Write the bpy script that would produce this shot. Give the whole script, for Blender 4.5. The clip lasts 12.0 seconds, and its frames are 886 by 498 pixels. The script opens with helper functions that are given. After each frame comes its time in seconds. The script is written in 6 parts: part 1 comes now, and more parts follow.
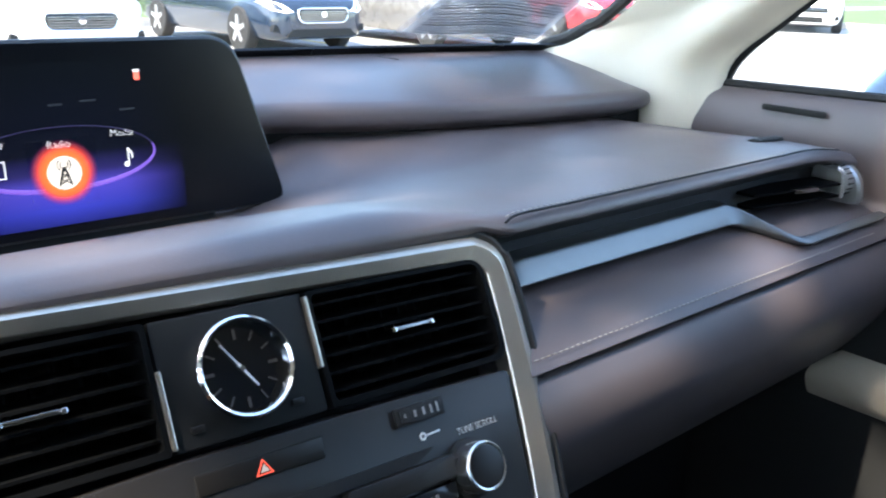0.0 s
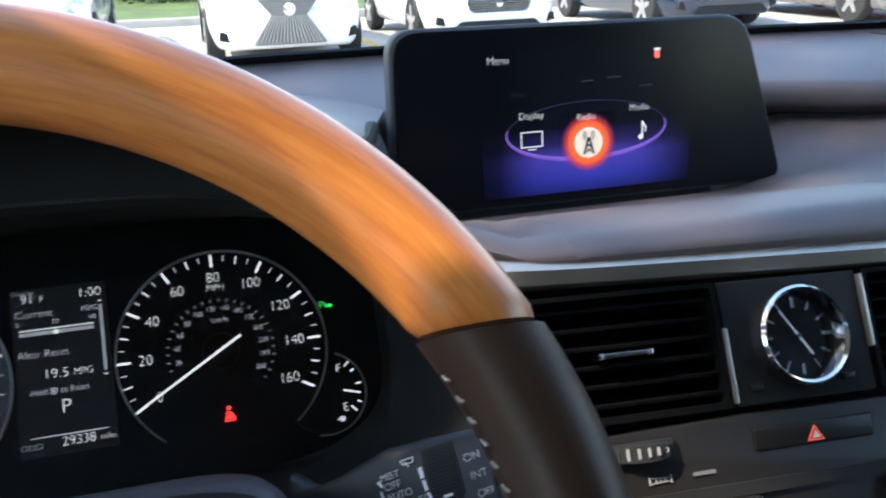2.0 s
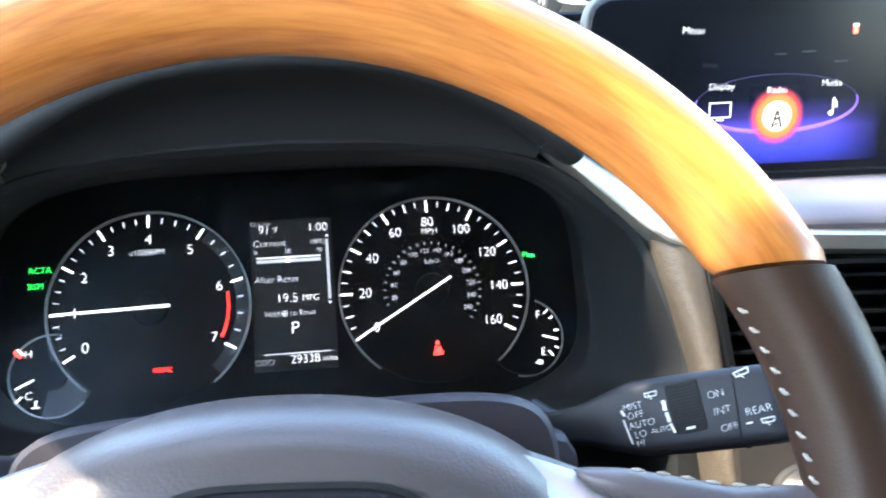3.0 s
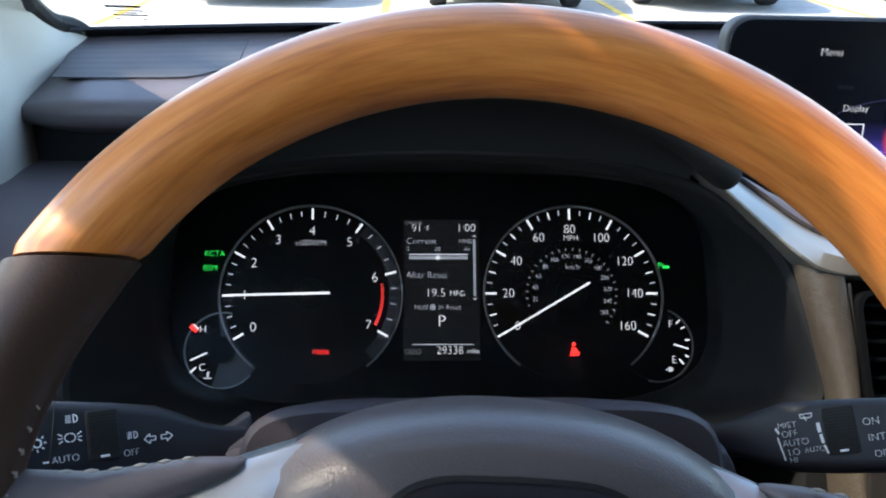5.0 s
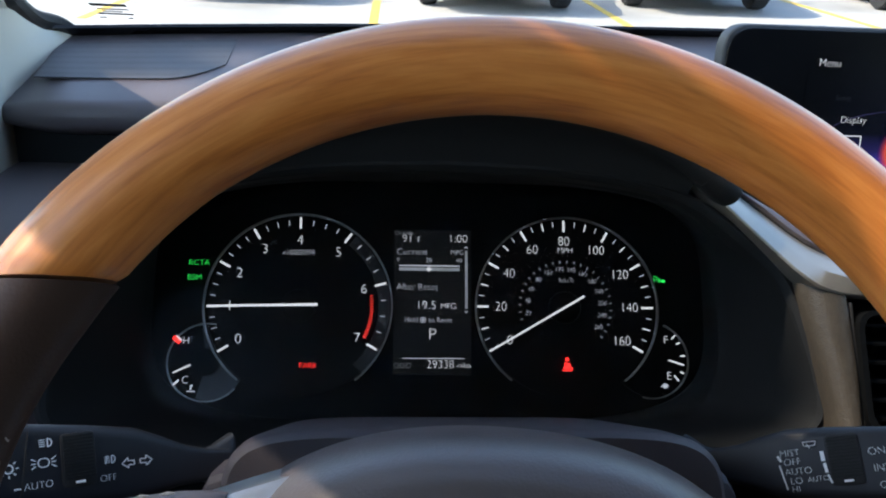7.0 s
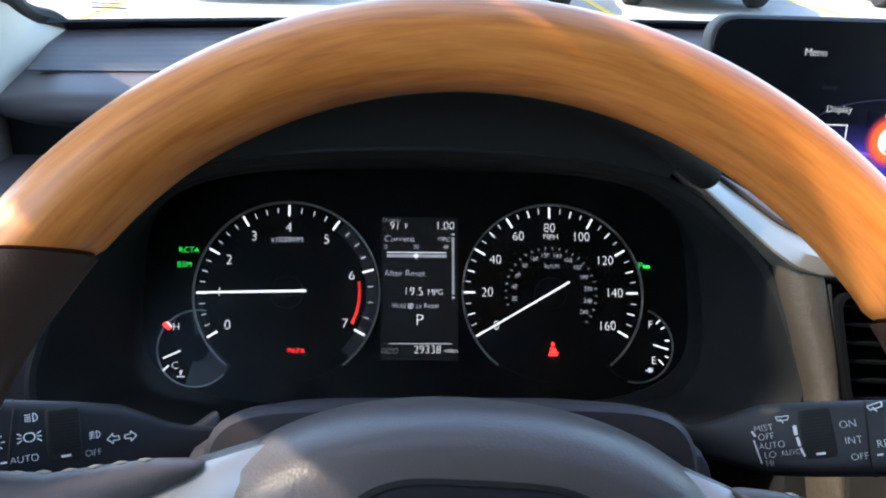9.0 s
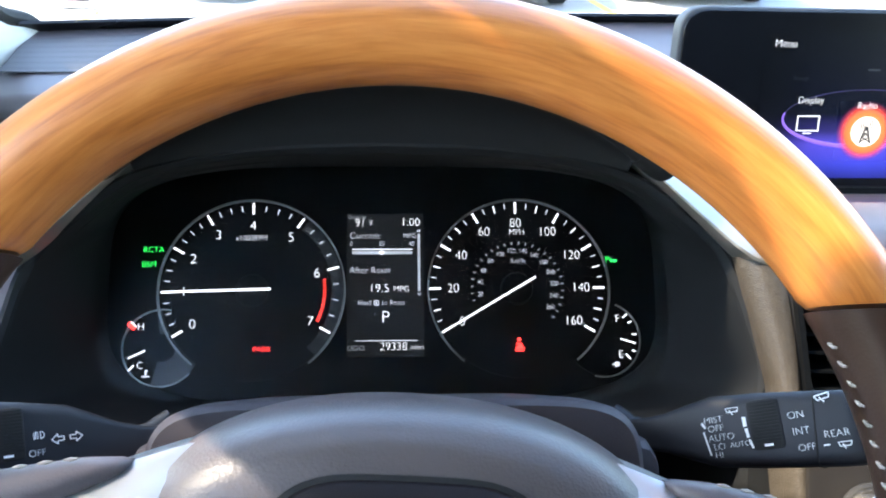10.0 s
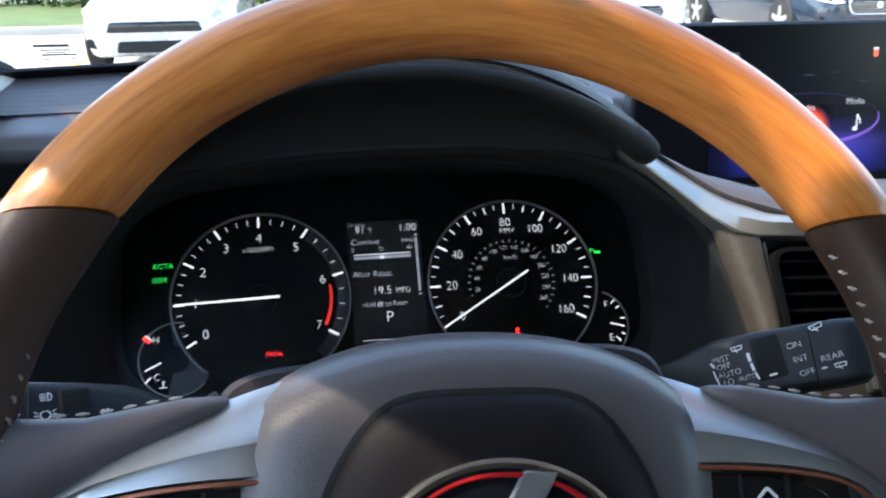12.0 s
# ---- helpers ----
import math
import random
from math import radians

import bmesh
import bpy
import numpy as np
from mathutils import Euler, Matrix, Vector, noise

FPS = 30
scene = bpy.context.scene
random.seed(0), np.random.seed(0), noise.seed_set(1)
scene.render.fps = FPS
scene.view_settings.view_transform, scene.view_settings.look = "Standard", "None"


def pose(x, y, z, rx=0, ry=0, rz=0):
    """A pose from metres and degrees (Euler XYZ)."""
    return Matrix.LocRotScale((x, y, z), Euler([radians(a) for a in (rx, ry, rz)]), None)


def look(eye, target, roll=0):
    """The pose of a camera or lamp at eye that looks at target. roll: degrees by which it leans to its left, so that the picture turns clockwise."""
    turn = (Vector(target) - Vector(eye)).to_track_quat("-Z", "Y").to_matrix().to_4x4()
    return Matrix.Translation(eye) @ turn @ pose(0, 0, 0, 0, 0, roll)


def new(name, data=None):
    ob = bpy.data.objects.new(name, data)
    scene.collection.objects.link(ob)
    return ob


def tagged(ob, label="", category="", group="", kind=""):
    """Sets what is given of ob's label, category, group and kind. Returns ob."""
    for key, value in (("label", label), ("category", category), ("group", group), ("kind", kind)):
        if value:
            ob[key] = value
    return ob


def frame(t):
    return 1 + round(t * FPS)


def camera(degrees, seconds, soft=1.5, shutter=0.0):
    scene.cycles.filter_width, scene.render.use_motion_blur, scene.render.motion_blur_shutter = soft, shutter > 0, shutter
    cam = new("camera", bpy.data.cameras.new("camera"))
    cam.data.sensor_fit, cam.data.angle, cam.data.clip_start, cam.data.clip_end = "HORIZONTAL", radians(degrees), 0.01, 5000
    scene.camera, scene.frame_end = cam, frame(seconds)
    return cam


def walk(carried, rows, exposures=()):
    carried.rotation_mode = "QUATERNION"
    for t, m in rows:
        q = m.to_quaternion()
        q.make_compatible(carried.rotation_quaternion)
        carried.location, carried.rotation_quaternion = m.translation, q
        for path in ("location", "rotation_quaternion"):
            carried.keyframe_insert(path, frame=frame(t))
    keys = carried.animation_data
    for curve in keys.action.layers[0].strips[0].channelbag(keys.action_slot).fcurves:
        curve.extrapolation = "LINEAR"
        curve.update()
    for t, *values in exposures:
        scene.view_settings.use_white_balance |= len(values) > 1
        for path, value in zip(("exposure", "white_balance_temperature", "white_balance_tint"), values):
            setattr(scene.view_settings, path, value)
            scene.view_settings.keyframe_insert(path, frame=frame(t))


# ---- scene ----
cam = camera(53.77, 12.0, soft=2.0, shutter=0.2)
PATH = [
    (0, (-0.1897, -0.1838, 1.3000), (0.4378, 0.5316, 0.9927), 1.66),
    (0.3, (-0.1913, -0.1787, 1.2942), (0.3941, 0.5695, 0.9819), 2.02),
    (0.5, (-0.1940, -0.1757, 1.2927), (0.3861, 0.5748, 0.9761), 1.96),
    (0.7, (-0.1990, -0.1730, 1.2930), (0.3718, 0.5824, 0.9713), 1.52),
    (0.8, (-0.2026, -0.1715, 1.2933), (0.3482, 0.5978, 0.9694), 1.22),
    (0.9, (-0.2068, -0.1697, 1.2937), (0.3182, 0.6166, 0.9679), 0.92),
    (1, (-0.2118, -0.1676, 1.2939), (0.2777, 0.6409, 0.9670), 0.65),
    (1.2, (-0.2241, -0.1624, 1.2941), (0.2054, 0.6794, 0.9671), 0.29),
    (1.5, (-0.2474, -0.1577, 1.2954), (0.1248, 0.7114, 0.9696), -0.25),
    (2, (-0.2914, -0.1688, 1.3039), (-0.0392, 0.7411, 0.9746), -1.78),
    (2.5, (-0.3251, -0.1811, 1.3057), (-0.1456, 0.7434, 0.9695), -1.19),
    (3, (-0.3551, -0.1878, 1.3051), (-0.2284, 0.7369, 0.9462), -0.53),
    (3.2, (-0.3634, -0.1884, 1.3041), (-0.2735, 0.7382, 0.9389), -1.34),
    (3.5, (-0.3725, -0.1889, 1.3029), (-0.3128, 0.7307, 0.9145), -2.06),
    (5.5, (-0.4080, -0.2139, 1.3360), (-0.3617, 0.7112, 0.9590), 1.74),
    (6, (-0.4075, -0.2047, 1.3349), (-0.3573, 0.7206, 0.9591), 1.83),
    (6.5, (-0.4079, -0.2033, 1.3339), (-0.3438, 0.7213, 0.9582), 2.07),
    (7, (-0.4071, -0.1942, 1.3329), (-0.3470, 0.7286, 0.9523), 2.20),
    (9, (-0.3978, -0.2042, 1.3276), (-0.3396, 0.7188, 0.9472), 1.93),
    (9.5, (-0.3877, -0.2123, 1.3312), (-0.3291, 0.7101, 0.9494), 1.43),
    (10, (-0.3742, -0.2045, 1.3264), (-0.3177, 0.7178, 0.9440), 1.13),
    (10.5, (-0.3778, -0.2101, 1.3279), (-0.3486, 0.7133, 0.9450), 0.35),
    (11, (-0.4025, -0.2197, 1.3114), (-0.3905, 0.7075, 0.9370), -0.08),
    (11.2, (-0.3976, -0.2423, 1.3046), (-0.3851, 0.6891, 0.9408), 0.56),
    (11.3, (-0.4052, -0.2478, 1.3049), (-0.3414, 0.6892, 0.9614), 0.37),
    (11.4, (-0.4046, -0.2516, 1.3054), (-0.3177, 0.6875, 0.9730), -0.06),
    (11.5, (-0.4033, -0.2541, 1.3097), (-0.3126, 0.6885, 0.9881), -0.80),
    (11.7, (-0.4108, -0.2585, 1.3085), (-0.3292, 0.6826, 0.9803), -1.42),
    (12, (-0.4198, -0.2478, 1.3021), (-0.2878, 0.6908, 0.9834), -0.88),
]
EXPOSURES = [(0, 3.2), (0.5, 3.2), (1.0, 3.2), (1.5, 2.9), (2.0, 2.5), (2.5, 3.5), (3.0, 4.35), (3.5, 4.3), (5.3, 2.4), (5.7, 2.2), (6.0, 2.0), (6.5, 2.0), (7.2, 2.25), (8.8, 2.55), (9.2, 3.45), (9.5, 4.1), (10.0, 3.72), (10.5, 3.68), (11.0, 3.4), (11.2, 3.4), (11.5, 3.95), (12.0, 2.75)]
walk(cam, [(t, look(eye, target, roll)) for t, eye, target, roll in PATH], EXPOSURES)

# ---- light ----
world = bpy.data.worlds.new("daylight")
scene.world = world
world.use_nodes = True
_n = world.node_tree.nodes
_sky = _n.new("ShaderNodeTexSky")
_sky.sky_type, _sky.sun_disc = "NISHITA", False
TREE_LEAVES = 215
SUN_EL, SUN_AZ = radians(48), radians(-91)  # azimuth from +y towards +x
_sky.sun_elevation, _sky.sun_rotation = SUN_EL, SUN_AZ
world.node_tree.links.new(_sky.outputs[0], _n["Background"].inputs[0])
_n["Background"].inputs[1].default_value = 0.14
sun = new("sun", bpy.data.lights.new("sun", "SUN"))
sun.data.energy, sun.data.angle, sun.data.color = 2.1, radians(0.8), (1.0, 0.88, 0.73)
sun_dir = Vector((math.sin(SUN_AZ) * math.cos(SUN_EL), math.cos(SUN_AZ) * math.cos(SUN_EL), math.sin(SUN_EL)))
sun.matrix_world = look(tuple(sun_dir * 60), (0, 0, 0))


# ---- materials ----
def mat(name, color, rough=0.5, metal=0.0, var=0.12, grain=0.0, grain_scale=900.0, blotch=6.0, coat=0.0, emit=None, power=0.0,
        spec=0.4, rough_var=0.1, object_space=True):
    m = bpy.data.materials.new(name)
    m.use_nodes = True
    nt = m.node_tree
    b = nt.nodes["Principled BSDF"]
    tc = nt.nodes.new("ShaderNodeTexCoord")
    big = nt.nodes.new("ShaderNodeTexNoise")
    big.inputs["Scale"].default_value, big.inputs["Detail"].default_value = blotch, 5
    nt.links.new(tc.outputs["Object"], big.inputs["Vector"])
    ramp = nt.nodes.new("ShaderNodeValToRGB")
    c = Vector(color[:3])
    ramp.color_ramp.elements[0].position, ramp.color_ramp.elements[1].position = 0.3, 0.7
    ramp.color_ramp.elements[0].color = (*(c * (1 - var)), 1)
    ramp.color_ramp.elements[1].color = (*(c * (1 + var)), 1)
    nt.links.new(big.outputs["Fac"], ramp.inputs[0])
    nt.links.new(ramp.outputs[0], b.inputs["Base Color"])
    rr = nt.nodes.new("ShaderNodeMapRange")
    rr.inputs["To Min"].default_value, rr.inputs["To Max"].default_value = max(0.02, rough - rough_var), min(1, rough + rough_var)
    nt.links.new(big.outputs["Fac"], rr.inputs["Value"])
    nt.links.new(rr.outputs[0], b.inputs["Roughness"])
    b.inputs["Metallic"].default_value = metal
    b.inputs["Coat Weight"].default_value = coat
    b.inputs["Coat Roughness"].default_value = 0.08
    b.inputs["Specular IOR Level"].default_value = spec
    if grain:
        tex = nt.nodes.new("ShaderNodeTexVoronoi")
        tex.inputs["Scale"].default_value = grain_scale
        nt.links.new(tc.outputs["Object"], tex.inputs["Vector"])
        fine = nt.nodes.new("ShaderNodeTexNoise")
        fine.inputs["Scale"].default_value, fine.inputs["Detail"].default_value = grain_scale * 0.35, 4
        nt.links.new(tc.outputs["Object"], fine.inputs["Vector"])
        add = nt.nodes.new("ShaderNodeMath")
        nt.links.new(tex.outputs["Distance"], add.inputs[0])
        nt.links.new(fine.outputs["Fac"], add.inputs[1])
        bump = nt.nodes.new("ShaderNodeBump")
        bump.inputs["Strength"].default_value, bump.inputs["Distance"].default_value = grain, 0.00022
        nt.links.new(add.outputs[0], bump.inputs["Height"])
        nt.links.new(bump.outputs[0], b.inputs["Normal"])
    if emit:
        b.inputs["Emission Color"].default_value = (*emit, 1)
        b.inputs["Emission Strength"].default_value = power
    return m


def glow(name, color, power):
    """A lit display marking."""
    m = bpy.data.materials.new(name)
    m.use_nodes = True
    b = m.node_tree.nodes["Principled BSDF"]
    b.inputs["Base Color"].default_value = (*[v * 0.3 for v in color], 1)
    b.inputs["Roughness"].default_value = 0.6
    b.inputs["Emission Color"].default_value = (*color, 1)
    b.inputs["Emission Strength"].default_value = power * 0.55
    return m


def wood_mat():
    m = bpy.data.materials.new("bamboo wood")
    m.use_nodes = True
    nt = m.node_tree
    b = nt.nodes["Principled BSDF"]
    uv = nt.nodes.new("ShaderNodeTexCoord")
    def stretched(sx, sy, detail, dist=0.0):
        mp = nt.nodes.new("ShaderNodeMapping")
        mp.inputs["Scale"].default_value = (sx, sy, 1)
        nt.links.new(uv.outputs["UV"], mp.inputs["Vector"])
        n = nt.nodes.new("ShaderNodeTexNoise")
        n.inputs["Scale"].default_value, n.inputs["Detail"].default_value, n.inputs["Distortion"].default_value = 1.0, detail, dist
        nt.links.new(mp.outputs[0], n.inputs["Vector"])
        return n
    fine, broad = stretched(44, 500, 4, 0.5), stretched(10, 88, 4, 1.7)
    mix = nt.nodes.new("ShaderNodeMath")
    mix.operation = "MULTIPLY_ADD"
    mix.inputs[1].default_value = 0.4
    nt.links.new(fine.outputs["Fac"], mix.inputs[0])
    half = nt.nodes.new("ShaderNodeMath")
    half.operation = "MULTIPLY"
    half.inputs[1].default_value = 0.6
    nt.links.new(broad.outputs["Fac"], half.inputs[0])
    nt.links.new(half.outputs[0], mix.inputs[2])
    ramp = nt.nodes.new("ShaderNodeValToRGB")
    e = ramp.color_ramp.elements
    e[0].position, e[0].color = 0.33, (0.37, 0.104, 0.018, 1)
    e[1].position, e[1].color = 0.64, (0.66, 0.245, 0.056, 1)
    mid = e.new(0.47)
    mid.color = (0.54, 0.174, 0.032, 1)
    nt.links.new(mix.outputs[0], ramp.inputs[0])
    nt.links.new(ramp.outputs[0], b.inputs["Base Color"])
    b.inputs["Roughness"].default_value = 0.42
    b.inputs["Coat Weight"].default_value = 0.6
    b.inputs["Coat Roughness"].default_value = 0.24
    bump = nt.nodes.new("ShaderNodeBump")
    bump.inputs["Strength"].default_value, bump.inputs["Distance"].default_value = 0.08, 0.0004
    nt.links.new(fine.outputs["Fac"], bump.inputs["Height"])
    nt.links.new(bump.outputs[0], b.inputs["Normal"])
    return m


def glass_mat(name, tint=(1, 1, 1), gloss=0.05, rough=0.02):
    m = bpy.data.materials.new(name)
    m.use_nodes = True
    nt = m.node_tree
    nt.nodes.remove(nt.nodes["Principled BSDF"])
    t, g, mx = nt.nodes.new("ShaderNodeBsdfTransparent"), nt.nodes.new("ShaderNodeBsdfGlossy"), nt.nodes.new("ShaderNodeMixShader")
    t.inputs["Color"].default_value = (*tint, 1)
    g.inputs["Roughness"].default_value = rough
    mx.inputs[0].default_value = gloss
    nt.links.new(t.outputs[0], mx.inputs[1])
    nt.links.new(g.outputs[0], mx.inputs[2])
    nt.links.new(mx.outputs[0], nt.nodes["Material Output"].inputs[0])
    return m


LEATHER = mat("aubergine dash leather", (0.100, 0.082, 0.084), 0.42, spec=0.52, grain=0.25, grain_scale=1100, var=0.08, blotch=9)
LEATHER_DK = mat("dark brown leather", (0.040, 0.022, 0.015), 0.42, spec=0.28, grain=0.22, grain_scale=900, var=0.12, blotch=14)
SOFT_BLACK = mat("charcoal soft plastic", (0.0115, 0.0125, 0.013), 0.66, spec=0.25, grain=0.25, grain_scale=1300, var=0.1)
SOFT_GREY = mat("slate grain plastic", (0.04, 0.043, 0.047), 0.5, grain=0.3, grain_scale=1100, var=0.1)
STACK_GREY = mat("graphite satin plastic", (0.0122, 0.0112, 0.0106), 0.42, grain=0.08, grain_scale=2500, var=0.06)
PIANO = mat("gloss black", (0.006, 0.007, 0.009), 0.12, var=0.1, rough_var=0.04, coat=0.3)
CLUSTER = mat("matt dial black", (0.0028, 0.0032, 0.0036), 0.62, var=0.1, rough_var=0.05, spec=0.1)
CLUSTER_RIM = mat("dial bevel grey", (0.022, 0.023, 0.024), 0.45, var=0.1)
SILVER = mat("satin silver paint", (0.47, 0.48, 0.48), 0.34, metal=0.85, var=0.05, blotch=30, rough_var=0.05, grain=0.03, grain_scale=3000)
SILVER_WARM = mat("satin champagne metal", (0.50, 0.46, 0.395), 0.34, metal=0.85, var=0.06, blotch=30, rough_var=0.05, grain=0.03, grain_scale=3000)
BLADE = mat("satin titanium metal", (0.20, 0.205, 0.205), 0.40, metal=0.92, var=0.05, blotch=30, rough_var=0.05, grain=0.03, grain_scale=3000)
CHROME = mat("chrome", (0.85, 0.85, 0.86), 0.1, metal=1.0, var=0.03, rough_var=0.04)
CHROME_DIM = mat("dark chrome", (0.42, 0.42, 0.42), 0.22, metal=1.0, var=0.05, rough_var=0.05)
DIAL_RING = mat("pale dial ring", (0.24, 0.235, 0.22), 0.38, metal=0.3, var=0.15, blotch=40)
GOLD_LEATHER = mat("taupe grained leather", (0.047, 0.040, 0.031), 0.45, grain=0.8, grain_scale=1000, var=0.14, blotch=300)
BEIGE = mat("parchment trim plastic", (0.60, 0.56, 0.46), 0.6, grain=0.25, grain_scale=1500, var=0.04)
BEIGE_LEATHER = mat("parchment leather", (0.42, 0.37, 0.29), 0.5, grain=0.5, grain_scale=900, var=0.06)
THREAD = mat("pale grey thread", (0.32, 0.29, 0.26), 0.7, var=0.1)
RUBBER = mat("black rubber", (0.012, 0.012, 0.012), 0.7, var=0.15)
FRIT = mat("black glass frit", (0.006, 0.006, 0.007), 0.25, var=0.1)
WOOD = wood_mat()
SLAT = mat("matt black vane", (0.003, 0.0034, 0.0038), 0.62, var=0.1, spec=0.06)
ROLL = mat("black-brown leather", (0.011, 0.0095, 0.009), 0.55, grain=0.4, grain_scale=900, var=0.12, spec=0.2)
AIRBAG = mat("dark aubergine grained vinyl", (0.0095, 0.0062, 0.0062), 0.55, spec=0.16, grain=0.25, grain_scale=1800, var=0.1)
PRIVACY = glass_mat("dark privacy glass", (0.10, 0.11, 0.105), 0.04)
GLASS = glass_mat("windscreen glass", (0.96, 0.98, 0.97), 0.03)
CLEAR = glass_mat("clear lens", (1, 1, 1), 0.003, 0.25)
PRINT = mat("white print", (0.82, 0.82, 0.8), 0.6, var=0.02)
LIT = glow("white lit marking", (0.92, 0.95, 1.0), 0.29)
LIT_DIM = glow("dim lit marking", (0.8, 0.85, 0.95), 0.2)
LIT_GREY = glow("grey lit marking", (0.8, 0.85, 0.9), 0.07)
LIT_RED = glow("red lit marking", (1.0, 0.03, 0.025), 0.75)
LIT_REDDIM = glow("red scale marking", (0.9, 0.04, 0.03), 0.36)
LIT_GREEN = glow("green lit marking", (0.03, 0.9, 0.12), 0.42)
LCD = glow("lcd backlit black", (0.55, 0.65, 0.75), 0.002)
LCD.node_tree.nodes["Principled BSDF"].inputs["Base Color"].default_value = (0.0035, 0.004, 0.0045, 1)
LCD.node_tree.nodes["Principled BSDF"].inputs["Specular IOR Level"].default_value = 0.15
PAINT_WHITE = mat("white car paint", (0.80, 0.80, 0.79), 0.25, coat=0.8, var=0.02)
PAINT_NAVY = mat("dark blue car paint", (0.012, 0.022, 0.04), 0.22, coat=0.9, var=0.05)
PAINT_GREY = mat("bronze grey car paint", (0.20, 0.19, 0.18), 0.28, metal=0.3, coat=0.8, var=0.05)
PAINT_RED = mat("red car paint", (0.42, 0.02, 0.03), 0.25, coat=0.8, var=0.05)
PAINT_SILVER = mat("silver car paint", (0.55, 0.56, 0.57), 0.28, metal=0.4, coat=0.8, var=0.04)
CAR_GLASS = mat("dark car glass", (0.02, 0.026, 0.03), 0.06, var=0.1, rough_var=0.02)
LAMP_GLASS = mat("headlamp lens", (0.65, 0.68, 0.7), 0.12, var=0.15, rough_var=0.05)
ALLOY = mat("alloy wheel", (0.6, 0.6, 0.6), 0.35, metal=0.7, var=0.1)
TYRE = mat("tyre rubber", (0.02, 0.02, 0.02), 0.8, var=0.2)
ASPHALT = mat("asphalt", (0.33, 0.325, 0.31), 0.85, grain=0.8, grain_scale=60, var=0.25, blotch=0.7)
YELLOW = mat("yellow road paint", (0.55, 0.38, 0.06), 0.7, var=0.2, blotch=5)
CONCRETE = mat("kerb concrete", (0.36, 0.34, 0.31), 0.8, grain=0.4, grain_scale=80, var=0.12)
GRASS = mat("lawn grass", (0.075, 0.11, 0.028), 0.8, grain=0.6, grain_scale=40, var=0.35, blotch=1.5)
LEAF = mat("tree leaf", (0.05, 0.085, 0.022), 0.55, var=0.3, blotch=2.0)
BARK = mat("tree bark", (0.13, 0.10, 0.075), 0.85, grain=1.0, grain_scale=30, var=0.3, blotch=5)
KNOB_SILVER = mat("brushed aluminium", (0.72, 0.72, 0.70), 0.27, metal=1.0, var=0.04, rough_var=0.05)
PRINT_DIM = mat("pale grey print", (0.34, 0.34, 0.33), 0.6, var=0.05)
INK = mat("grey print", (0.16, 0.16, 0.17), 0.8, var=0.1)


def perforated_mat():
    m = mat("perforated grey plastic", (0.055, 0.058, 0.062), 0.5, var=0.08)
    nt = m.node_tree
    b = nt.nodes["Principled BSDF"]
    tc = nt.nodes.new("ShaderNodeTexCoord")
    v = nt.nodes.new("ShaderNodeTexVoronoi")
    v.inputs["Scale"].default_value, v.inputs["Randomness"].default_value = 420, 0.0
    nt.links.new(tc.outputs["Object"], v.inputs["Vector"])
    r = nt.nodes.new("ShaderNodeValToRGB")
    e = r.color_ramp.elements
    e[0].position, e[0].color = 0.26, (0.030, 0.030, 0.031, 1)
    e[1].position, e[1].color = 0.36, (0.085, 0.082, 0.084, 1)
    nt.links.new(v.outputs["Distance"], r.inputs[0])
    nt.links.new(r.outputs[0], b.inputs["Base Color"])
    return m


PERFORATED = perforated_mat()
SCREEN_GLASS = mat("anti-glare screen glass", (0.004, 0.0045, 0.006), 0.22, var=0.1, rough_var=0.03, spec=0.22)
COLUMN = mat("dark aubergine plastic", (0.042, 0.036, 0.041), 0.5, spec=0.3, grain=0.3, grain_scale=1200, var=0.08)

# ---- building helpers ----
PLACE = {}  # object -> world matrix of its thing


def thing(name, m, label, category, group="", kind=""):
    ob = new(name)
    ob.empty_display_size = 0.05
    ob.matrix_world = m
    PLACE[ob] = m.copy()
    return tagged(ob, label, category, group, kind)


def mesh_of(bm, smooth=28):
    me = bpy.data.meshes.new("m")
    bmesh.ops.recalc_face_normals(bm, faces=bm.faces)
    bm.to_mesh(me)
    bm.free()
    if smooth:
        me.polygons.foreach_set("use_smooth", [True] * len(me.polygons))
        me.set_sharp_from_angle(angle=radians(smooth))
    return me


def part(name, bm, material, parent, label="", m=None, smooth=28):
    """One mesh under a thing or a part; bm is in the world, or in the frame m."""
    base = PLACE[parent].inverted()
    bm.transform(base @ m if m is not None else base)
    me = mesh_of(bm, smooth)
    me.materials.append(material)
    ob = new(name, me)
    ob.parent = parent
    PLACE[ob] = PLACE[parent]
    return tagged(ob, label)


def inst(name, me, parent, m, label=""):
    """A piece on a shared mesh, at the world pose m."""
    ob = new(name, me)
    ob.parent = parent
    ob.matrix_basis = PLACE[parent].inverted() @ m
    PLACE[ob] = PLACE[parent]
    return tagged(ob, label)


def solo(name, bm, material, label, category, kind="", m=None, group="", smooth=28):
    if m is not None:
        bm.transform(m)
    me = mesh_of(bm, smooth)
    me.materials.append(material)
    return tagged(new(name, me), label, category, group, kind)


def basis(origin, right, up):
    """A frame with x right, y up and z out."""
    r = Vector(right).normalized()
    u = (Vector(up) - r * r.dot(Vector(up))).normalized()
    n = r.cross(u)
    return Matrix(((r.x, u.x, n.x, origin[0]), (r.y, u.y, n.y, origin[1]), (r.z, u.z, n.z, origin[2]), (0, 0, 0, 1)))


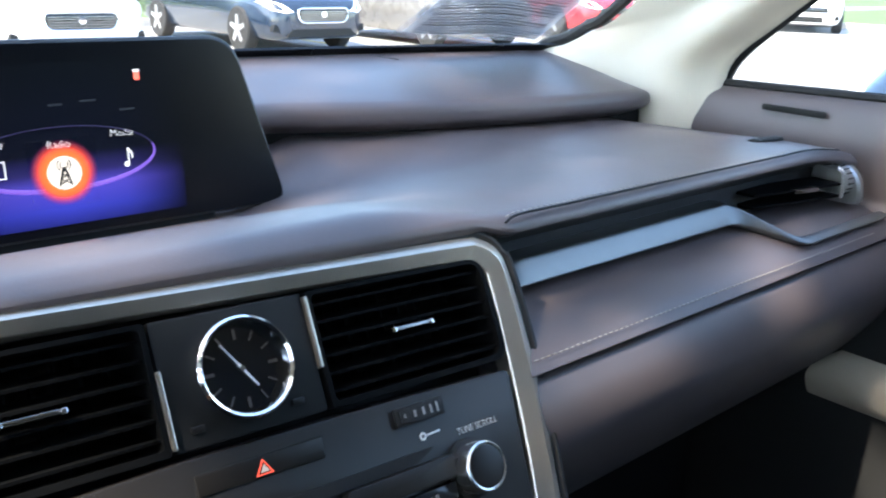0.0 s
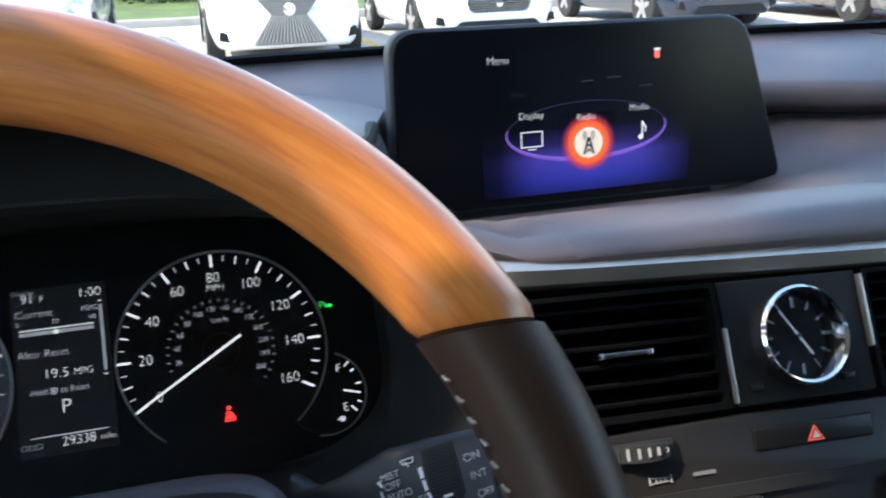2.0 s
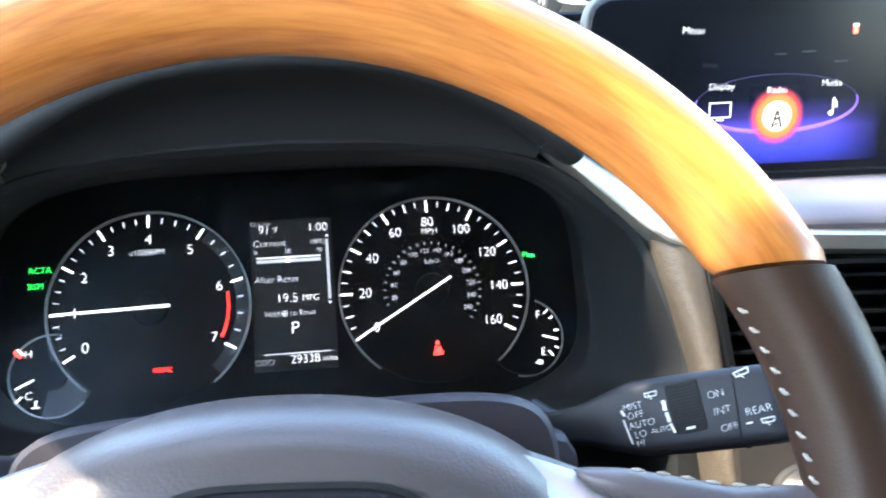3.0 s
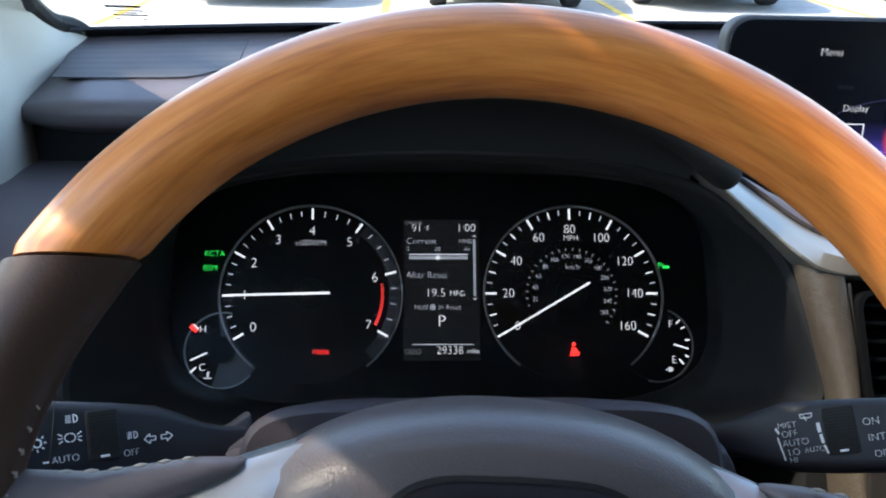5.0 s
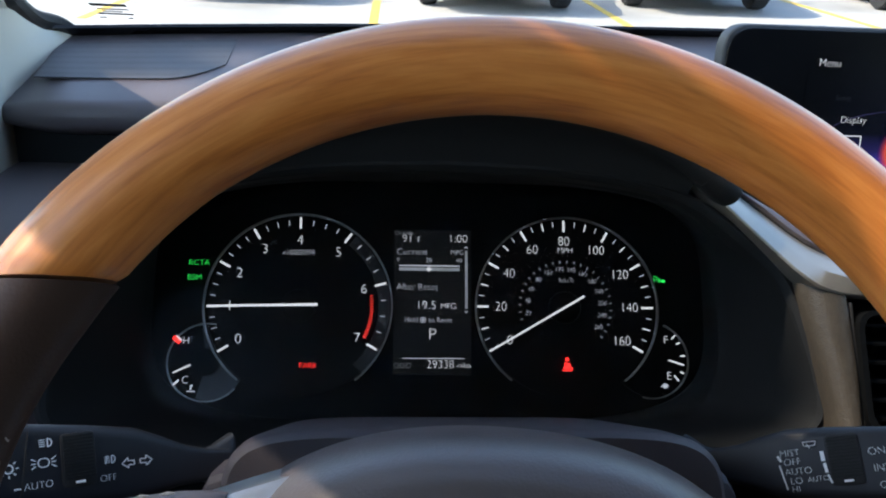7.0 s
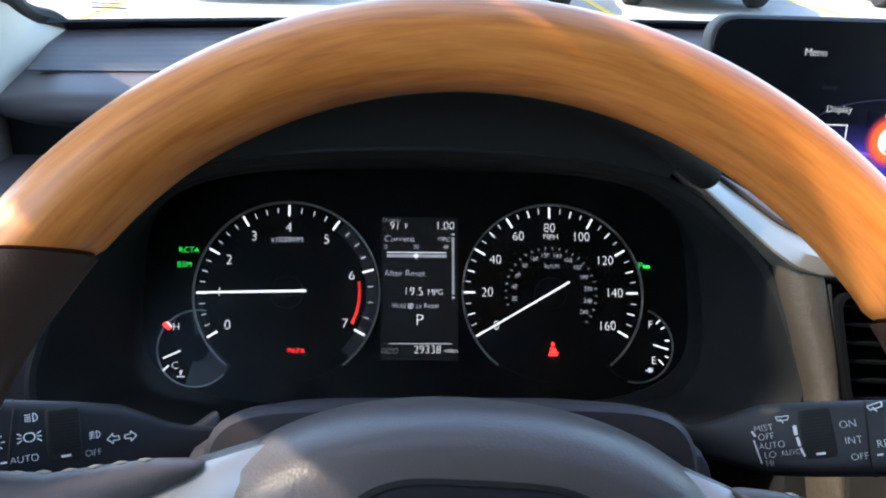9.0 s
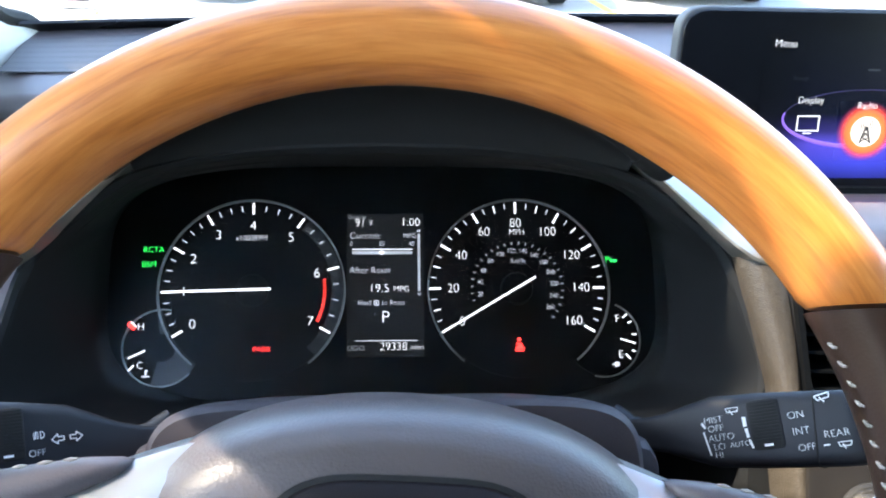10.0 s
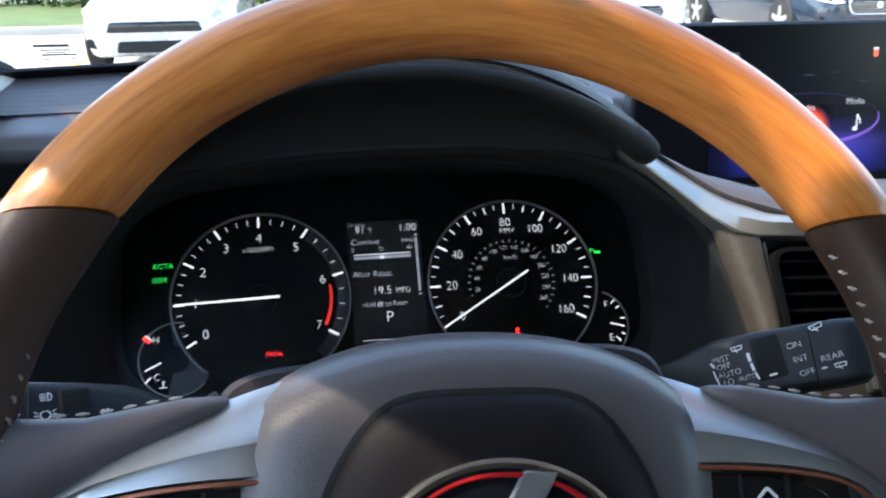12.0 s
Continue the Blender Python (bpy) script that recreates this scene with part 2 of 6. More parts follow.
def leaned(origin, lean, roll=0.0):
    a = radians(lean)
    m = basis(origin, (1, 0, 0), (0, math.sin(a), math.cos(a)))
    return m @ pose(0, 0, 0, 0, 0, roll)


def fillet(points, radius, n=5, closed=True):
    """A polyline with rounded corners; radius: one number or one a corner."""
    pts = [Vector(p) for p in points]
    k = len(pts)
    rs = radius if isinstance(radius, (list, tuple)) else [radius] * k
    out = []
    for i, p in enumerate(pts):
        if not closed and i in (0, k - 1):
            out.append(p)
            continue
        a, b = pts[i - 1] - p, pts[(i + 1) % k] - p
        r = min(rs[i], 0.49 * a.length, 0.49 * b.length)
        if r <= 1e-6:
            out.append(p)
            continue
        s, e = p + a.normalized() * r, p + b.normalized() * r
        for j in range(n + 1):
            t = j / n
            out.append((1 - t) ** 2 * s + 2 * t * (1 - t) * p + t * t * e)
    return out


def spline(points, n=8):
    """Catmull-Rom through the points."""
    pts = [Vector(p) for p in points]
    pts = [2 * pts[0] - pts[1]] + pts + [2 * pts[-1] - pts[-2]]
    out = []
    for i in range(1, len(pts) - 2):
        p0, p1, p2, p3 = pts[i - 1:i + 3]
        for j in range(n):
            t = j / n
            out.append(0.5 * (2 * p1 + (p2 - p0) * t + (2 * p0 - 5 * p1 + 4 * p2 - p3) * t * t + (3 * p1 - p0 - 3 * p2 + p3) * t ** 3))
    return out + [pts[-2]]


def loft(loops, closed=True, caps=True, ring=False):
    bm = bmesh.new()
    rows = [[bm.verts.new(p) for p in loop] for loop in loops]
    n = len(rows[0])
    for a in range(len(rows) if ring else len(rows) - 1):
        r0, r1 = rows[a], rows[(a + 1) % len(rows)]
        for j in range(n if closed else n - 1):
            bm.faces.new((r0[j], r0[(j + 1) % n], r1[(j + 1) % n], r1[j]))
    if caps and closed and not ring:
        bm.faces.new(rows[0][::-1])
        bm.faces.new(rows[-1])
    return bm


def sheet(rows, thick):
    """A shell of that thickness under a grid of points."""
    bm = loft(rows, closed=False, caps=False)
    bmesh.ops.recalc_face_normals(bm, faces=bm.faces)
    bmesh.ops.solidify(bm, geom=bm.faces[:], thickness=thick)
    return bm


def plate(outline, depth, bevel=0.0, z=0.0, seg=2):
    """A flat outline in x, y, with its back at z and its front at z + depth."""
    bm = bmesh.new()
    f = bm.faces.new([bm.verts.new((p[0], p[1], z)) for p in outline])
    if f.normal.z > 0:
        f.normal_flip()
    ext = bmesh.ops.extrude_face_region(bm, geom=[f])
    top = [v for v in ext["geom"] if isinstance(v, bmesh.types.BMVert)]
    bmesh.ops.translate(bm, verts=top, vec=(0, 0, depth))
    if bevel:
        tops = set(top)
        edges = [e for e in bm.edges if e.verts[0] in tops and e.verts[1] in tops]
        bmesh.ops.bevel(bm, geom=edges, offset=bevel, segments=seg, profile=0.5, affect="EDGES", clamp_overlap=True)
    return bm


def slab(x0, x1, y0, y1, z0, z1, r=0.0, bevel=0.0):
    c = [(x0, y0), (x1, y0), (x1, y1), (x0, y1)]
    return plate(fillet(c, r) if r else c, z1 - z0, bevel, z0)


def sweep(path, radius, sides=12, closed=False, flat=1.0, up=(0, 0, 1)):
    """A tube along the path; radius: a number or a function of 0..1."""
    pts = [Vector(p) for p in path]
    loops = []
    k = len(pts)
    for i, p in enumerate(pts):
        a, b = pts[(i - 1) % k if closed else max(i - 1, 0)], pts[(i + 1) % k if closed else min(i + 1, k - 1)]
        d = (b - a).normalized()
        s = d.cross(Vector(up))
        s = s.normalized() if s.length > 1e-4 else d.orthogonal().normalized()
        w = s.cross(d)
        r = radius(i / max(1, k - 1)) if callable(radius) else radius
        loops.append([p + r * (math.cos(t) * s + flat * math.sin(t) * w) for t in [2 * math.pi * j / sides for j in range(sides)]])
    return loft(loops, ring=closed)


def arc(cx, cy, r, a0, a1, n=48):
    return [(cx + r * math.cos(radians(a0 + (a1 - a0) * i / n)), cy + r * math.sin(radians(a0 + (a1 - a0) * i / n))) for i in range(n + 1)]


def band(cx, cy, r0, r1, a0, a1, depth, z=0.0, n=64):
    """A flat arc-shaped strip."""
    return plate(arc(cx, cy, r1, a0, a1, n) + arc(cx, cy, r0, a1, a0, n), depth, 0, z)


def disc(cx, cy, r, depth, z=0.0, bevel=0.0, n=48):
    return plate(arc(cx, cy, r, 0, 360 * (n - 1) / n, n - 1), depth, bevel, z)


def lathe(profile, n=48):
    """Turns (radius, z) pairs round the z axis."""
    return loft([[(r * math.cos(2 * math.pi * i / n), r * math.sin(2 * math.pi * i / n), z) for i in range(n)] for r, z in profile])


def merge(*parts):
    out = bmesh.new()
    for b in parts:
        me = bpy.data.meshes.new("tmp")
        b.to_mesh(me)
        b.free()
        out.from_mesh(me)
        bpy.data.meshes.remove(me)
    return out


def bar(p, q, w, depth, z=0.0, w2=None):
    """A straight flat stroke from p to q."""
    p, q = Vector((p[0], p[1])), Vector((q[0], q[1]))
    d = (q - p).normalized()
    s = Vector((-d.y, d.x)) * w / 2
    e = s if w2 is None else s * (w2 / w)
    return plate([p + s, p - s, q - e, q + e], depth, 0, z)




def text(name, body, height, m, material, parent, label="", align="CENTER", wide=1.0):
    """Lettering with that cap height, centred at the frame m."""
    cu = bpy.data.curves.new("t", "FONT")
    cu.body, cu.size, cu.extrude, cu.align_x, cu.align_y = body, height / 0.69, 0.00008, align, "CENTER"
    cu.offset = -0.024 * height / 0.69
    tmp = bpy.data.objects.new("t", cu)
    scene.collection.objects.link(tmp)
    dg = bpy.context.evaluated_depsgraph_get()
    me = bpy.data.meshes.new_from_object(tmp.evaluated_get(dg))
    bpy.data.objects.remove(tmp)
    bpy.data.curves.remove(cu)
    me.transform(PLACE[parent].inverted() @ m @ Matrix.Diagonal((wide, 1, 1, 1)))
    me.materials.clear()
    me.materials.append(material)
    ob = new(name, me)
    ob.parent = parent
    PLACE[ob] = PLACE[parent]
    return tagged(ob, label)


def at(x, y, z=0.0, rot=0.0):
    return pose(x, y, z, 0, 0, rot)


# frames of the main panels: x right, y up the panel, z towards the driver
CL = leaned((-0.379, 0.3138, 1.0938), 33.4)
ST = leaned((0, 0.1857, 1.1031), 29.5, -2.5)
SC = leaned((0.0155, 0.4816, 1.1461), 5.4)
WH = leaned((-0.3732, 0.0, 1.1370), 31.3)

# ---- setting: parking lot ----
solo("ground", slab(-400, 400, -300, 500, -0.3, 0.0), ASPHALT, "sunlit grey asphalt parking lot", "ground", "structure")
for n, x in enumerate((-6.5, -3.55, -0.62, 2.2, 5.3, 8.3, 11.4, 14.4)):
    solo("road_marking", slab(x - 0.05, x + 0.05, 9.0, 15.2, 0.0, 0.004), YELLOW, "yellow painted parking bay line", "road marking", "structure", group="bay lines")
for x in (-3.6, 2.9, 5.9):
    solo("road_marking", slab(x - 0.05, x + 0.05, -3.0, 2.6, 0.0, 0.004), YELLOW, "yellow painted parking bay line", "road marking", "structure", group="bay lines")
solo("kerb", slab(-60, 60, 17.3, 17.5, 0, 0.15, 0, 0.03), CONCRETE, "pale concrete kerb behind the parked cars", "kerb", "structure")
solo("lawn", slab(-60, 60, 17.5, 30, 0, 0.12), GRASS, "sunlit green lawn strip behind the kerb", "grass", "structure")
solo("kerb", slab(24.0, 24.2, -20, 16, 0, 0.15, 0, 0.03), CONCRETE, "pale concrete kerb along the side lawn", "kerb", "structure")
solo("lawn", slab(24.2, 60, -20, 16, 0, 0.12), GRASS, "sunlit yellow-green lawn beside the lot", "grass", "structure")


def foliage(rng, centres, count, leaf):
    """Many small leaf blades in clumps round the centres."""
    verts, faces = [], []
    for c, r in centres:
        for _ in range(int(count * r)):
            d = Vector((rng.gauss(0, 1), rng.gauss(0, 1), rng.gauss(0, 0.8)))
            p = Vector(c) + d.normalized() * r * rng.random() ** 0.4
            q = Euler((rng.uniform(0, 6.3), rng.uniform(0, 6.3), rng.uniform(0, 6.3))).to_matrix()
            k = len(verts)
            s = leaf * rng.uniform(0.6, 1.3)
            verts += [p + q @ Vector(v) * s for v in ((-0.5, 0, 0), (0, -0.28, 0.06), (0.5, 0, 0), (0, 0.28, 0.06))]
            faces.append((k, k + 1, k + 2, k + 3))
    me = bpy.data.meshes.new("leaves")
    me.from_pydata(verts, [], faces)
    me.materials.append(LEAF)
    return me


_rng = random.Random(4)
_hedge = [((_rng.uniform(-30, 30), _rng.uniform(24, 29), _rng.uniform(0.4, 1.2)), _rng.uniform(0.7, 1.3)) for _ in range(110)]
tagged(new("hedge", foliage(_rng, _hedge, 420, 0.22)), "dark green leafy hedge behind the lawn", "hedge", kind="stuff")


# ---- parked cars ----
GRILLE = mat("grey grille plastic", (0.17, 0.165, 0.155), 0.4, metal=0.2, var=0.1)


def parked_car(x, y, paint, label, grille="oval", height=1.45, turn=0.0, hood=0.98):
    """A car whose front faces -y, built round its front centre on the ground."""
    here = pose(x, y, 0, 0, 0, turn)
    car = thing("parked_car", pose(0, 0, 0), label, "car", "parked cars")
    w = 0.92
    # stations along the length: y, half width, sill, shoulder height, top height, top half width
    st = [(0.0, 0.55, 0.34, 0.56, 0.60, 0.5), (0.04, 0.70, 0.25, 0.60, 0.70, 0.60), (0.18, 0.83, 0.21, 0.64, 0.78, 0.7), (0.45, 0.90, 0.20, 0.74, hood - 0.08, 0.74),
          (0.9, w, 0.20, 0.82, hood - 0.02, 0.76), (1.35, w, 0.20, 0.86, hood + 0.03, 0.76), (1.55, w, 0.20, 0.9, hood + 0.10, 0.74), (2.2, w, 0.20, 0.93, height - 0.02, 0.6),
          (3.0, w, 0.20, 0.95, height, 0.6), (3.7, w, 0.20, 0.97, height - 0.09, 0.58), (4.3, 0.9, 0.22, 0.97, 1.05, 0.62), (4.72, 0.84, 0.3, 0.9, 0.98, 0.6), (4.8, 0.72, 0.4, 0.8, 0.86, 0.55)]
    loops = []
    for sy, hw, lo, sh, top, tw in st:
        prof = fillet([(-hw * 0.9, 0, lo), (-hw, 0, (lo + sh) / 2), (-hw * 0.97, 0, sh), (-tw, 0, top), (tw, 0, top), (hw * 0.97, 0, sh), (hw, 0, (lo + sh) / 2), (hw * 0.9, 0, lo)], 0.09, 4)
        loops.append([Vector((p.x, sy, p.z + (0.02 * (1 - (p.x / tw) ** 2) if abs(p.x) < tw and p.z > sh else 0))) for p in prof])
    part("body", loft(loops), paint, car, m=here, smooth=50)
    if grille == "oval":
        g = part("grille", plate(fillet([(-0.40, 0.47), (0.40, 0.47), (0.44, 0.66), (-0.44, 0.66)], 0.1), 0.05, 0.01), PIANO, car, "dark mesh grille", m=here @ pose(0, 0.02, 0, 90, 0, 0))
        rim = [Vector((p[0], -0.035, p[1])) for p in fillet([(-0.41, 0.465), (0.41, 0.465), (0.45, 0.67), (-0.45, 0.67)], 0.1)]
        part("surround", sweep(rim, 0.013, 8, True, up=(0, 1, 0)), CHROME, g, "bright chrome surround", m=here)
        part("badge", lathe([(0.001, 0.02), (0.045, 0.018), (0.05, 0.0)], 20), CHROME, g, "round badge", m=here @ pose(0, -0.04, 0.58, 90, 0, 0))
        for zz in (0.50, 0.53, 0.56, 0.59, 0.62):
            part("slat", slab(-0.39, 0.39, zz - 0.004, zz + 0.004, 0, 0.012), CHROME_DIM, g, m=here @ pose(0, -0.028, 0, 90, 0, 0))
        part("intake", plate(fillet([(-0.62, 0.26), (0.62, 0.26), (0.5, 0.37), (-0.5, 0.37)], 0.04), 0.06), SOFT_BLACK, car, "black lower air intake", m=here @ pose(0, 0.05, 0, 90, 0, 0))
    elif grille == "spindle":
        out = [(-0.36, 0.78), (-0.20, 0.60), (-0.42, 0.27), (0.42, 0.27), (0.20, 0.60), (0.36, 0.78)]
        g = part("grille", plate(fillet(out, 0.03), 0.06, 0.01), GRILLE, car, "grey waisted grille with many slats", m=here @ pose(0, 0.03, 0, 90, 0, 0))
        for i in range(17):
            u = -0.8 + 0.1 * i
            part("slat", bar((u * 0.24, 0.59), (u * 0.44, 0.29), 0.01, 0.012, 0.06), CHROME_DIM, g, m=here @ pose(0, 0.03, 0, 90, 0, 0))
        part("badge", lathe([(0.001, 0.03), (0.07, 0.025), (0.075, 0.0)], 20), CHROME, g, "round badge", m=here @ pose(0, -0.03, 0.66, 90, 0, 0))
    else:
        g = part("grille", plate(fillet([(-0.55, 0.5), (0.55, 0.5), (0.5, 0.62), (-0.5, 0.62)], 0.04), 0.05, 0.01), PIANO, car, "slim dark grille", m=here @ pose(0, 0.03, 0, 90, 0, 0))
        part("intake", plate(fillet([(-0.45, 0.27), (0.45, 0.27), (0.42, 0.40), (-0.42, 0.40)], 0.04), 0.06), SOFT_BLACK, car, "black lower air intake", m=here @ pose(0, 0.05, 0, 90, 0, 0))
    for s in (-1, 1):
        lamp = [Vector((s * a, b, c)) for a, b, c in ((0.50, 0.0, 0.62), (0.62, 0.02, 0.60), (0.78, 0.14, 0.64), (0.86, 0.34, 0.74), (0.80, 0.32, 0.79), (0.62, 0.10, 0.72))]
        bm = bmesh.new()
        front, back = [bm.verts.new(p + Vector((0, -0.03, 0.0))) for p in lamp], [bm.verts.new(p + Vector((0, 0.12, 0))) for p in lamp]
        bm.faces.new(front)
        bm.faces.new(back[::-1])
        for i in range(6):
            bm.faces.new((front[i], back[i], back[(i + 1) % 6], front[(i + 1) % 6]))
        part("headlight", bm, LAMP_GLASS, car, "clear headlamp", m=here)
        fog = plate(fillet([(0.60, 0.30), (0.80, 0.34), (0.78, 0.44), (0.66, 0.40)], 0.02), 0.1)
        fog.transform(Matrix.Diagonal((s, 1, 1, 1)))
        part("fog_lamp_recess", fog, SOFT_BLACK, car, m=here @ pose(0, 0.16, 0, 90, 0, 0))
        part("mirror", lathe([(0.001, 0.1), (0.05, 0.09), (0.075, 0.03), (0.07, -0.05), (0.001, -0.08)], 16), paint, car, m=here @ pose(s * 1.0, 1.75, 1.05, 0, 90, 0))
        part("side_window", plate([(1.75, 0.98), (3.95, 1.02), (3.4, height - 0.13), (2.3, height - 0.10)], 0.012), CAR_GLASS, car, m=here @ basis((s * 0.9, 0, 0), (0, 1, 0), (-s * 0.62, 0, 1)) if s > 0 else here @ Matrix.Diagonal((-1, 1, 1, 1)) @ basis((0.9, 0, 0), (0, 1, 0), (-0.62, 0, 1)))
    ws = [[Vector((u * 0.68, 1.50 + 0.06 * u * u, hood + 0.105)), Vector((u * 0.56, 2.15 + 0.03 * u * u, height - 0.02))] for u in (-1, -0.5, 0, 0.5, 1)]
    part("windshield", sheet(ws, 0.01), CAR_GLASS, car, m=here @ pose(0, -0.02, 0.02))
    for s in (-1, 1):
        for wy in (0.88, 3.75):
            m = here @ pose(s * 0.83, wy, 0.335, 0, 90 * s, 0)
            tyre = part("wheel", lathe([(0.21, -0.1), (0.31, -0.105), (0.33, -0.08), (0.335, 0), (0.33, 0.08), (0.31, 0.105), (0.21, 0.1)], 32), TYRE, car, "black tyre", m=m)
            part("rim", lathe([(0.02, 0.05), (0.2, 0.07), (0.225, 0.1), (0.23, 0.08), (0.22, 0.0), (0.02, 0.0)], 32), CHROME_DIM, tyre, m=m)
            spokes = [disc(0, 0, 0.055, 0.04, 0.075)]
            for i in range(5):
                sp = bar((0.03, 0), (0.21, 0), 0.085, 0.03, 0.08, 0.06)
                sp.transform(pose(0, 0, 0, 0, 0, 72 * i))
                spokes.append(sp)
            part("spoke_star", merge(*spokes), ALLOY, tyre, "bright five-spoke alloy", m=m)
    return car


parked_car(-2.25, 10.6, PAINT_SILVER, "silver-white parked sedan facing the camera car", "plain")
parked_car(0.85, 10.2, PAINT_WHITE, "white parked sedan with a waisted grille", "spindle")
parked_car(3.55, 10.7, PAINT_WHITE, "white parked sedan with an oval mesh grille", "oval")
parked_car(7.2, 11.1, PAINT_NAVY, "dark blue parked sedan with an oval mesh grille", "oval")
parked_car(10.3, 10.4, PAINT_GREY, "bronze-grey parked sedan beside the dark blue one", "plain")
parked_car(14.0, 11.0, PAINT_RED, "red parked car at the end of the row", "plain")
parked_car(20.6, 10.6, PAINT_WHITE, "white parked car by the lawn", "plain", turn=-60)
parked_car(4.1, 1.05, PAINT_NAVY, "dark parked car in the neighbouring bay", "oval", turn=-90)

# ---- the car's shell ----
shell = thing("car_shell", pose(0, 0, 0.3), "interior shell of a parked luxury SUV", "car")


def ws_base(x):
    return 0.755 - 0.21 * x * x


part("roof", sheet([[Vector((x, y, 1.63 - 0.05 * (x / 0.7) ** 2 - (0.03 if y > -0.1 else 0))) for y in (0.03, -0.15, -0.6, -1.2, -1.9)] for x in (-0.66, -0.4, 0, 0.4, 0.66)], 0.03), BEIGE, shell, "pale headliner")
part("floor", slab(-0.8, 0.8, -2.0, 0.9, 0.32, 0.36), SOFT_BLACK, shell, "black carpet floor")
part("firewall", slab(-0.8, 0.8, 0.86, 0.9, 0.34, 1.12), SOFT_BLACK, shell)
part("tailgate", slab(-0.8, 0.8, -2.04, -2.0, 0.34, 1.12), SOFT_GREY, shell)
part("rear_glass", plate([(-0.74, 1.12), (0.74, 1.12), (0.64, 1.62), (-0.64, 1.62)], 0.004), PRIVACY, shell, "dark rear window", m=basis((0, -1.95, 0), (1, 0, 0), (0, 0.06, 1)))
part("cowl", slab(-0.8, 0.8, 0.80, 1.02, 1.06, 1.12, 0.02), SOFT_BLACK, shell, "black cowl under the windshield")
rows = []
for i in range(9):
    t = i / 8
    rows.append([Vector((x * (1 - 0.13 * t), ws_base(x) + 0.02 - 0.74 * t - 0.02 * (1 - (x / 0.72) ** 2) * t, 1.19 + 0.43 * t - 0.04 * (x / 0.72) ** 2 * t)) for x in [0.74 * (k / 8 - 1) for k in range(17)]])
ws = part("windshield", sheet(rows, 0.004), GLASS, shell, "clear raked windshield")
ws.visible_shadow = False
rows = []
for k in range(33):
    x = 0.72 * (k / 16 - 1)
    rows.append([Vector((x, ws_base(x) + a, b)) for a, b in ((0.020, 1.185), (0.004, 1.190), (-0.016, 1.2045), (-0.019, 1.2068))])
part("windshield_frit", sheet(rows, 0.003), FRIT, shell, "black glass border along the base")
for s in (-1, 1):
    # inner edge along the door window, from below the dash end up to the roof
    back = spline([(0.750, 0.412, 1.04), (0.750, 0.400, 1.13), (0.748, 0.388, 1.20), (0.737, 0.318, 1.26), (0.722, 0.20, 1.35), (0.700, 0.05, 1.47), (0.678, -0.10, 1.59)], 8)
    # outer edge along the windshield, rounding its lower corner
    fore = spline([(0.690, 0.664, 1.12), (0.700, 0.650, 1.186), (0.722, 0.618, 1.203), (0.727, 0.575, 1.226), (0.711, 0.505, 1.262), (0.662, 0.28, 1.425), (0.598, 0.03, 1.60)], 8)
    side = []
    for i, (a, b) in enumerate(zip(fore, back)):
        t = i / (len(back) - 1)
        row = []
        for j in range(33):
            u = j / 32
            p = a.lerp(b, u)
            ridge = math.exp(-((u - 0.74) / 0.20) ** 2) - math.exp(-(0.74 / 0.20) ** 2) * (1 - u) - math.exp(-(0.26 / 0.20) ** 2) * u
            hollow = math.sin(math.pi * u) * max(0.0, 1 - t / 0.55) ** 2
            row.append(p + Vector((-0.8, -0.5, 0)) * (0.030 * ridge - 0.034 * hollow + 0.010 * math.sin(math.pi * u)))
        row += [b + Vector((0.006, 0.0, 0)), b + Vector((0.03, 0.01, 0))]
        side.append([Vector((s * p.x, p.y, p.z)) for p in row])
    part("pillar_trim", sheet(side, 0.004), BEIGE, shell, "parchment-coloured windshield pillar trim", smooth=60)
    seal = spline([(s * p.x, p.y + 0.010, p.z + 0.006) for p in fore[6::6]], 4)
    part("windshield_seal", sweep(seal, 0.008, 8), RUBBER, shell, "black rubber seal")

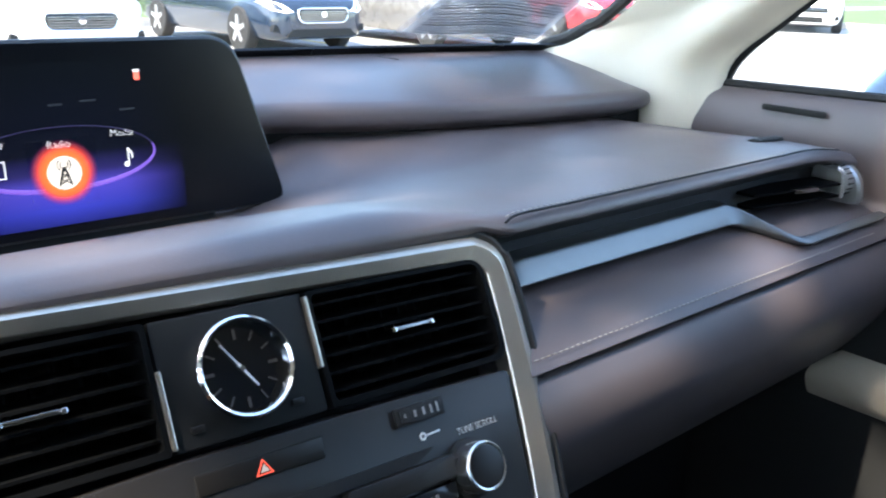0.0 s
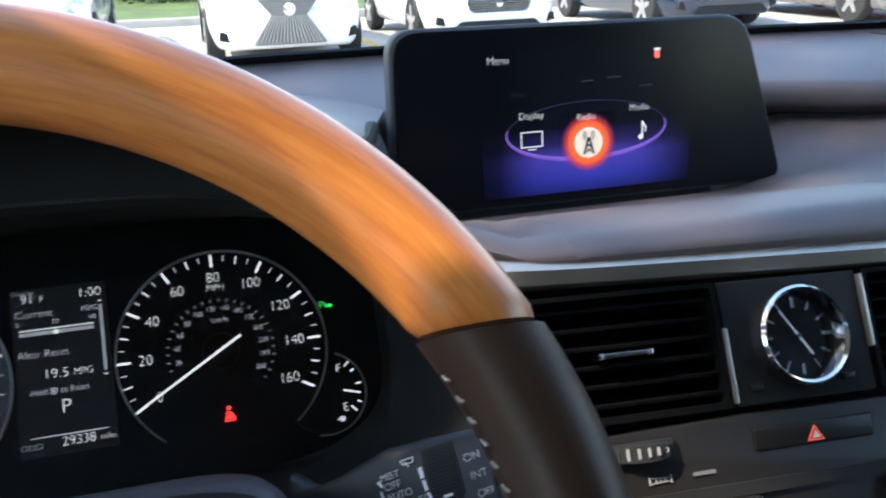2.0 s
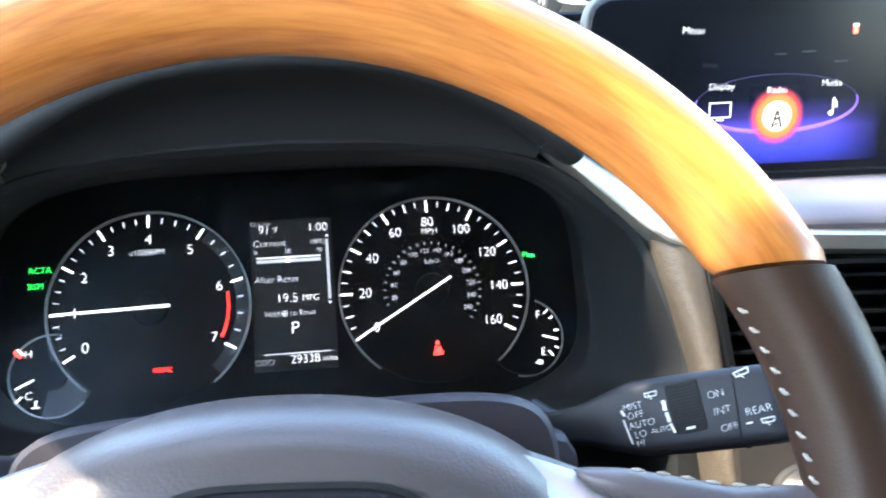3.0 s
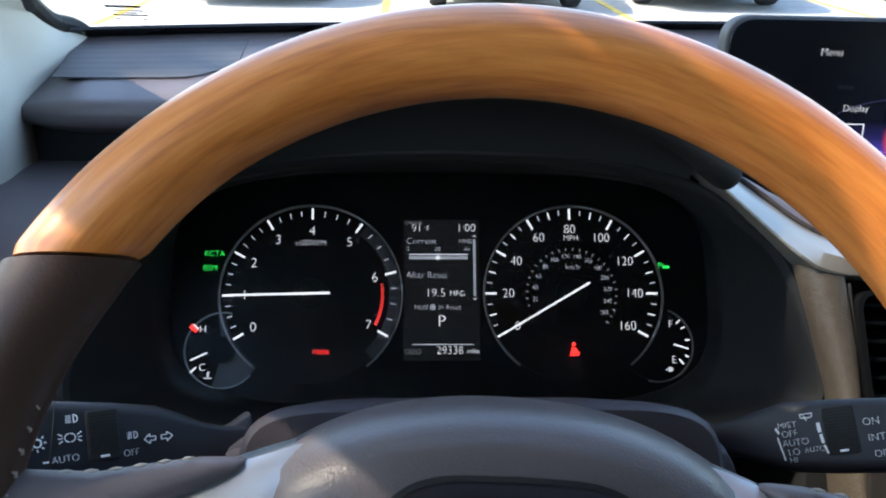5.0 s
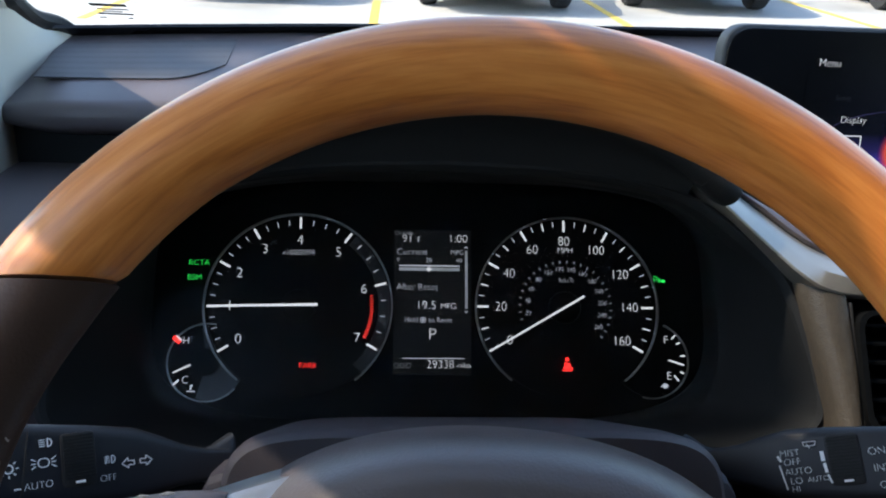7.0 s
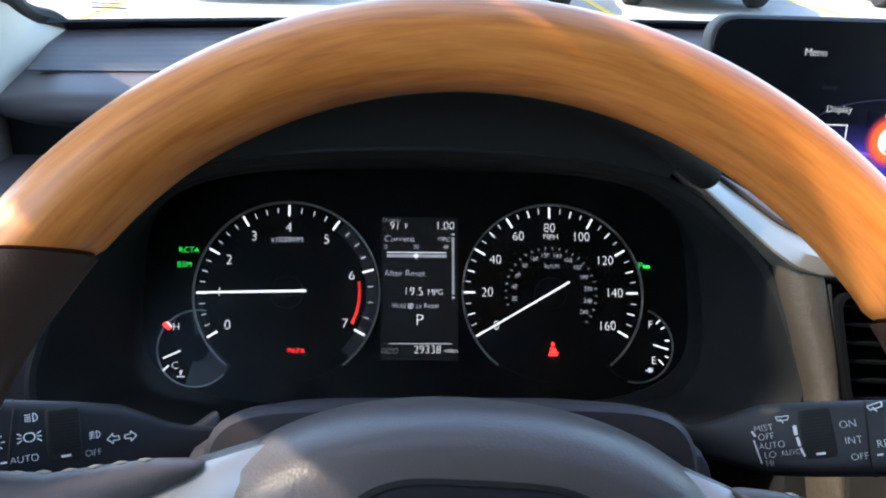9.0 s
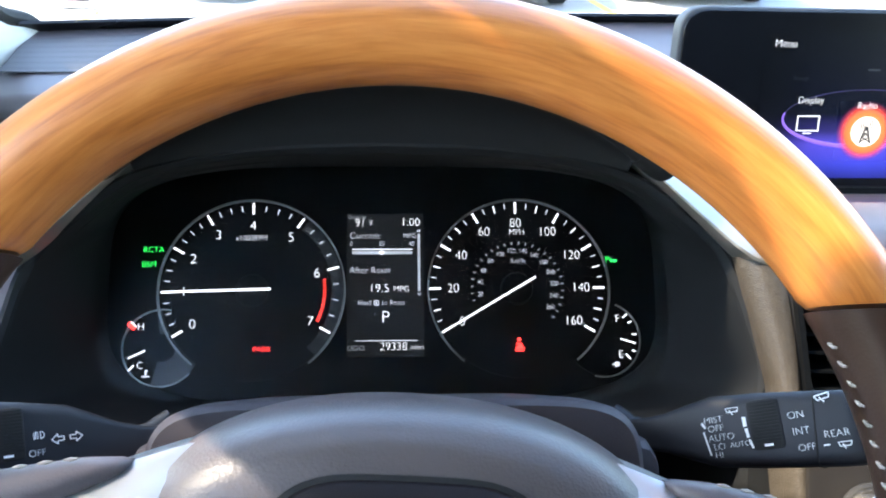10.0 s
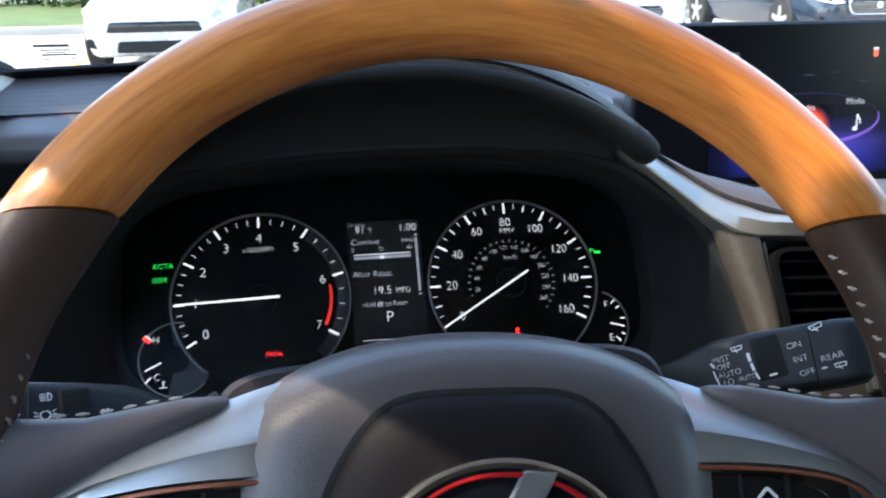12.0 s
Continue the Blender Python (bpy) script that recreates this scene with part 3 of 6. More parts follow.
# ---- doors ----
for s in (-1, 1):
    flip = Matrix.Diagonal((s, 1, 1, 1))
    door = thing("door_1" if s > 0 else "door_2", pose(s * 0.8, -0.3, 0.9), "brown leather-topped front door with its window closed" if s > 0 else "dark front door beside the steering wheel", "car door", kind="structure")
    prof = [(0.80, 1.178), (0.752, 1.176), (0.742, 1.165), (0.735, 1.13), (0.742, 1.09), (0.745, 1.07), (0.735, 1.06), (0.738, 0.99)]
    rows = [[Vector((s * (px + 0.012 * (0.4 - y)), y, pz + 0.018 * (0.4 - y))) for px, pz in fillet(prof, 0.012, 3, False)] for y in (0.42, 0.2, 0, -0.3, -0.5)]
    part("upper_pad", sheet(rows, 0.02), LEATHER, door, "aubergine leather door top")
    part("lower_panel", slab(-0.5, 0.42, 0.40, 0.995, 0, 0.02, 0.02, 0.004), SOFT_BLACK, door, "black lower door panel", m=flip @ basis((0.746, 0, 0), (0, 1, 0), (0, 0, 1)) @ Matrix.Diagonal((1, 1, -1, 1)))
    part("demister_slot", slab(0.255, 0.33, 1.156, 1.163, 0, 0.0016, 0.003, 0.0006), SOFT_BLACK, door, "slim window demister outlet", m=flip @ basis((0.737, 0, 0), (0, 1, 0), (0, 0.05, 1)) @ Matrix.Diagonal((1, 1, -1, 1)))
    part("armrest", loft([[Vector((s * x, y, z)) for x, z in fillet([(0.76, 0.915 - d), (0.715, 0.91 - d), (0.70, 0.88), (0.715, 0.85), (0.76, 0.84)], 0.02)] for y, d in ((0.215, 0.02), (0.19, 0.0), (0.0, 0.0), (-0.5, 0.0))]), BEIGE_LEATHER, door, "padded parchment leather armrest")
    rows = [[Vector((s * (0.775 - 0.10 * t), y, 1.172 + 0.018 * (0.4 - y) + 0.42 * t)) for y in (0.42 - 0.5 * t, -0.2, -0.5)] for t in (0, 0.5, 1)]
    gl = part("window", sheet(rows, 0.004), GLASS, door, "clear side window")
    gl.visible_shadow = False
    part("window_seal", sweep([(s * 0.757, 0.43, 1.176), (s * 0.760, 0.2, 1.181), (s * 0.766, -0.4, 1.191), (s * 0.77, -0.9, 1.2)], 0.006, 8), RUBBER, door, "black rubber window seal")
    part("frame", sweep(spline([(s * 0.765, 0.40, 1.13), (s * 0.76, 0.395, 1.20), (s * 0.74, 0.29, 1.29), (s * 0.70, 0.05, 1.48), (s * 0.66, -0.2, 1.60), (s * 0.65, -0.9, 1.62)]), 0.014, 8), SOFT_BLACK, door, "black window frame")
    pane = part("rear_window", plate([(-1.95, 1.16), (-0.62, 1.16), (-0.62, 1.60), (-1.75, 1.58)], 0.004), PRIVACY, shell, "dark privacy glass", m=flip @ basis((0.78, 0, 0), (0, 1, 0), (-0.1, 0, 1)))
    pane.visible_shadow = True
    solo("rear_side_panel", plate([(-2.0, 0.34), (-0.5, 0.34), (-0.5, 1.62), (-0.62, 1.62), (-0.62, 1.16), (-2.0, 1.16)], 0.03), SOFT_GREY, "plain slate panel behind the front door", "wall", "structure", m=flip @ basis((0.79, 0, 0), (0, 1, 0), (-0.1, 0, 1)))

# ---- dashboard ----
dash = thing("dashboard", pose(0, 0.5, 1.0), "aubergine leather dashboard with stitched edges", "dashboard")


def lip_y(x):
    a = min(abs(x), 0.70)
    y = 0.455 + 0.12 * max(0.0, (0.69 - max(a, 0.25)) / 0.44) ** 2
    return y + (0.045 * min(1, max(0, (-x - 0.45) / 0.1)))


loops = []
for k in range(61):
    x = -0.722 + 1.444 * k / 60
    e = max(0.0, (abs(x) - 0.66) / 0.062)
    y0, y1 = lip_y(x) + 0.02 * e * e, ws_base(x) - 0.008
    z = 0.008 * e * e
    prof = [(y1, 1.197), (y0 + 0.05, 1.176 - z), (y0 - 0.002, 1.166 - z), (y0 - 0.004, 1.146), (y0 + 0.03, 1.132), (y1, 1.12)]
    loops.append([Vector((x, p[0], p[1])) for p in fillet([(a, b, 0) for a, b in prof], [0.004, 0.03, 0.016, 0.012, 0.01, 0.004], 4)])
upper = part("upper_pad", loft(loops), LEATHER, dash, "padded leather upper tier below the windshield")
# Black box set into the gap as the shade below the overhanging lip.
part("under_lip_shade", loft([[Vector((x, lip_y(x) + a, b)) for a, b in ((0.03, 1.14), (0.03, 1.08), (0.2, 1.08), (0.2, 1.14))] for x in [-0.72 + 0.045 * k for k in range(33)]]), SOFT_BLACK, dash, "black filler in place of the shade under the upper tier")

# lower tier: from the middle, in front of the screen, to the passenger's end
loops = []
for k in range(131):
    x = -0.1135 + 0.8335 * k / 130
    q = min(1.0, max(0.0, (x - 0.178) / 0.042))
    q = q * q * (3 - 2 * q)
    r = min(1.0, max(0.0, (x - 0.10) / 0.14))
    r = r * r * (3 - 2 * r)
    q2 = min(1.0, max(0.0, (x - 0.16) / 0.26)) ** 0.8
    e = max(0.0, (x - 0.60) / 0.12) ** 2
    d = min(0.29, max(0.0, x + 0.113))  # the front lip falls towards the passenger with the metal frame
    w = 0.0035 * min(1.0, max(0.0, (0.15 - x) / 0.2))  # a little fuller before the screen
    def mixed(a, b):
        return a + (b - a) * q
    q3 = min(1.0, max(0.0, (x - 0.12) / 0.16))
    prof = [(0.60, 1.082 + 0.050 * q3), (0.48, 1.090 + 0.044 * q2), (0.36, 1.122 + 0.016 * q2 + 1.2 * w), (0.275, 1.1535 - 0.0105 * r + w), (0.228 - 0.016 * r, 1.1572 - 0.0142 * r + 0.2 * w),
            (mixed(0.2130 - 0.018 * d, 0.203), min(mixed(1.1515 - 0.033 * d, 1.131), 1.1520 - 0.0075 * r)), (mixed(0.2195 - 0.018 * d, 0.230), mixed(1.1412 - 0.036 * d, 1.124)), (0.34, 1.08), (0.60, 1.06)]
    loops.append([Vector((x, p[0], p[1] - 0.016 * e)) for p in fillet([(a, b, 0) for a, b in prof], [0.01, 0.03, 0.03, 0.03, 0.012, 0.008, 0.008, 0.01, 0.01], 4)])
lower = part("lower_pad", loft(loops), LEATHER, dash, "smooth leather lower tier")


def stitches(path, length=0.0042, gap=0.0016, r=0.0005, lift=(0, 0, 0)):
    """A run of thread stitches along a path."""
    pts = spline(path, 14)
    acc, out, step = 0.0, [], length + gap
    for a, b in zip(pts, pts[1:]):
        seg = (b - a).length
        d = 0.0
        while acc + (seg - d) >= step:
            d += step - acc
            acc = 0.0
            p = a.lerp(b, d / seg) + Vector(lift)
            w = (b - a).normalized() * length / 2
            out.append(sweep([p - w, p, p + w], lambda t: r * (0.5 + 0.8 * math.sin(math.pi * t)), 6))
        acc += seg - d
    return merge(*out)


def edge_line(dz=0.0, dy=0.0):
    pts = [(0.2075, 0.2105 + dy, 1.1400 + dz), (0.215, 0.2110 + dy, 1.1432 + dz), (0.230, 0.2122 + dy, 1.1436 + dz)]
    for x in (0.26, 0.35, 0.45, 0.55, 0.62, 0.68):
        pts.append((x, 0.2125 + dy, 1.1432 - 0.016 * max(0.0, (x - 0.60) / 0.12) ** 2 + dz))
    return pts


part("stitching", stitches(edge_line(0.0006)), THREAD, dash, "pale thread stitching along the front edge", smooth=0)
part("seam", sweep(spline(edge_line(0.0, -0.0035), 10), 0.0009, 6), SOFT_BLACK, dash, "dark seam along the front edge")
# creases of the top tiers
part("seam", sweep([(0.222, 0.52, 1.094), (0.262, 0.47, 1.103), (0.306, 0.40, 1.1215)], 0.0012, 6), RUBBER, dash, "dark panel joint beside the screen")
part("seam", sweep([(0.44, 0.716, 1.196), (0.47, 0.66, 1.192)], 0.0012, 6), RUBBER, dash, "dark panel joint by the windshield")
# side demister outlet
out = part("demister_outlet", slab(-0.022, 0.022, -0.006, 0.006, 0, 0.0025, 0.003, 0.001), SOFT_BLACK, dash, "small window demister outlet", m=pose(0.63, 0.262, 1.1415, 0, 0, -8))
for i in range(5):
    part("slat", slab(-0.0012, 0.0012, -0.005, 0.005, 0.0024, 0.004), SOFT_GREY, out, m=pose(0.614 + 0.008 * i, 0.262 - 0.001 * i, 1.1415, 0, 0, -8))

# driver's side lower tier and fascia
loops = []
for k in range(13):
    x = -0.72 + 0.148 * k / 12
    prof = [(0.60, 1.105), (0.45, 1.112), (0.36, 1.108), (0.30, 1.085), (0.285, 1.05), (0.30, 0.95), (0.6, 0.95)]
    loops.append([Vector((x, p[0], p[1])) for p in fillet([(a, b, 0) for a, b in prof], [0.01, 0.05, 0.05, 0.04, 0.03, 0.02, 0.01], 4)])
part("side_pad", loft(loops), LEATHER, dash, "leather end of the lower tier on the driver's side")

# passenger fascia: recess, blade, glovebox
part("recess_panel", sheet([[Vector((x, a, b)) for a, b in ((0.225, 1.127), (0.242, 1.115), (0.246, 1.098), (0.238, 1.084))] for x in [0.2 + 0.025 * k for k in range(21)]], 0.004), SOFT_GREY, dash, "slate recess above the trim blade")
loops = []
for k in range(81):
    x = 0.205 + 0.515 * k / 80
    # the blade runs straight, dips under the end vent and runs out to the door
    d = min(1.0, max(0.0, (x - 0.505) / 0.060))
    d = d * d * (3 - 2 * d)
    top, low, y = 1.103 - 0.026 * d, 1.086 - 0.016 * d, 0.214 - 0.048 * d
    if x < 0.24:
        top -= 0.35 * (0.24 - x)
    deep = 0.03 - 0.018 * d
    top -= 0.004 * d
    loops.append([Vector((x, y + p[0], p[1])) for p in fillet([(0.0, low, 0), (0.4 * deep, top, 0), (deep, top + 0.001, 0), (deep, low - 0.002, 0), (0.27 * deep, low - 0.003, 0)], 0.003, 3)])
part("trim_blade", loft(loops), BLADE, dash, "long satin silver trim blade")
loops = []
for k in range(25):
    x = 0.188 + 0.538 * k / 24
    prof = [(0.26, 1.082), (0.205, 1.078), (0.166, 1.062), (0.1555, 1.052), (0.26, 1.04)]
    loops.append([Vector((x, a, b)) for a, b, _ in fillet([(a, b, 0) for a, b in prof], [0.004, 0.03, 0.012, 0.003, 0.004], 4)])
part("fascia_pad", loft(loops), LEATHER, dash, "leather knee pad above the glovebox")
loops = []
for k in range(25):
    x = 0.180 + 0.546 * k / 24
    prof = [(0.27, 1.047), (0.1585, 1.0475), (0.146, 1.030), (0.1405, 1.004), (0.154, 0.968), (0.20, 0.900), (0.31, 0.80), (0.36, 0.82)]
    loops.append([Vector((x, a, b)) for a, b, _ in fillet([(a, b, 0) for a, b in prof], [0.003, 0.006, 0.02, 0.03, 0.04, 0.05, 0.03, 0.02], 5)])
part("glovebox_door", loft(loops), LEATHER, dash, "leather glovebox door")
part("stitching", stitches([(x, 0.1612, 1.0606) for x in (0.190, 0.35, 0.5, 0.68)], 0.004, 0.0018), THREAD, dash, "pale thread stitching above the glovebox", smooth=0)
part("kick_panel", slab(-0.74, 0.74, 0.36, 0.60, 0.36, 1.0), SOFT_BLACK, dash, "black underside of the dashboard")

# passenger end vent
vent = thing("side_air_vent", pose(0.62, 0.2, 1.1), "black end air vent with one chrome-tabbed vane", "air vent")
part("body", loft([[Vector((x, a, b)) for a, b in ((0.25, 1.126), (0.25, 1.085), (0.30, 1.085), (0.30, 1.126))] for x in (0.545, 0.70)]), SOFT_BLACK, vent)
for z in (1.104, 1.092):
    v = part("vane", loft([[Vector((x, y0 + a, z + b)) for a, b in ((0, -0.0012), (0, 0.0012), (0.03, 0.002), (0.03, -0.002))] for x, y0 in ((0.55, 0.222), (0.672, 0.198))]), SLAT, vent)
    if z == 1.104:
        part("tab", loft([[Vector((x, y + a, z + b)) for a, b in ((-0.002, -0.002), (-0.002, 0.002), (0.006, 0.002), (0.006, -0.002))] for x, y in ((0.60, 0.2095), (0.632, 0.2025))]), CHROME_DIM, v, "chrome vane tab")
wheel_m = pose(0.687, 0.212, 1.103, 0, 90, 0)
part("wheel_cheek", loft([[Vector((x, a, b)) for a, b, _ in fillet([(0.196, 1.088, 0), (0.200, 1.117, 0), (0.23, 1.119, 0), (0.23, 1.086, 0)], 0.006, 3)] for x in (0.6735, 0.6785)]), SILVER, vent, "silver block beside the thumbwheel")
tw = part("thumbwheel", lathe([(0.004, 0.0075), (0.0155, 0.0075), (0.017, 0.006), (0.017, -0.006), (0.0155, -0.0075), (0.004, -0.0075)], 28), SILVER, vent, "ribbed silver thumbwheel", m=wheel_m)
for i in range(20):
    a = 2 * math.pi * i / 20
    part("rib", slab(-0.0006, 0.0006, -0.0006, 0.0006, -0.0055, 0.0055), SOFT_BLACK, tw, m=wheel_m @ pose(0.0172 * math.cos(a), 0.0172 * math.sin(a), 0, 0, 0, math.degrees(a)))
part("surround", loft([[Vector((x, a + k, b)) for a, b, _ in fillet([(0.186, 1.080, 0), (0.190, 1.106, 0), (0.205, 1.120, 0), (0.24, 1.120, 0), (0.24, 1.08, 0)], 0.008, 3)] for x, k in ((0.6955, 0.003), (0.699, 0.0), (0.712, 0.004), (0.722, 0.02))]), SILVER, vent, "satin vent surround")

# ---- instrument binnacle ----
binnacle = thing("instrument_binnacle", CL, "hooded black instrument binnacle with a leather top", "instrument hood")


_half = [(0.0, -0.100, 0.050), (0.10, -0.098, 0.056), (0.165, -0.094, 0.068), (0.196, -0.086, 0.080), (0.2030, -0.070, 0.086), (0.1945, -0.034, 0.090), (0.1835, -0.005, 0.092),
         (0.162, 0.0165, 0.094), (0.137, 0.0360, 0.0935), (0.105, 0.0462, 0.091), (0.060, 0.0530, 0.087), (0.0, 0.0555, 0.085)]
EDGE = spline(_half, 6)
EDGE = EDGE + [Vector((-p.x, p.y, p.z)) for p in EDGE[-2:0:-1]]
N = len(EDGE)


def opening(i, k):
    """Ring i of the binnacle wall; k = 0 at the dials, 1 at the front edge."""
    if k < 0:
        return opening(i, 0) + Vector((0, 0, -0.009))
    p = EDGE[i % N]
    a = math.atan2((p.y + 0.022) / 0.078, p.x / 0.203)
    c, s = math.cos(a), math.sin(a)
    inner = Vector((0.178 * math.copysign(abs(c) ** 0.5, c), -0.004 + 0.078 * math.copysign(abs(s) ** 0.5, s), -0.002))
    return inner.lerp(p, k) - Vector((0, 0, 0.010 * math.sin(math.pi * k)))


part("surround", loft([[opening(i, k / 8) for i in range(N)] for k in range(-1, 9)], caps=False), SOFT_BLACK, binnacle, "black grained dial surround", m=CL)
_mid = Vector((0, -0.01, 0))
part("edge_rim", loft([[EDGE[i] + Vector((0, 0, d)) + (EDGE[i] - _mid).normalized() * w for i in range(N)] for w, d in ((0, 0), (0.001, 0.002), (0.004, 0.003), (0.007, 0.001), (0.008, -0.004), (0.008, -0.03))], caps=False), SOFT_BLACK, binnacle, "rounded rim of the opening", m=CL)

# leather hood: y, half width, height of the crown, height of the side edge
HOOD = [(0.238, 0.1485, 1.248, 1.1955), (0.272, 0.1570, 1.2515, 1.195), (0.30, 0.164, 1.248, 1.192), (0.36, 0.179, 1.238, 1.186), (0.44, 0.203, 1.219, 1.178), (0.52, 0.225, 1.202, 1.170), (0.62, 0.255, 1.190, 1.166)]


def hood_point(row, f):
    y, half, top, side = row
    if f < 0:
        half = 0.152 + (half - 0.152) * 0.45
    return Vector((-0.377 + f * half, y, top - (top - side) * abs(f) ** 2.4))


fs = [-1 + 2 * i / 36 for i in range(37)]
part("hood_top", sheet([[hood_point(r, f) for r in HOOD] for f in fs], 0.006), LEATHER, binnacle, "aubergine leather hood over the dials", smooth=60)
front = [hood_point(HOOD[0], f) for f in fs]
part("hood_roll", sweep([p + Vector((0, -0.005, -0.006)) for p in front[1:-1]], lambda t: 0.0045 + 0.004 * abs(2 * t - 1) ** 3, 10, up=(0, 1, 0)), SOFT_BLACK, binnacle, "dark leather roll along the hood edge", smooth=60)
for s in (-1, 1):
    tip = spline([tuple(hood_point(HOOD[0], s * f) + Vector((0, -0.004, -0.006))) for f in (0.90, 0.94, 0.97, 1.0, 1.02)], 5)
    part("hood_end", sweep(tip, lambda t: 0.0088 * math.sqrt(max(0.0, 1 - max(0.0, (t - 0.35) / 0.65) ** 2.4)) + 0.0002, 16, up=(0, 1, 0)), SOFT_BLACK, binnacle, "rounded end of the hood edge", smooth=60)
part("hood_band", sheet([[hood_point(HOOD[0], f).lerp(hood_point(HOOD[1], f), k) + Vector((0, 0, 0.0048 - 0.002 * abs(2 * k - 1) ** 2)) for k in (0, 0.15, 0.5, 0.85, 1)] for f in fs], 0.0015), ROLL, binnacle, "dark leather band along the hood edge", smooth=60)
part("stitching", stitches([hood_point(HOOD[0], f).lerp(hood_point(HOOD[1], f), 0.88) + Vector((0, 0, 0.0052)) for f in fs][4:-4], 0.004, 0.0018), THREAD, binnacle, "pale thread stitching round the hood edge", smooth=0)

# the hollow beside the screen: from the lip above the metal trim up to the hood's edge
lip_line = spline([(-0.113, 0.2151, 1.1488), (-0.135, 0.2178, 1.1509), (-0.155, 0.2235, 1.1563), (-0.1755, 0.2305, 1.1620), (-0.1885, 0.2376, 1.1680), (-0.206, 0.2490, 1.1795), (-0.2225, 0.2590, 1.1890)], 6)
rim_line = spline([(-0.113, 0.60, 1.082), (-0.130, 0.56, 1.130), (-0.158, 0.505, 1.168), (-0.182, 0.42, 1.175), (-0.199, 0.36, 1.181), (-0.211, 0.30, 1.186), (-0.2235, 0.266, 1.190)], 6)
PAD_TOP = [(0.2151, 1.1488), (0.2152, 1.1508), (0.2163, 1.1525), (0.2185, 1.1538), (0.2207, 1.1548), (0.2244, 1.1561), (0.2282, 1.1571), (0.2320, 1.1576), (0.2360, 1.1577), (0.2520, 1.1574), (0.2634, 1.1568), (0.2747, 1.1551), (0.2857, 1.1526), (0.2967, 1.1492), (0.3318, 1.1364), (0.3459, 1.1314), (0.3601, 1.1266), (0.3744, 1.1220), (0.3887, 1.1175), (0.4513, 1.0987), (0.4657, 1.0947), (0.4803, 1.0917), (0.4950, 1.0894), (0.5099, 1.0880), (0.5900, 1.0827), (0.61, 1.0822)]


def pad_z(y):
    """Height of the lower tier in front of the screen."""
    for (y0, z0), (y1, z1) in zip(PAD_TOP, PAD_TOP[1:]):
        if y <= y1:
            return z0 + (z1 - z0) * max(0.0, (y - y0) / (y1 - y0))
    return PAD_TOP[-1][1]


well = []
for k, (a, b) in enumerate(zip(lip_line, rim_line)):
    s = k / (len(lip_line) - 1)
    chord = (b - a).length
    row = [a + Vector((0.0, 0.0049, -0.0070)), a + Vector((0.0, 0.0012, -0.0026))]
    for u in (0.0, 0.002, 0.006, 0.012, 0.025, 0.045, 0.07, 0.1, 0.14, 0.2, 0.28, 0.37, 0.47, 0.58, 0.7, 0.82, 0.92, 1.0):
        d = u * chord
        bump = (0.0075 - 0.004 * s) * math.exp(-((d - 0.018) / 0.016) ** 2) * min(1, d / 0.004)
        p = a.lerp(b, u)
        # the floor of the hollow slopes down towards the foot of the screen
        floor_z = 1.289 - 0.3056 * (p.y + 0.158)
        k0, k1 = min(1.0, u / 0.3), min(1.0, max(0.0, (u - 0.8) / 0.2))
        w = k0 * k0 * (3 - 2 * k0) * (1 - k1 * k1 * (3 - 2 * k1)) * min(1.0, 2.2 * (1 - s)) * (0.75 + 0.25 * min(1.0, s / 0.1))
        z = p.z + bump - w * max(0.0, p.z - floor_z)
        g = min(1.0, s / 0.3)
        g = g * g * (3 - 2 * g)
        z = z * g + (pad_z(p.y - (a.y - 0.2151) * (1 - u)) + (a.z - 1.1488) * (1 - u)) * (1 - g)
        row.append(Vector((p.x, p.y, z)))
    well.append(row)
part("screen_well", loft([row + [p + Vector((0, 0.003, -0.006)) for p in row[::-1]] for row in well]), LEATHER, dash, "leather-lined hollow beside the screen", smooth=70)
part("groove", sweep([p + Vector((0.001, 0, 0.0)) for p in rim_line[14:]], lambda t: 0.0065, 10), RUBBER, dash, "dark groove under the hood edge")
# underside of the hood, from the ridge over the dials out to the hood's front edge
ridge_top = sorted([p for p in EDGE if p.y > 0.03], key=lambda p: p.x)
rows = []
for f in [-0.97 + 1.94 * k / 30 for k in range(31)]:
    x = 0.139 * f
    k = next((k for k in range(len(ridge_top) - 1) if ridge_top[k + 1].x >= x), len(ridge_top) - 2)
    p, q = ridge_top[k], ridge_top[k + 1]
    w = max(0.0, min(1.0, (x - p.x) / (q.x - p.x)))
    low = CL @ (p.lerp(q, w) + Vector((0, 0.003, 0.0)))
    top = hood_point(HOOD[0], f) + Vector((0, -0.004, -0.008))
    rows.append([low.lerp(top, u) + Vector((0, 0.010, 0.006)) * math.sin(math.pi * u) for u in (0, 0.2, 0.4, 0.6, 0.8, 1.0)])
part("hood_underside", sheet(rows, 0.003), SOFT_BLACK, binnacle, "black grained underside of the hood", smooth=60)

# ---- instrument cluster ----
cluster = thing("instrument_cluster", CL, "lit instrument cluster with two white-scaled dials", "gauge cluster")
part("panel", plate(fillet([(-0.187, -0.09), (0.181, -0.09), (0.181, 0.082), (-0.187, 0.082)], 0.03), 0.004, 0, -0.010), CLUSTER, cluster, "matt black panel", m=CL)


def tick_mesh(length, width, material):
    me = mesh_of(slab(-width / 2, width / 2, -length, 0, 0, 0.0006), 0)
    me.materials.append(material)
    return me


TICK_L, TICK_M, TICK_S = tick_mesh(0.0074, 0.0013, LIT), tick_mesh(0.0048, 0.0007, LIT), tick_mesh(0.0034, 0.00048, LIT_DIM)
TICK_KM = tick_mesh(0.0017, 0.00045, LIT_GREY)


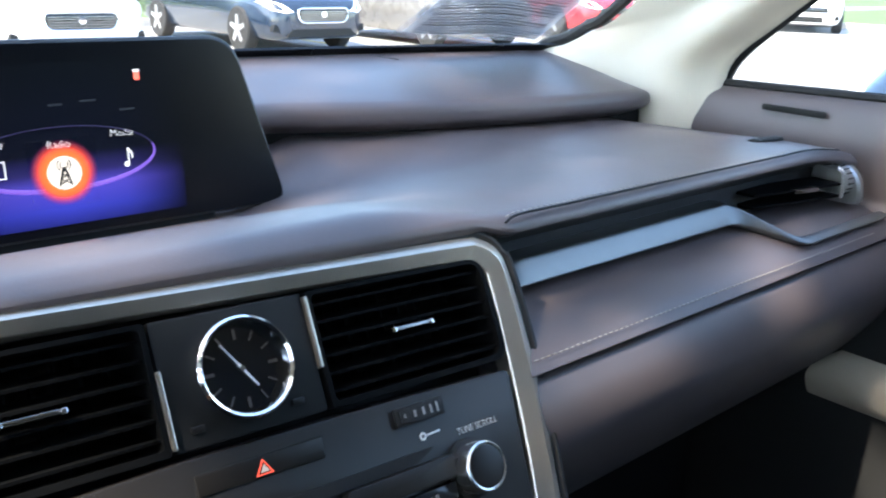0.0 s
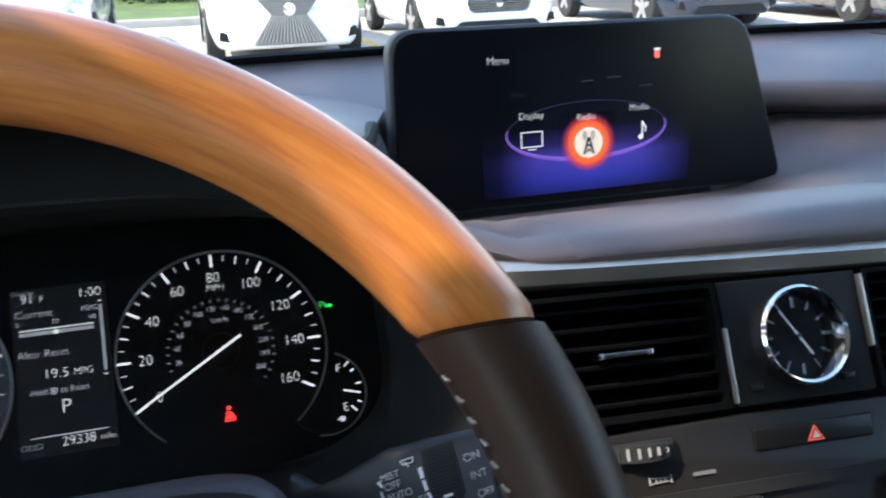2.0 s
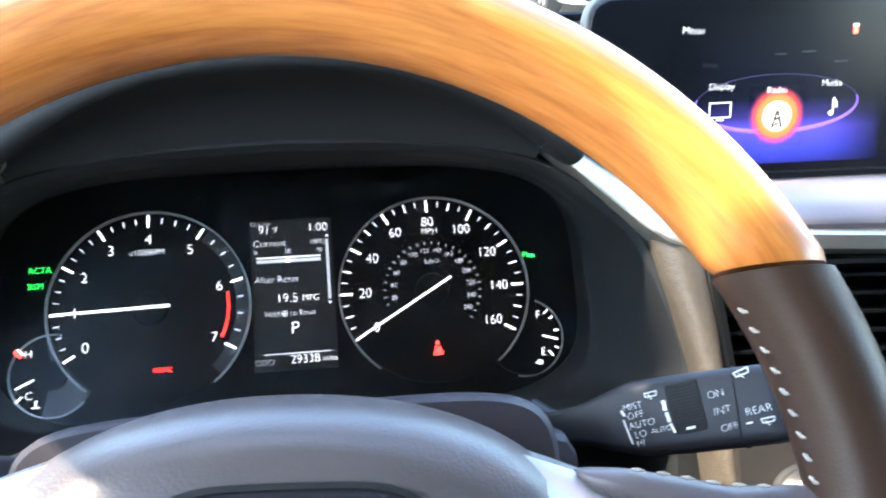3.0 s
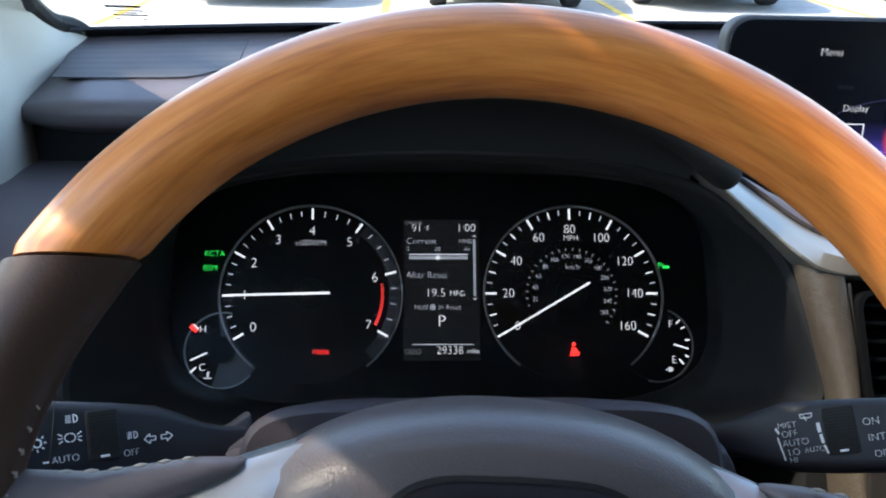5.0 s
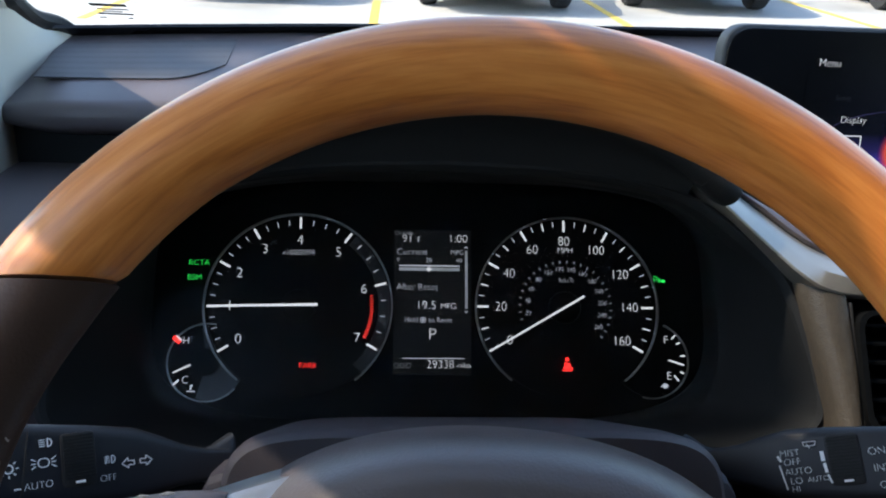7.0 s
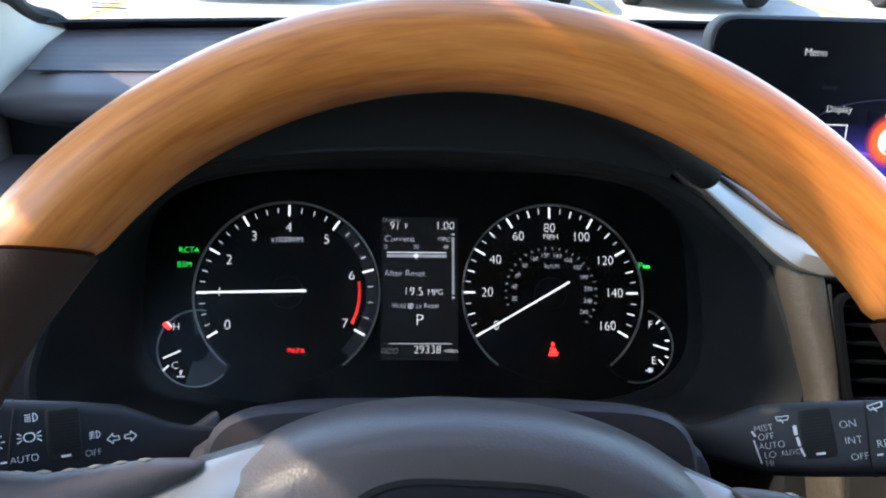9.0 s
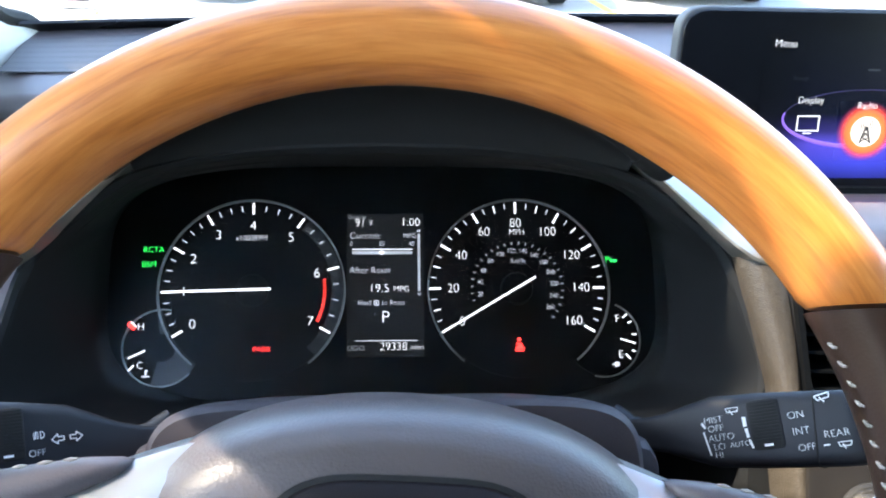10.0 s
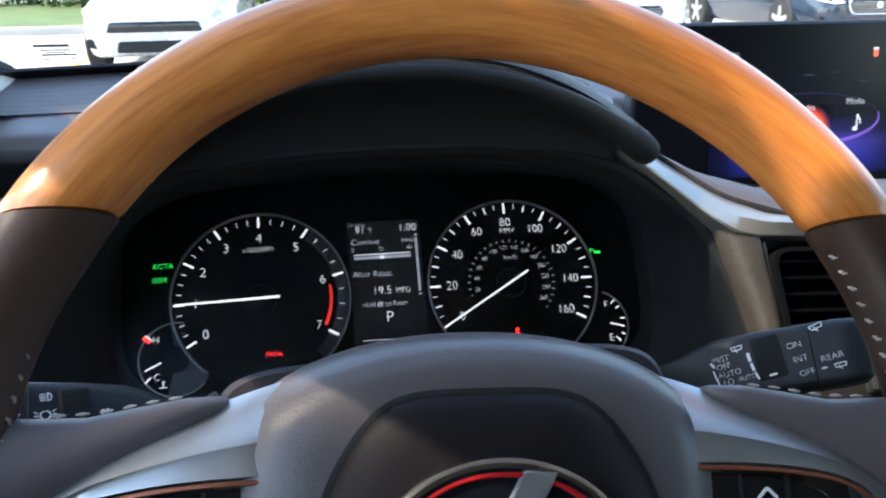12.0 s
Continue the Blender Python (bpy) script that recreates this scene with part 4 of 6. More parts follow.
def tick(me, parent, cx, cy, r, a, z=0.001):
    inst("tick", me, parent, CL @ at(cx + r * math.cos(radians(a)), cy + r * math.sin(radians(a)), z, a - 90))


def dial(cx, cy, name, label):
    d = part(name, disc(cx, cy, 0.0575, 0.003, -0.0055, 0, 72), CLUSTER, cluster, label, m=CL)
    rim = band(cx, cy, 0.0588, 0.0598, -52, 232, 0.003, -0.001)
    part("rim", rim, DIAL_RING, d, "thin bright dial ring", m=CL)
    if name == "tachometer":
        part("bevel", band(cx, cy, 0.0508, 0.0582, -46, 52, 0.002, -0.0026), CLUSTER_RIM, d, "grey outer scale band", m=CL)
    return d


def needle(parent, cx, cy, a, r0, r1, w=0.0016):
    d = Vector((math.cos(radians(a)), math.sin(radians(a))))
    c = Vector((cx, cy))
    part("needle", bar(c + d * r0, c + d * r1, w, 0.0008, 0.0042, w * 0.75), LIT, parent, "white lit needle", m=CL)


TC, SP = (-0.0859, -0.0100), (0.0864, -0.0096)
tach = dial(*TC, "tachometer", "tachometer reading about 1000 rpm")
angles = [211, 181, 151, 121, 90, 55, 15, -29]
for i, a in enumerate(angles):
    tick(TICK_L, tach, *TC, 0.0572, a)
    text("numeral", str(i), 0.0062, CL @ at(TC[0] + 0.0428 * math.cos(radians(a)), TC[1] + 0.0420 * math.sin(radians(a)), 0.001), LIT, tach)
    if i < 7:
        for j in (1, 2, 3):
            tick(TICK_S, tach, *TC, 0.0555, a + (angles[i + 1] - a) * j / 4)
for i in range(17):
    a = 8 - 33 * i / 16
    part("red_zone_mark", bar((TC[0] + 0.0455 * math.cos(radians(a)), TC[1] + 0.0455 * math.sin(radians(a))), (TC[0] + 0.0475 * math.cos(radians(a)), TC[1] + 0.0475 * math.sin(radians(a))), 0.0005 + 0.00004 * i, 0.0006, 0.001), LIT_REDDIM, tach, m=CL)
text("scale_caption", "x1000RPM", 0.0036, CL @ at(-0.0868, 0.0240, 0.001), LIT_DIM, tach, wide=0.9)
text("park_lamp", "PARK", 0.0033, CL @ at(-0.0786, -0.0478, 0.001), LIT_RED, tach, "red lit PARK lamp")
part("hub_cap", disc(*TC, 0.0105, 0.004, -0.002, 0.002), CLUSTER, tach, m=CL)
needle(tach, *TC, 181.3, -0.0125, 0.0556)

speedo = dial(*SP, "speedometer", "speedometer reading zero")
SP = (SP[0] - 0.0013, SP[1])  # the scale sits a little beside the ring's middle
for i in range(33):
    a = 210 - 7.5 * i
    tick(TICK_L if i % 4 == 0 else TICK_M if i % 2 == 0 else TICK_S, speedo, *SP, 0.0572 if i % 4 == 0 else 0.0565, a)
for i in range(9):
    a = 210 - 30 * i
    text("numeral", str(20 * i), 0.0060, CL @ at(SP[0] + 0.0418 * math.cos(radians(a)), SP[1] + 0.0432 * math.sin(radians(a)), 0.001), LIT, speedo, wide=0.92)
for i in range(27):
    a = 195.5 - 9.05 * i
    tick(TICK_KM, speedo, *SP, 0.0305, a)
for i in range(13):
    a = 189 - 18.25 * i
    text("numeral", str(20 + 20 * i), 0.0029, CL @ at(SP[0] + 0.0245 * math.cos(radians(a)), SP[1] + 0.0250 * math.sin(radians(a)), 0.001), LIT_DIM, speedo, wide=0.9)
text("unit_caption", "MPH", 0.0036, CL @ at(0.0858, 0.0276, 0.001), LIT, speedo)
text("unit_caption", "km/h", 0.0033, CL @ at(0.0861, 0.0082, 0.001), LIT_DIM, speedo)
part("hub_cap", disc(*SP, 0.0105, 0.004, -0.002, 0.002), CLUSTER, speedo, m=CL)
needle(speedo, *SP, 210.2, -0.0135, 0.0512, 0.0014)
belt = merge(disc(0.0853, -0.0430, 0.0012, 0.0006, 0.001, 0, 16),
             plate([(0.0832, -0.0468), (0.0838, -0.0450), (0.0862, -0.0450)], 0.0006, 0, 0.001),
             plate([(0.0832, -0.0476), (0.0868, -0.0452), (0.0875, -0.0470), (0.0878, -0.0490), (0.0828, -0.0490)], 0.0006, 0, 0.001),
             bar((0.0824, -0.0500), (0.0882, -0.0500), 0.0009, 0.0006, 0.001), bar((0.0880, -0.0494), (0.0887, -0.0480), 0.0006, 0.0006, 0.001))
part("belt_lamp", belt, LIT_RED, speedo, "red seat belt warning lamp", m=CL)

for cx, cy, a0, a1, name, label, marks, lamp in ((-0.1418, -0.0460, 78, 318, "temperature_gauge", "small coolant temperature gauge", ("H", "C"), 1), (0.1405, -0.0432, 68, -105, "fuel_gauge", "small fuel gauge", ("F", "E"), -1)):
    g = part(name, disc(cx, cy, 0.0228, 0.003, -0.0065, 0, 48), CLUSTER, cluster, label, m=CL)
    part("rim", band(cx, cy, 0.0238, 0.0246, a0, a1, 0.002, -0.002), DIAL_RING, g, "thin bright gauge ring", m=CL)
    if lamp > 0:
        part("bevel", band(cx, cy, 0.0085, 0.0236, -105, 100, 0.0005, -0.0034), CLUSTER_RIM, g, "grey quarter of the gauge face", m=CL)
        part("hub_cap", disc(cx, cy, 0.0085, 0.004, -0.0035), CLUSTER, g, m=CL)
        text("numeral", "H", 0.0045, CL @ at(-0.1544, -0.0329, 0.001), LIT, g)
        text("numeral", "C", 0.0045, CL @ at(-0.1538, -0.0572, 0.001), LIT, g)
        part("hot_mark", bar((-0.1622, -0.0306), (-0.1580, -0.0340), 0.0026, 0.0006, 0.001), LIT_RED, g, "red hot mark", m=CL)
        part("tick", bar((-0.1604, -0.0296), (-0.1570, -0.0328), 0.0010, 0.0006, 0.0012), LIT, g, m=CL)
        part("tick", bar((-0.1612, -0.0605), (-0.1576, -0.0570), 0.0009, 0.0006, 0.001), LIT, g, m=CL)
        part("needle", bar((-0.1510, -0.0478), (-0.1614, -0.0526), 0.0009, 0.0006, 0.001), LIT, g, m=CL)
        ic = merge(bar((-0.1500, -0.0632), (-0.1500, -0.0600), 0.0009, 0.0006, 0.001), bar((-0.1500, -0.0604), (-0.1488, -0.0604), 0.0006, 0.0006, 0.001), bar((-0.1524, -0.0640), (-0.1476, -0.0640), 0.0007, 0.0006, 0.001))
        part("coolant_icon", ic, LIT_DIM, g, m=CL)
    else:
        text("numeral", "F", 0.0050, CL @ at(0.1500, -0.0303, 0.001), LIT, g)
        text("numeral", "E", 0.0050, CL @ at(0.1512, -0.0534, 0.001), LIT, g)
        part("tick", bar((0.1536, -0.0296), (0.1564, -0.0270), 0.0008, 0.0006, 0.001), LIT, g, m=CL)
        part("tick", bar((0.1566, -0.0330), (0.1590, -0.0318), 0.0009, 0.0006, 0.001), LIT, g, m=CL)
        part("tick", bar((0.1590, -0.0404), (0.1620, -0.0404), 0.0009, 0.0006, 0.001), LIT, g, m=CL)
        part("tick", bar((0.1586, -0.0505), (0.1606, -0.0516), 0.0009, 0.0006, 0.001), LIT, g, m=CL)
        part("tick", bar((0.1544, -0.0528), (0.1572, -0.0562), 0.0008, 0.0006, 0.001), LIT, g, m=CL)
        part("needle", bar((0.1511, -0.0432), (0.1608, -0.0462), 0.0009, 0.0006, 0.0015), LIT, g, m=CL)
        ic = merge(slab(0.1470, 0.1490, -0.0610, -0.0580, 0.001, 0.0016), bar((0.1494, -0.0606), (0.1498, -0.0584), 0.0006, 0.0006, 0.001), bar((0.1454, -0.0600), (0.1464, -0.0594), 0.0008, 0.0006, 0.001))
        part("pump_icon", ic, LIT_DIM, g, m=CL)

lcd = part("display", slab(-0.0255, 0.0245, -0.0528, 0.0410, -0.0055, -0.0035), LCD, cluster, "narrow trip computer screen", m=CL)


def lcd_text(body, x, y, h, material=LIT, align="CENTER", wide=1.0):
    text("lettering", body, h, CL @ at(x, y, -0.003), material, lcd, align=align, wide=wide)


lcd_text("Outside", -0.0252, 0.0388, 0.0026, LIT_GREY, "LEFT")
lcd_text("91", -0.0205, 0.0349, 0.0052, LIT, "LEFT", 0.95)
lcd_text("\u00b0F", -0.0125, 0.0345, 0.0036, LIT, "LEFT", 0.9)
lcd_text("1:00", 0.0160, 0.0352, 0.0052)
lcd_text("Current", -0.0240, 0.0262, 0.0042, LIT_DIM, "LEFT")
lcd_text("MPG", 0.0155, 0.0260, 0.0030, LIT_DIM)
for b, x in (("0", -0.0228), ("20", -0.0030), ("40", 0.0166)):
    lcd_text(b, x, 0.0208, 0.0028, LIT_DIM)
part("bar_line", slab(-0.0222, 0.0170, 0.0168, 0.0176, -0.0034, -0.0030), LIT_DIM, lcd, m=CL)
part("bar_field", slab(-0.0222, 0.0170, 0.0140, 0.0160, -0.0034, -0.0032), LIT_GREY, lcd, m=CL)
part("bar_marker", plate([(-0.0030, 0.0132), (-0.0013, 0.0149), (-0.0030, 0.0166), (-0.0047, 0.0149)], 0.0004, 0, -0.0029), LIT, lcd, m=CL)
part("scroll_bar", slab(0.0206, 0.0222, -0.0105, 0.0275, -0.0034, -0.0032), LIT_GREY, lcd, m=CL)
part("scroll_arrow", merge(bar((0.0204, 0.0290), (0.0214, 0.0302), 0.0005, 0.0004, -0.0034), bar((0.0224, 0.0290), (0.0214, 0.0302), 0.0005, 0.0004, -0.0034)), LIT_DIM, lcd, m=CL)
part("scroll_arrow", merge(bar((0.0204, -0.0120), (0.0214, -0.0132), 0.0005, 0.0004, -0.0034), bar((0.0224, -0.0120), (0.0214, -0.0132), 0.0005, 0.0004, -0.0034)), LIT_DIM, lcd, m=CL)
lcd_text("After Reset", -0.0240, 0.0032, 0.0042, LIT_DIM, "LEFT", 0.95)
lcd_text("19.5", -0.0046, -0.0088, 0.0054)
lcd_text("MPG", 0.0098, -0.0092, 0.0038, LIT, wide=0.95)
lcd_text("Hold", -0.0185, -0.0181, 0.0034, LIT_DIM, "LEFT", 0.9)
lcd_text("to Reset", -0.0030, -0.0181, 0.0034, LIT_DIM, "LEFT", 0.9)
part("button_symbol", merge(band(-0.0065, -0.0181, 0.0014, 0.0018, 0, 359, 0.0003, -0.0034, 24), disc(-0.0065, -0.0181, 0.0006, 0.0003, -0.0034, 0, 12)), LIT_DIM, lcd, m=CL)
lcd_text("P", -0.0006, -0.0276, 0.0076)
part("rule_line", slab(-0.0200, 0.0202, -0.0428, -0.0424, -0.0034, -0.0031), LIT_DIM, lcd, m=CL)
lcd_text("ODO", -0.0196, -0.0474, 0.0033, LIT_GREY)
lcd_text("29338", 0.0046, -0.0466, 0.0052, wide=0.95)
lcd_text("miles", 0.0198, -0.0470, 0.0033, LIT, wide=0.9)
text("status_lamp", "RCTA", 0.0036, CL @ at(-0.1499, 0.0174, -0.003), LIT_GREEN, cluster, "green lit status lamp")
text("status_lamp", "BSM", 0.0036, CL @ at(-0.1523, 0.0078, -0.003), LIT_GREEN, cluster, "green lit status lamp")
text("status_lamp", "P", 0.0042, CL @ at(0.1462, 0.0096, -0.003), LIT_GREEN, cluster, "green lit parking sensor lamp")
part("status_lamp", merge(bar((0.1484, 0.0080), (0.1484, 0.0104), 0.0005, 0.0004, -0.003), bar((0.1492, 0.0080), (0.1492, 0.0098), 0.0005, 0.0004, -0.003), slab(0.1500, 0.1524, 0.0080, 0.0097, -0.003, -0.0026, 0.0004)), LIT_GREEN, cluster, m=CL)
lens = part("lens", plate(fillet([(-0.186, -0.079), (0.186, -0.079), (0.186, 0.07), (-0.186, 0.07)], 0.05), 0.0015, 0, 0.010), CLEAR, cluster, "clear cover lens", m=CL)
lens.visible_shadow = False

# ---- centre stack ----
stack = thing("centre_stack", ST, "graphite centre stack framed by satin metal trim", "centre console")
part("core", plate([(-0.19, -0.28), (0.196, -0.28), (0.205, 0.045), (0.10, 0.045), (-0.13, 0.02), (-0.17, -0.02)], 0.10, 0, -0.14), SOFT_BLACK, stack, "black housing", m=ST)
# metal frame: down the right-hand side, over the vents and up beside the dials
outer = spline([(0.168, -0.26, 0), (0.187, -0.16, 0), (0.1970, -0.09, 0), (0.2020, -0.03, 0), (0.2020, 0.018, 0), (0.1975, 0.036, 0), (0.184, 0.0455, 0), (0.165, 0.0480, 0), (0.06, 0.0488, 0), (-0.06, 0.0505, 0), (-0.145, 0.0530, 0), (-0.170, 0.0602, 0), (-0.1885, 0.0695, 0), (-0.2085, 0.0845, 0), (-0.2310, 0.1020, 0), (-0.2450, 0.1130, 0)], 5)
inner = spline([(0.142, -0.26, 0), (0.163, -0.16, 0), (0.1735, -0.09, 0), (0.1785, -0.03, 0), (0.1800, 0.012, 0), (0.1780, 0.024, 0), (0.169, 0.0308, 0), (0.155, 0.0322, 0), (0.06, 0.0345, 0), (-0.06, 0.0368, 0), (-0.150, 0.0388, 0), (-0.1766, 0.0405, 0), (-0.1895, 0.0462, 0), (-0.2060, 0.0610, 0), (-0.2395, 0.0925, 0), (-0.2540, 0.1060, 0)], 5)
rows = []
for p, q in zip(outer, inner):
    left = max(0.0, -p.x - 0.15) / 0.08
    z = -0.004 - 0.016 * left
    flat = min(1.0, 2 * left)
    tuck = 0.007 * min(1.0, max(0.0, (-p.x - 0.09) / 0.03))
    shape = zip((0, 0.05, 0.40, 0.44, 0.93, 0.97, 1), (-0.005, -0.0016, 0.0036, 0.0039, 0.0006, -0.0004, -0.012), (0, 0.05, 0.42, 0.55, 0.90, 0.97, 1), (-0.006, -0.002, 0.0035, 0.0055, 0.0085, 0.0078, -0.008))
    rows.append([Vector((p.x, p.y - tuck, z - 0.03 + 2 * tuck))] + [p.lerp(q, fa + (fb - fa) * flat) + Vector((0, 0, z + ha + (hb - ha) * flat)) for fa, ha, fb, hb in shape])
part("frame_trim", sheet(rows, 0.003), SILVER_WARM, stack, "satin champagne metal frame", m=ST, smooth=25)
left_rows = [[Vector((-0.754 - w.x, w.y, w.z)) for w in (ST @ p for p in row)] for p0, row in zip(outer, rows) if p0.x < -0.150]
part("side_trim", sheet(left_rows, 0.003), SILVER_WARM, dash, "satin metal trim beside the dials", smooth=25)
# Black tube along the frame's outer edge draws the shadow gap there.
part("frame_shadow_gap", sweep([p + Vector((0.0035 if p.y < 0.03 else 0, (0.003 if p.x > -0.09 else -0.003) if p.y > 0.02 else 0, -0.010 - 0.016 * max(0.0, -p.x - 0.15) / 0.08)) for p in outer], 0.0045, 8), RUBBER, stack, "black tube drawn as the shadow gap round the frame", m=ST)
part("lower_panel", plate(fillet([(-0.165, -0.26), (0.152, -0.26), (0.170, -0.09), (0.1755, -0.040), (0.08, -0.0375), (-0.04, -0.0365), (-0.115, -0.0385), (-0.150, -0.042), (-0.157, -0.05), (-0.158, -0.09)], 0.006), 0.03, 0.002, -0.032), STACK_GREY, stack, "graphite control panel", m=ST)


def vent_unit(u0, u1, tab, lit):
    v = thing("air_vent", ST @ at((u0 + u1) / 2, 0), "black slatted dashboard air vent with a chrome tab", "air vent", "centre vents")
    slant = 0.006 if lit else 0.0
    ring = fillet([(u0 + slant, -0.033), (u1, -0.033), (u1, 0.0325), (u0, 0.0325)], [0.012, 0.003, 0.003, 0.012] if lit else [0.003, 0.01, 0.012, 0.003], 5)
    inn = fillet([(u0 + slant + 0.003, -0.0295), (u1 - 0.003, -0.0295), (u1 - 0.003, 0.030), (u0 + 0.003, 0.030)], [0.010, 0.003, 0.003, 0.010] if lit else [0.003, 0.008, 0.010, 0.003], 5)
    part("frame", loft([[Vector((p.x, p.y, z)) for p in (o if w else i)] for o, i, w, z in ((ring, inn, 1, -0.03), (ring, inn, 1, -0.002), (inn, inn, 1, -0.002), (inn, inn, 1, -0.045))], caps=False), SLAT, v, m=ST)
    part("duct", slab(u0 + slant + 0.002, u1 - 0.002, -0.032, 0.032, -0.06, -0.045), RUBBER, v, "dark duct behind the slats", m=ST)
    n = 6
    for i in range(n):
        y = -0.0245 + 0.0098 * i
        part("slat", loft([[Vector((x, y + b, z)) for z, b in ((-0.006, -0.0008), (-0.0055, 0.0008), (-0.014, 0.0022), (-0.030, 0.0060), (-0.030, 0.0048), (-0.014, 0.0004))] for x in (u0 + 0.003 + slant * (0.0325 - y) / 0.0655, u1 - 0.003)]), SLAT, v, m=ST)
    for i in range(9):
        x = u0 + 0.012 + (u1 - u0 - 0.024) * i / 8
        part("fin", slab(x - 0.0006, x + 0.0006, -0.029, 0.0295, -0.043, -0.031), SLAT, v, m=ST)
    t = part("tab", loft([[Vector((x, p.x, p.y)) for p in fillet([(-0.0012, -0.007, 0), (0.0012, -0.007, 0), (0.0012, 0.0015, 0), (-0.0012, 0.0015, 0)], 0.0008, 3)] for x in (tab - 0.0145, tab - 0.0137, tab + 0.0137, tab + 0.0145)]), CHROME_DIM, v, "chrome adjusting tab", m=ST @ at(0, 0.0005))
    for dx in (-0.0135, 0.0135):
        part("tab_end", slab(dx + tab - 0.0014, dx + tab + 0.0014, -0.0013, 0.0018, -0.006, 0.0020, 0.0006, 0.0004), CHROME, t, "bright tab end", m=ST)


vent_unit(-0.1630, -0.0425, -0.100, True)
vent_unit(0.0475, 0.1770, 0.110, False)

clock = thing("analog_clock", ST, "round chrome-ringed analog clock with a black face", "clock")
part("housing", plate(fillet([(-0.0405, -0.033), (0.0455, -0.033), (0.0455, 0.0325), (-0.0405, 0.0325)], 0.002), 0.045, 0.001, -0.049), SOFT_BLACK, clock, "black clock surround", m=ST)
part("pillar_strip", slab(-0.0425, -0.0395, -0.031, 0.008, -0.01, -0.0015, 0.001, 0.0008), SILVER_WARM, clock, "slim satin metal strip", m=ST)
part("pillar_strip", slab(0.0455, 0.0480, -0.010, 0.030, -0.01, -0.0015, 0.001, 0.0008), SILVER_WARM, clock, "slim satin metal strip", m=ST)
part("ring", lathe([(0.0225, -0.004), (0.0228, 0.003), (0.0236, 0.0055), (0.0250, 0.0066), (0.0264, 0.0052), (0.0272, 0.001), (0.0274, -0.006)], 64), CHROME, clock, "polished chrome ring", m=ST @ at(0.0016, 0.0))
face = part("face", disc(0.0016, 0, 0.0228, 0.002, -0.005, 0, 64), PIANO, clock, "black clock face", m=ST)
for i in range(12):
    a = radians(90 - 30 * i)
    d = Vector((math.cos(a), math.sin(a)))
    o = Vector((0.0016, 0))
    part("hour_mark", bar(o + d * 0.0150, o + d * 0.0205, 0.0018 if i % 3 == 0 else 0.0011, 0.0008, -0.003), CHROME_DIM, face, m=ST)
for a, r, w in ((123, 0.0165, 0.0011), (-57, 0.0125, 0.0016)):
    d = Vector((math.cos(radians(a)), math.sin(radians(a))))
    o = Vector((0.0016, 0))
    part("hand", bar(o - d * 0.003, o + d * r, w, 0.0006, -0.0018, w * 0.6), PRINT, face, "pale clock hand", m=ST)
part("pivot", disc(0.0016, 0, 0.0014, 0.001, -0.0016, 0, 16), CHROME, face, m=ST)
for x in (-0.0275, 0.0285):
    part("button", slab(x - 0.0036, x + 0.0036, -0.0258, -0.0222, -0.006, -0.0022, 0.001, 0.0006), STACK_GREY, clock, "small clock button", m=ST)

haz = thing("hazard_button", ST @ at(0, -0.05), "wide black hazard light button with a red triangle", "button")
part("cap", plate(fillet([(-0.0355, -0.0556), (0.0350, -0.0556), (0.0358, -0.0448), (-0.0355, -0.0448)], 0.0015), 0.0032, 0.0006, -0.0042), STACK_GREY, haz, m=ST)
part("gap", plate(fillet([(-0.0364, -0.0564), (0.0360, -0.0564), (0.0368, -0.0440), (-0.0364, -0.0440)], 0.0015), 0.0006, 0, -0.0024), RUBBER, haz, "dark joint round the button", m=ST)
tri = [(0.0000, -0.0465), (0.0050, -0.0545), (-0.0050, -0.0545)]
part("triangle", plate(tri, 0.0004, 0, -0.0011), glow("hazard red", (0.9, 0.10, 0.06), 0.35), haz, "red warning triangle", m=ST)
part("triangle_core", plate([(x * 0.72, -0.0519 + (y + 0.0519) * 0.72) for x, y in tri], 0.0004, 0, -0.0008), PIANO, haz, m=ST)
part("triangle_core", plate([(x * 0.5, -0.0519 + (y + 0.0519) * 0.5) for x, y in tri], 0.0004, 0, -0.0005), glow("hazard white", (0.95, 0.80, 0.72), 0.1), haz, m=ST)


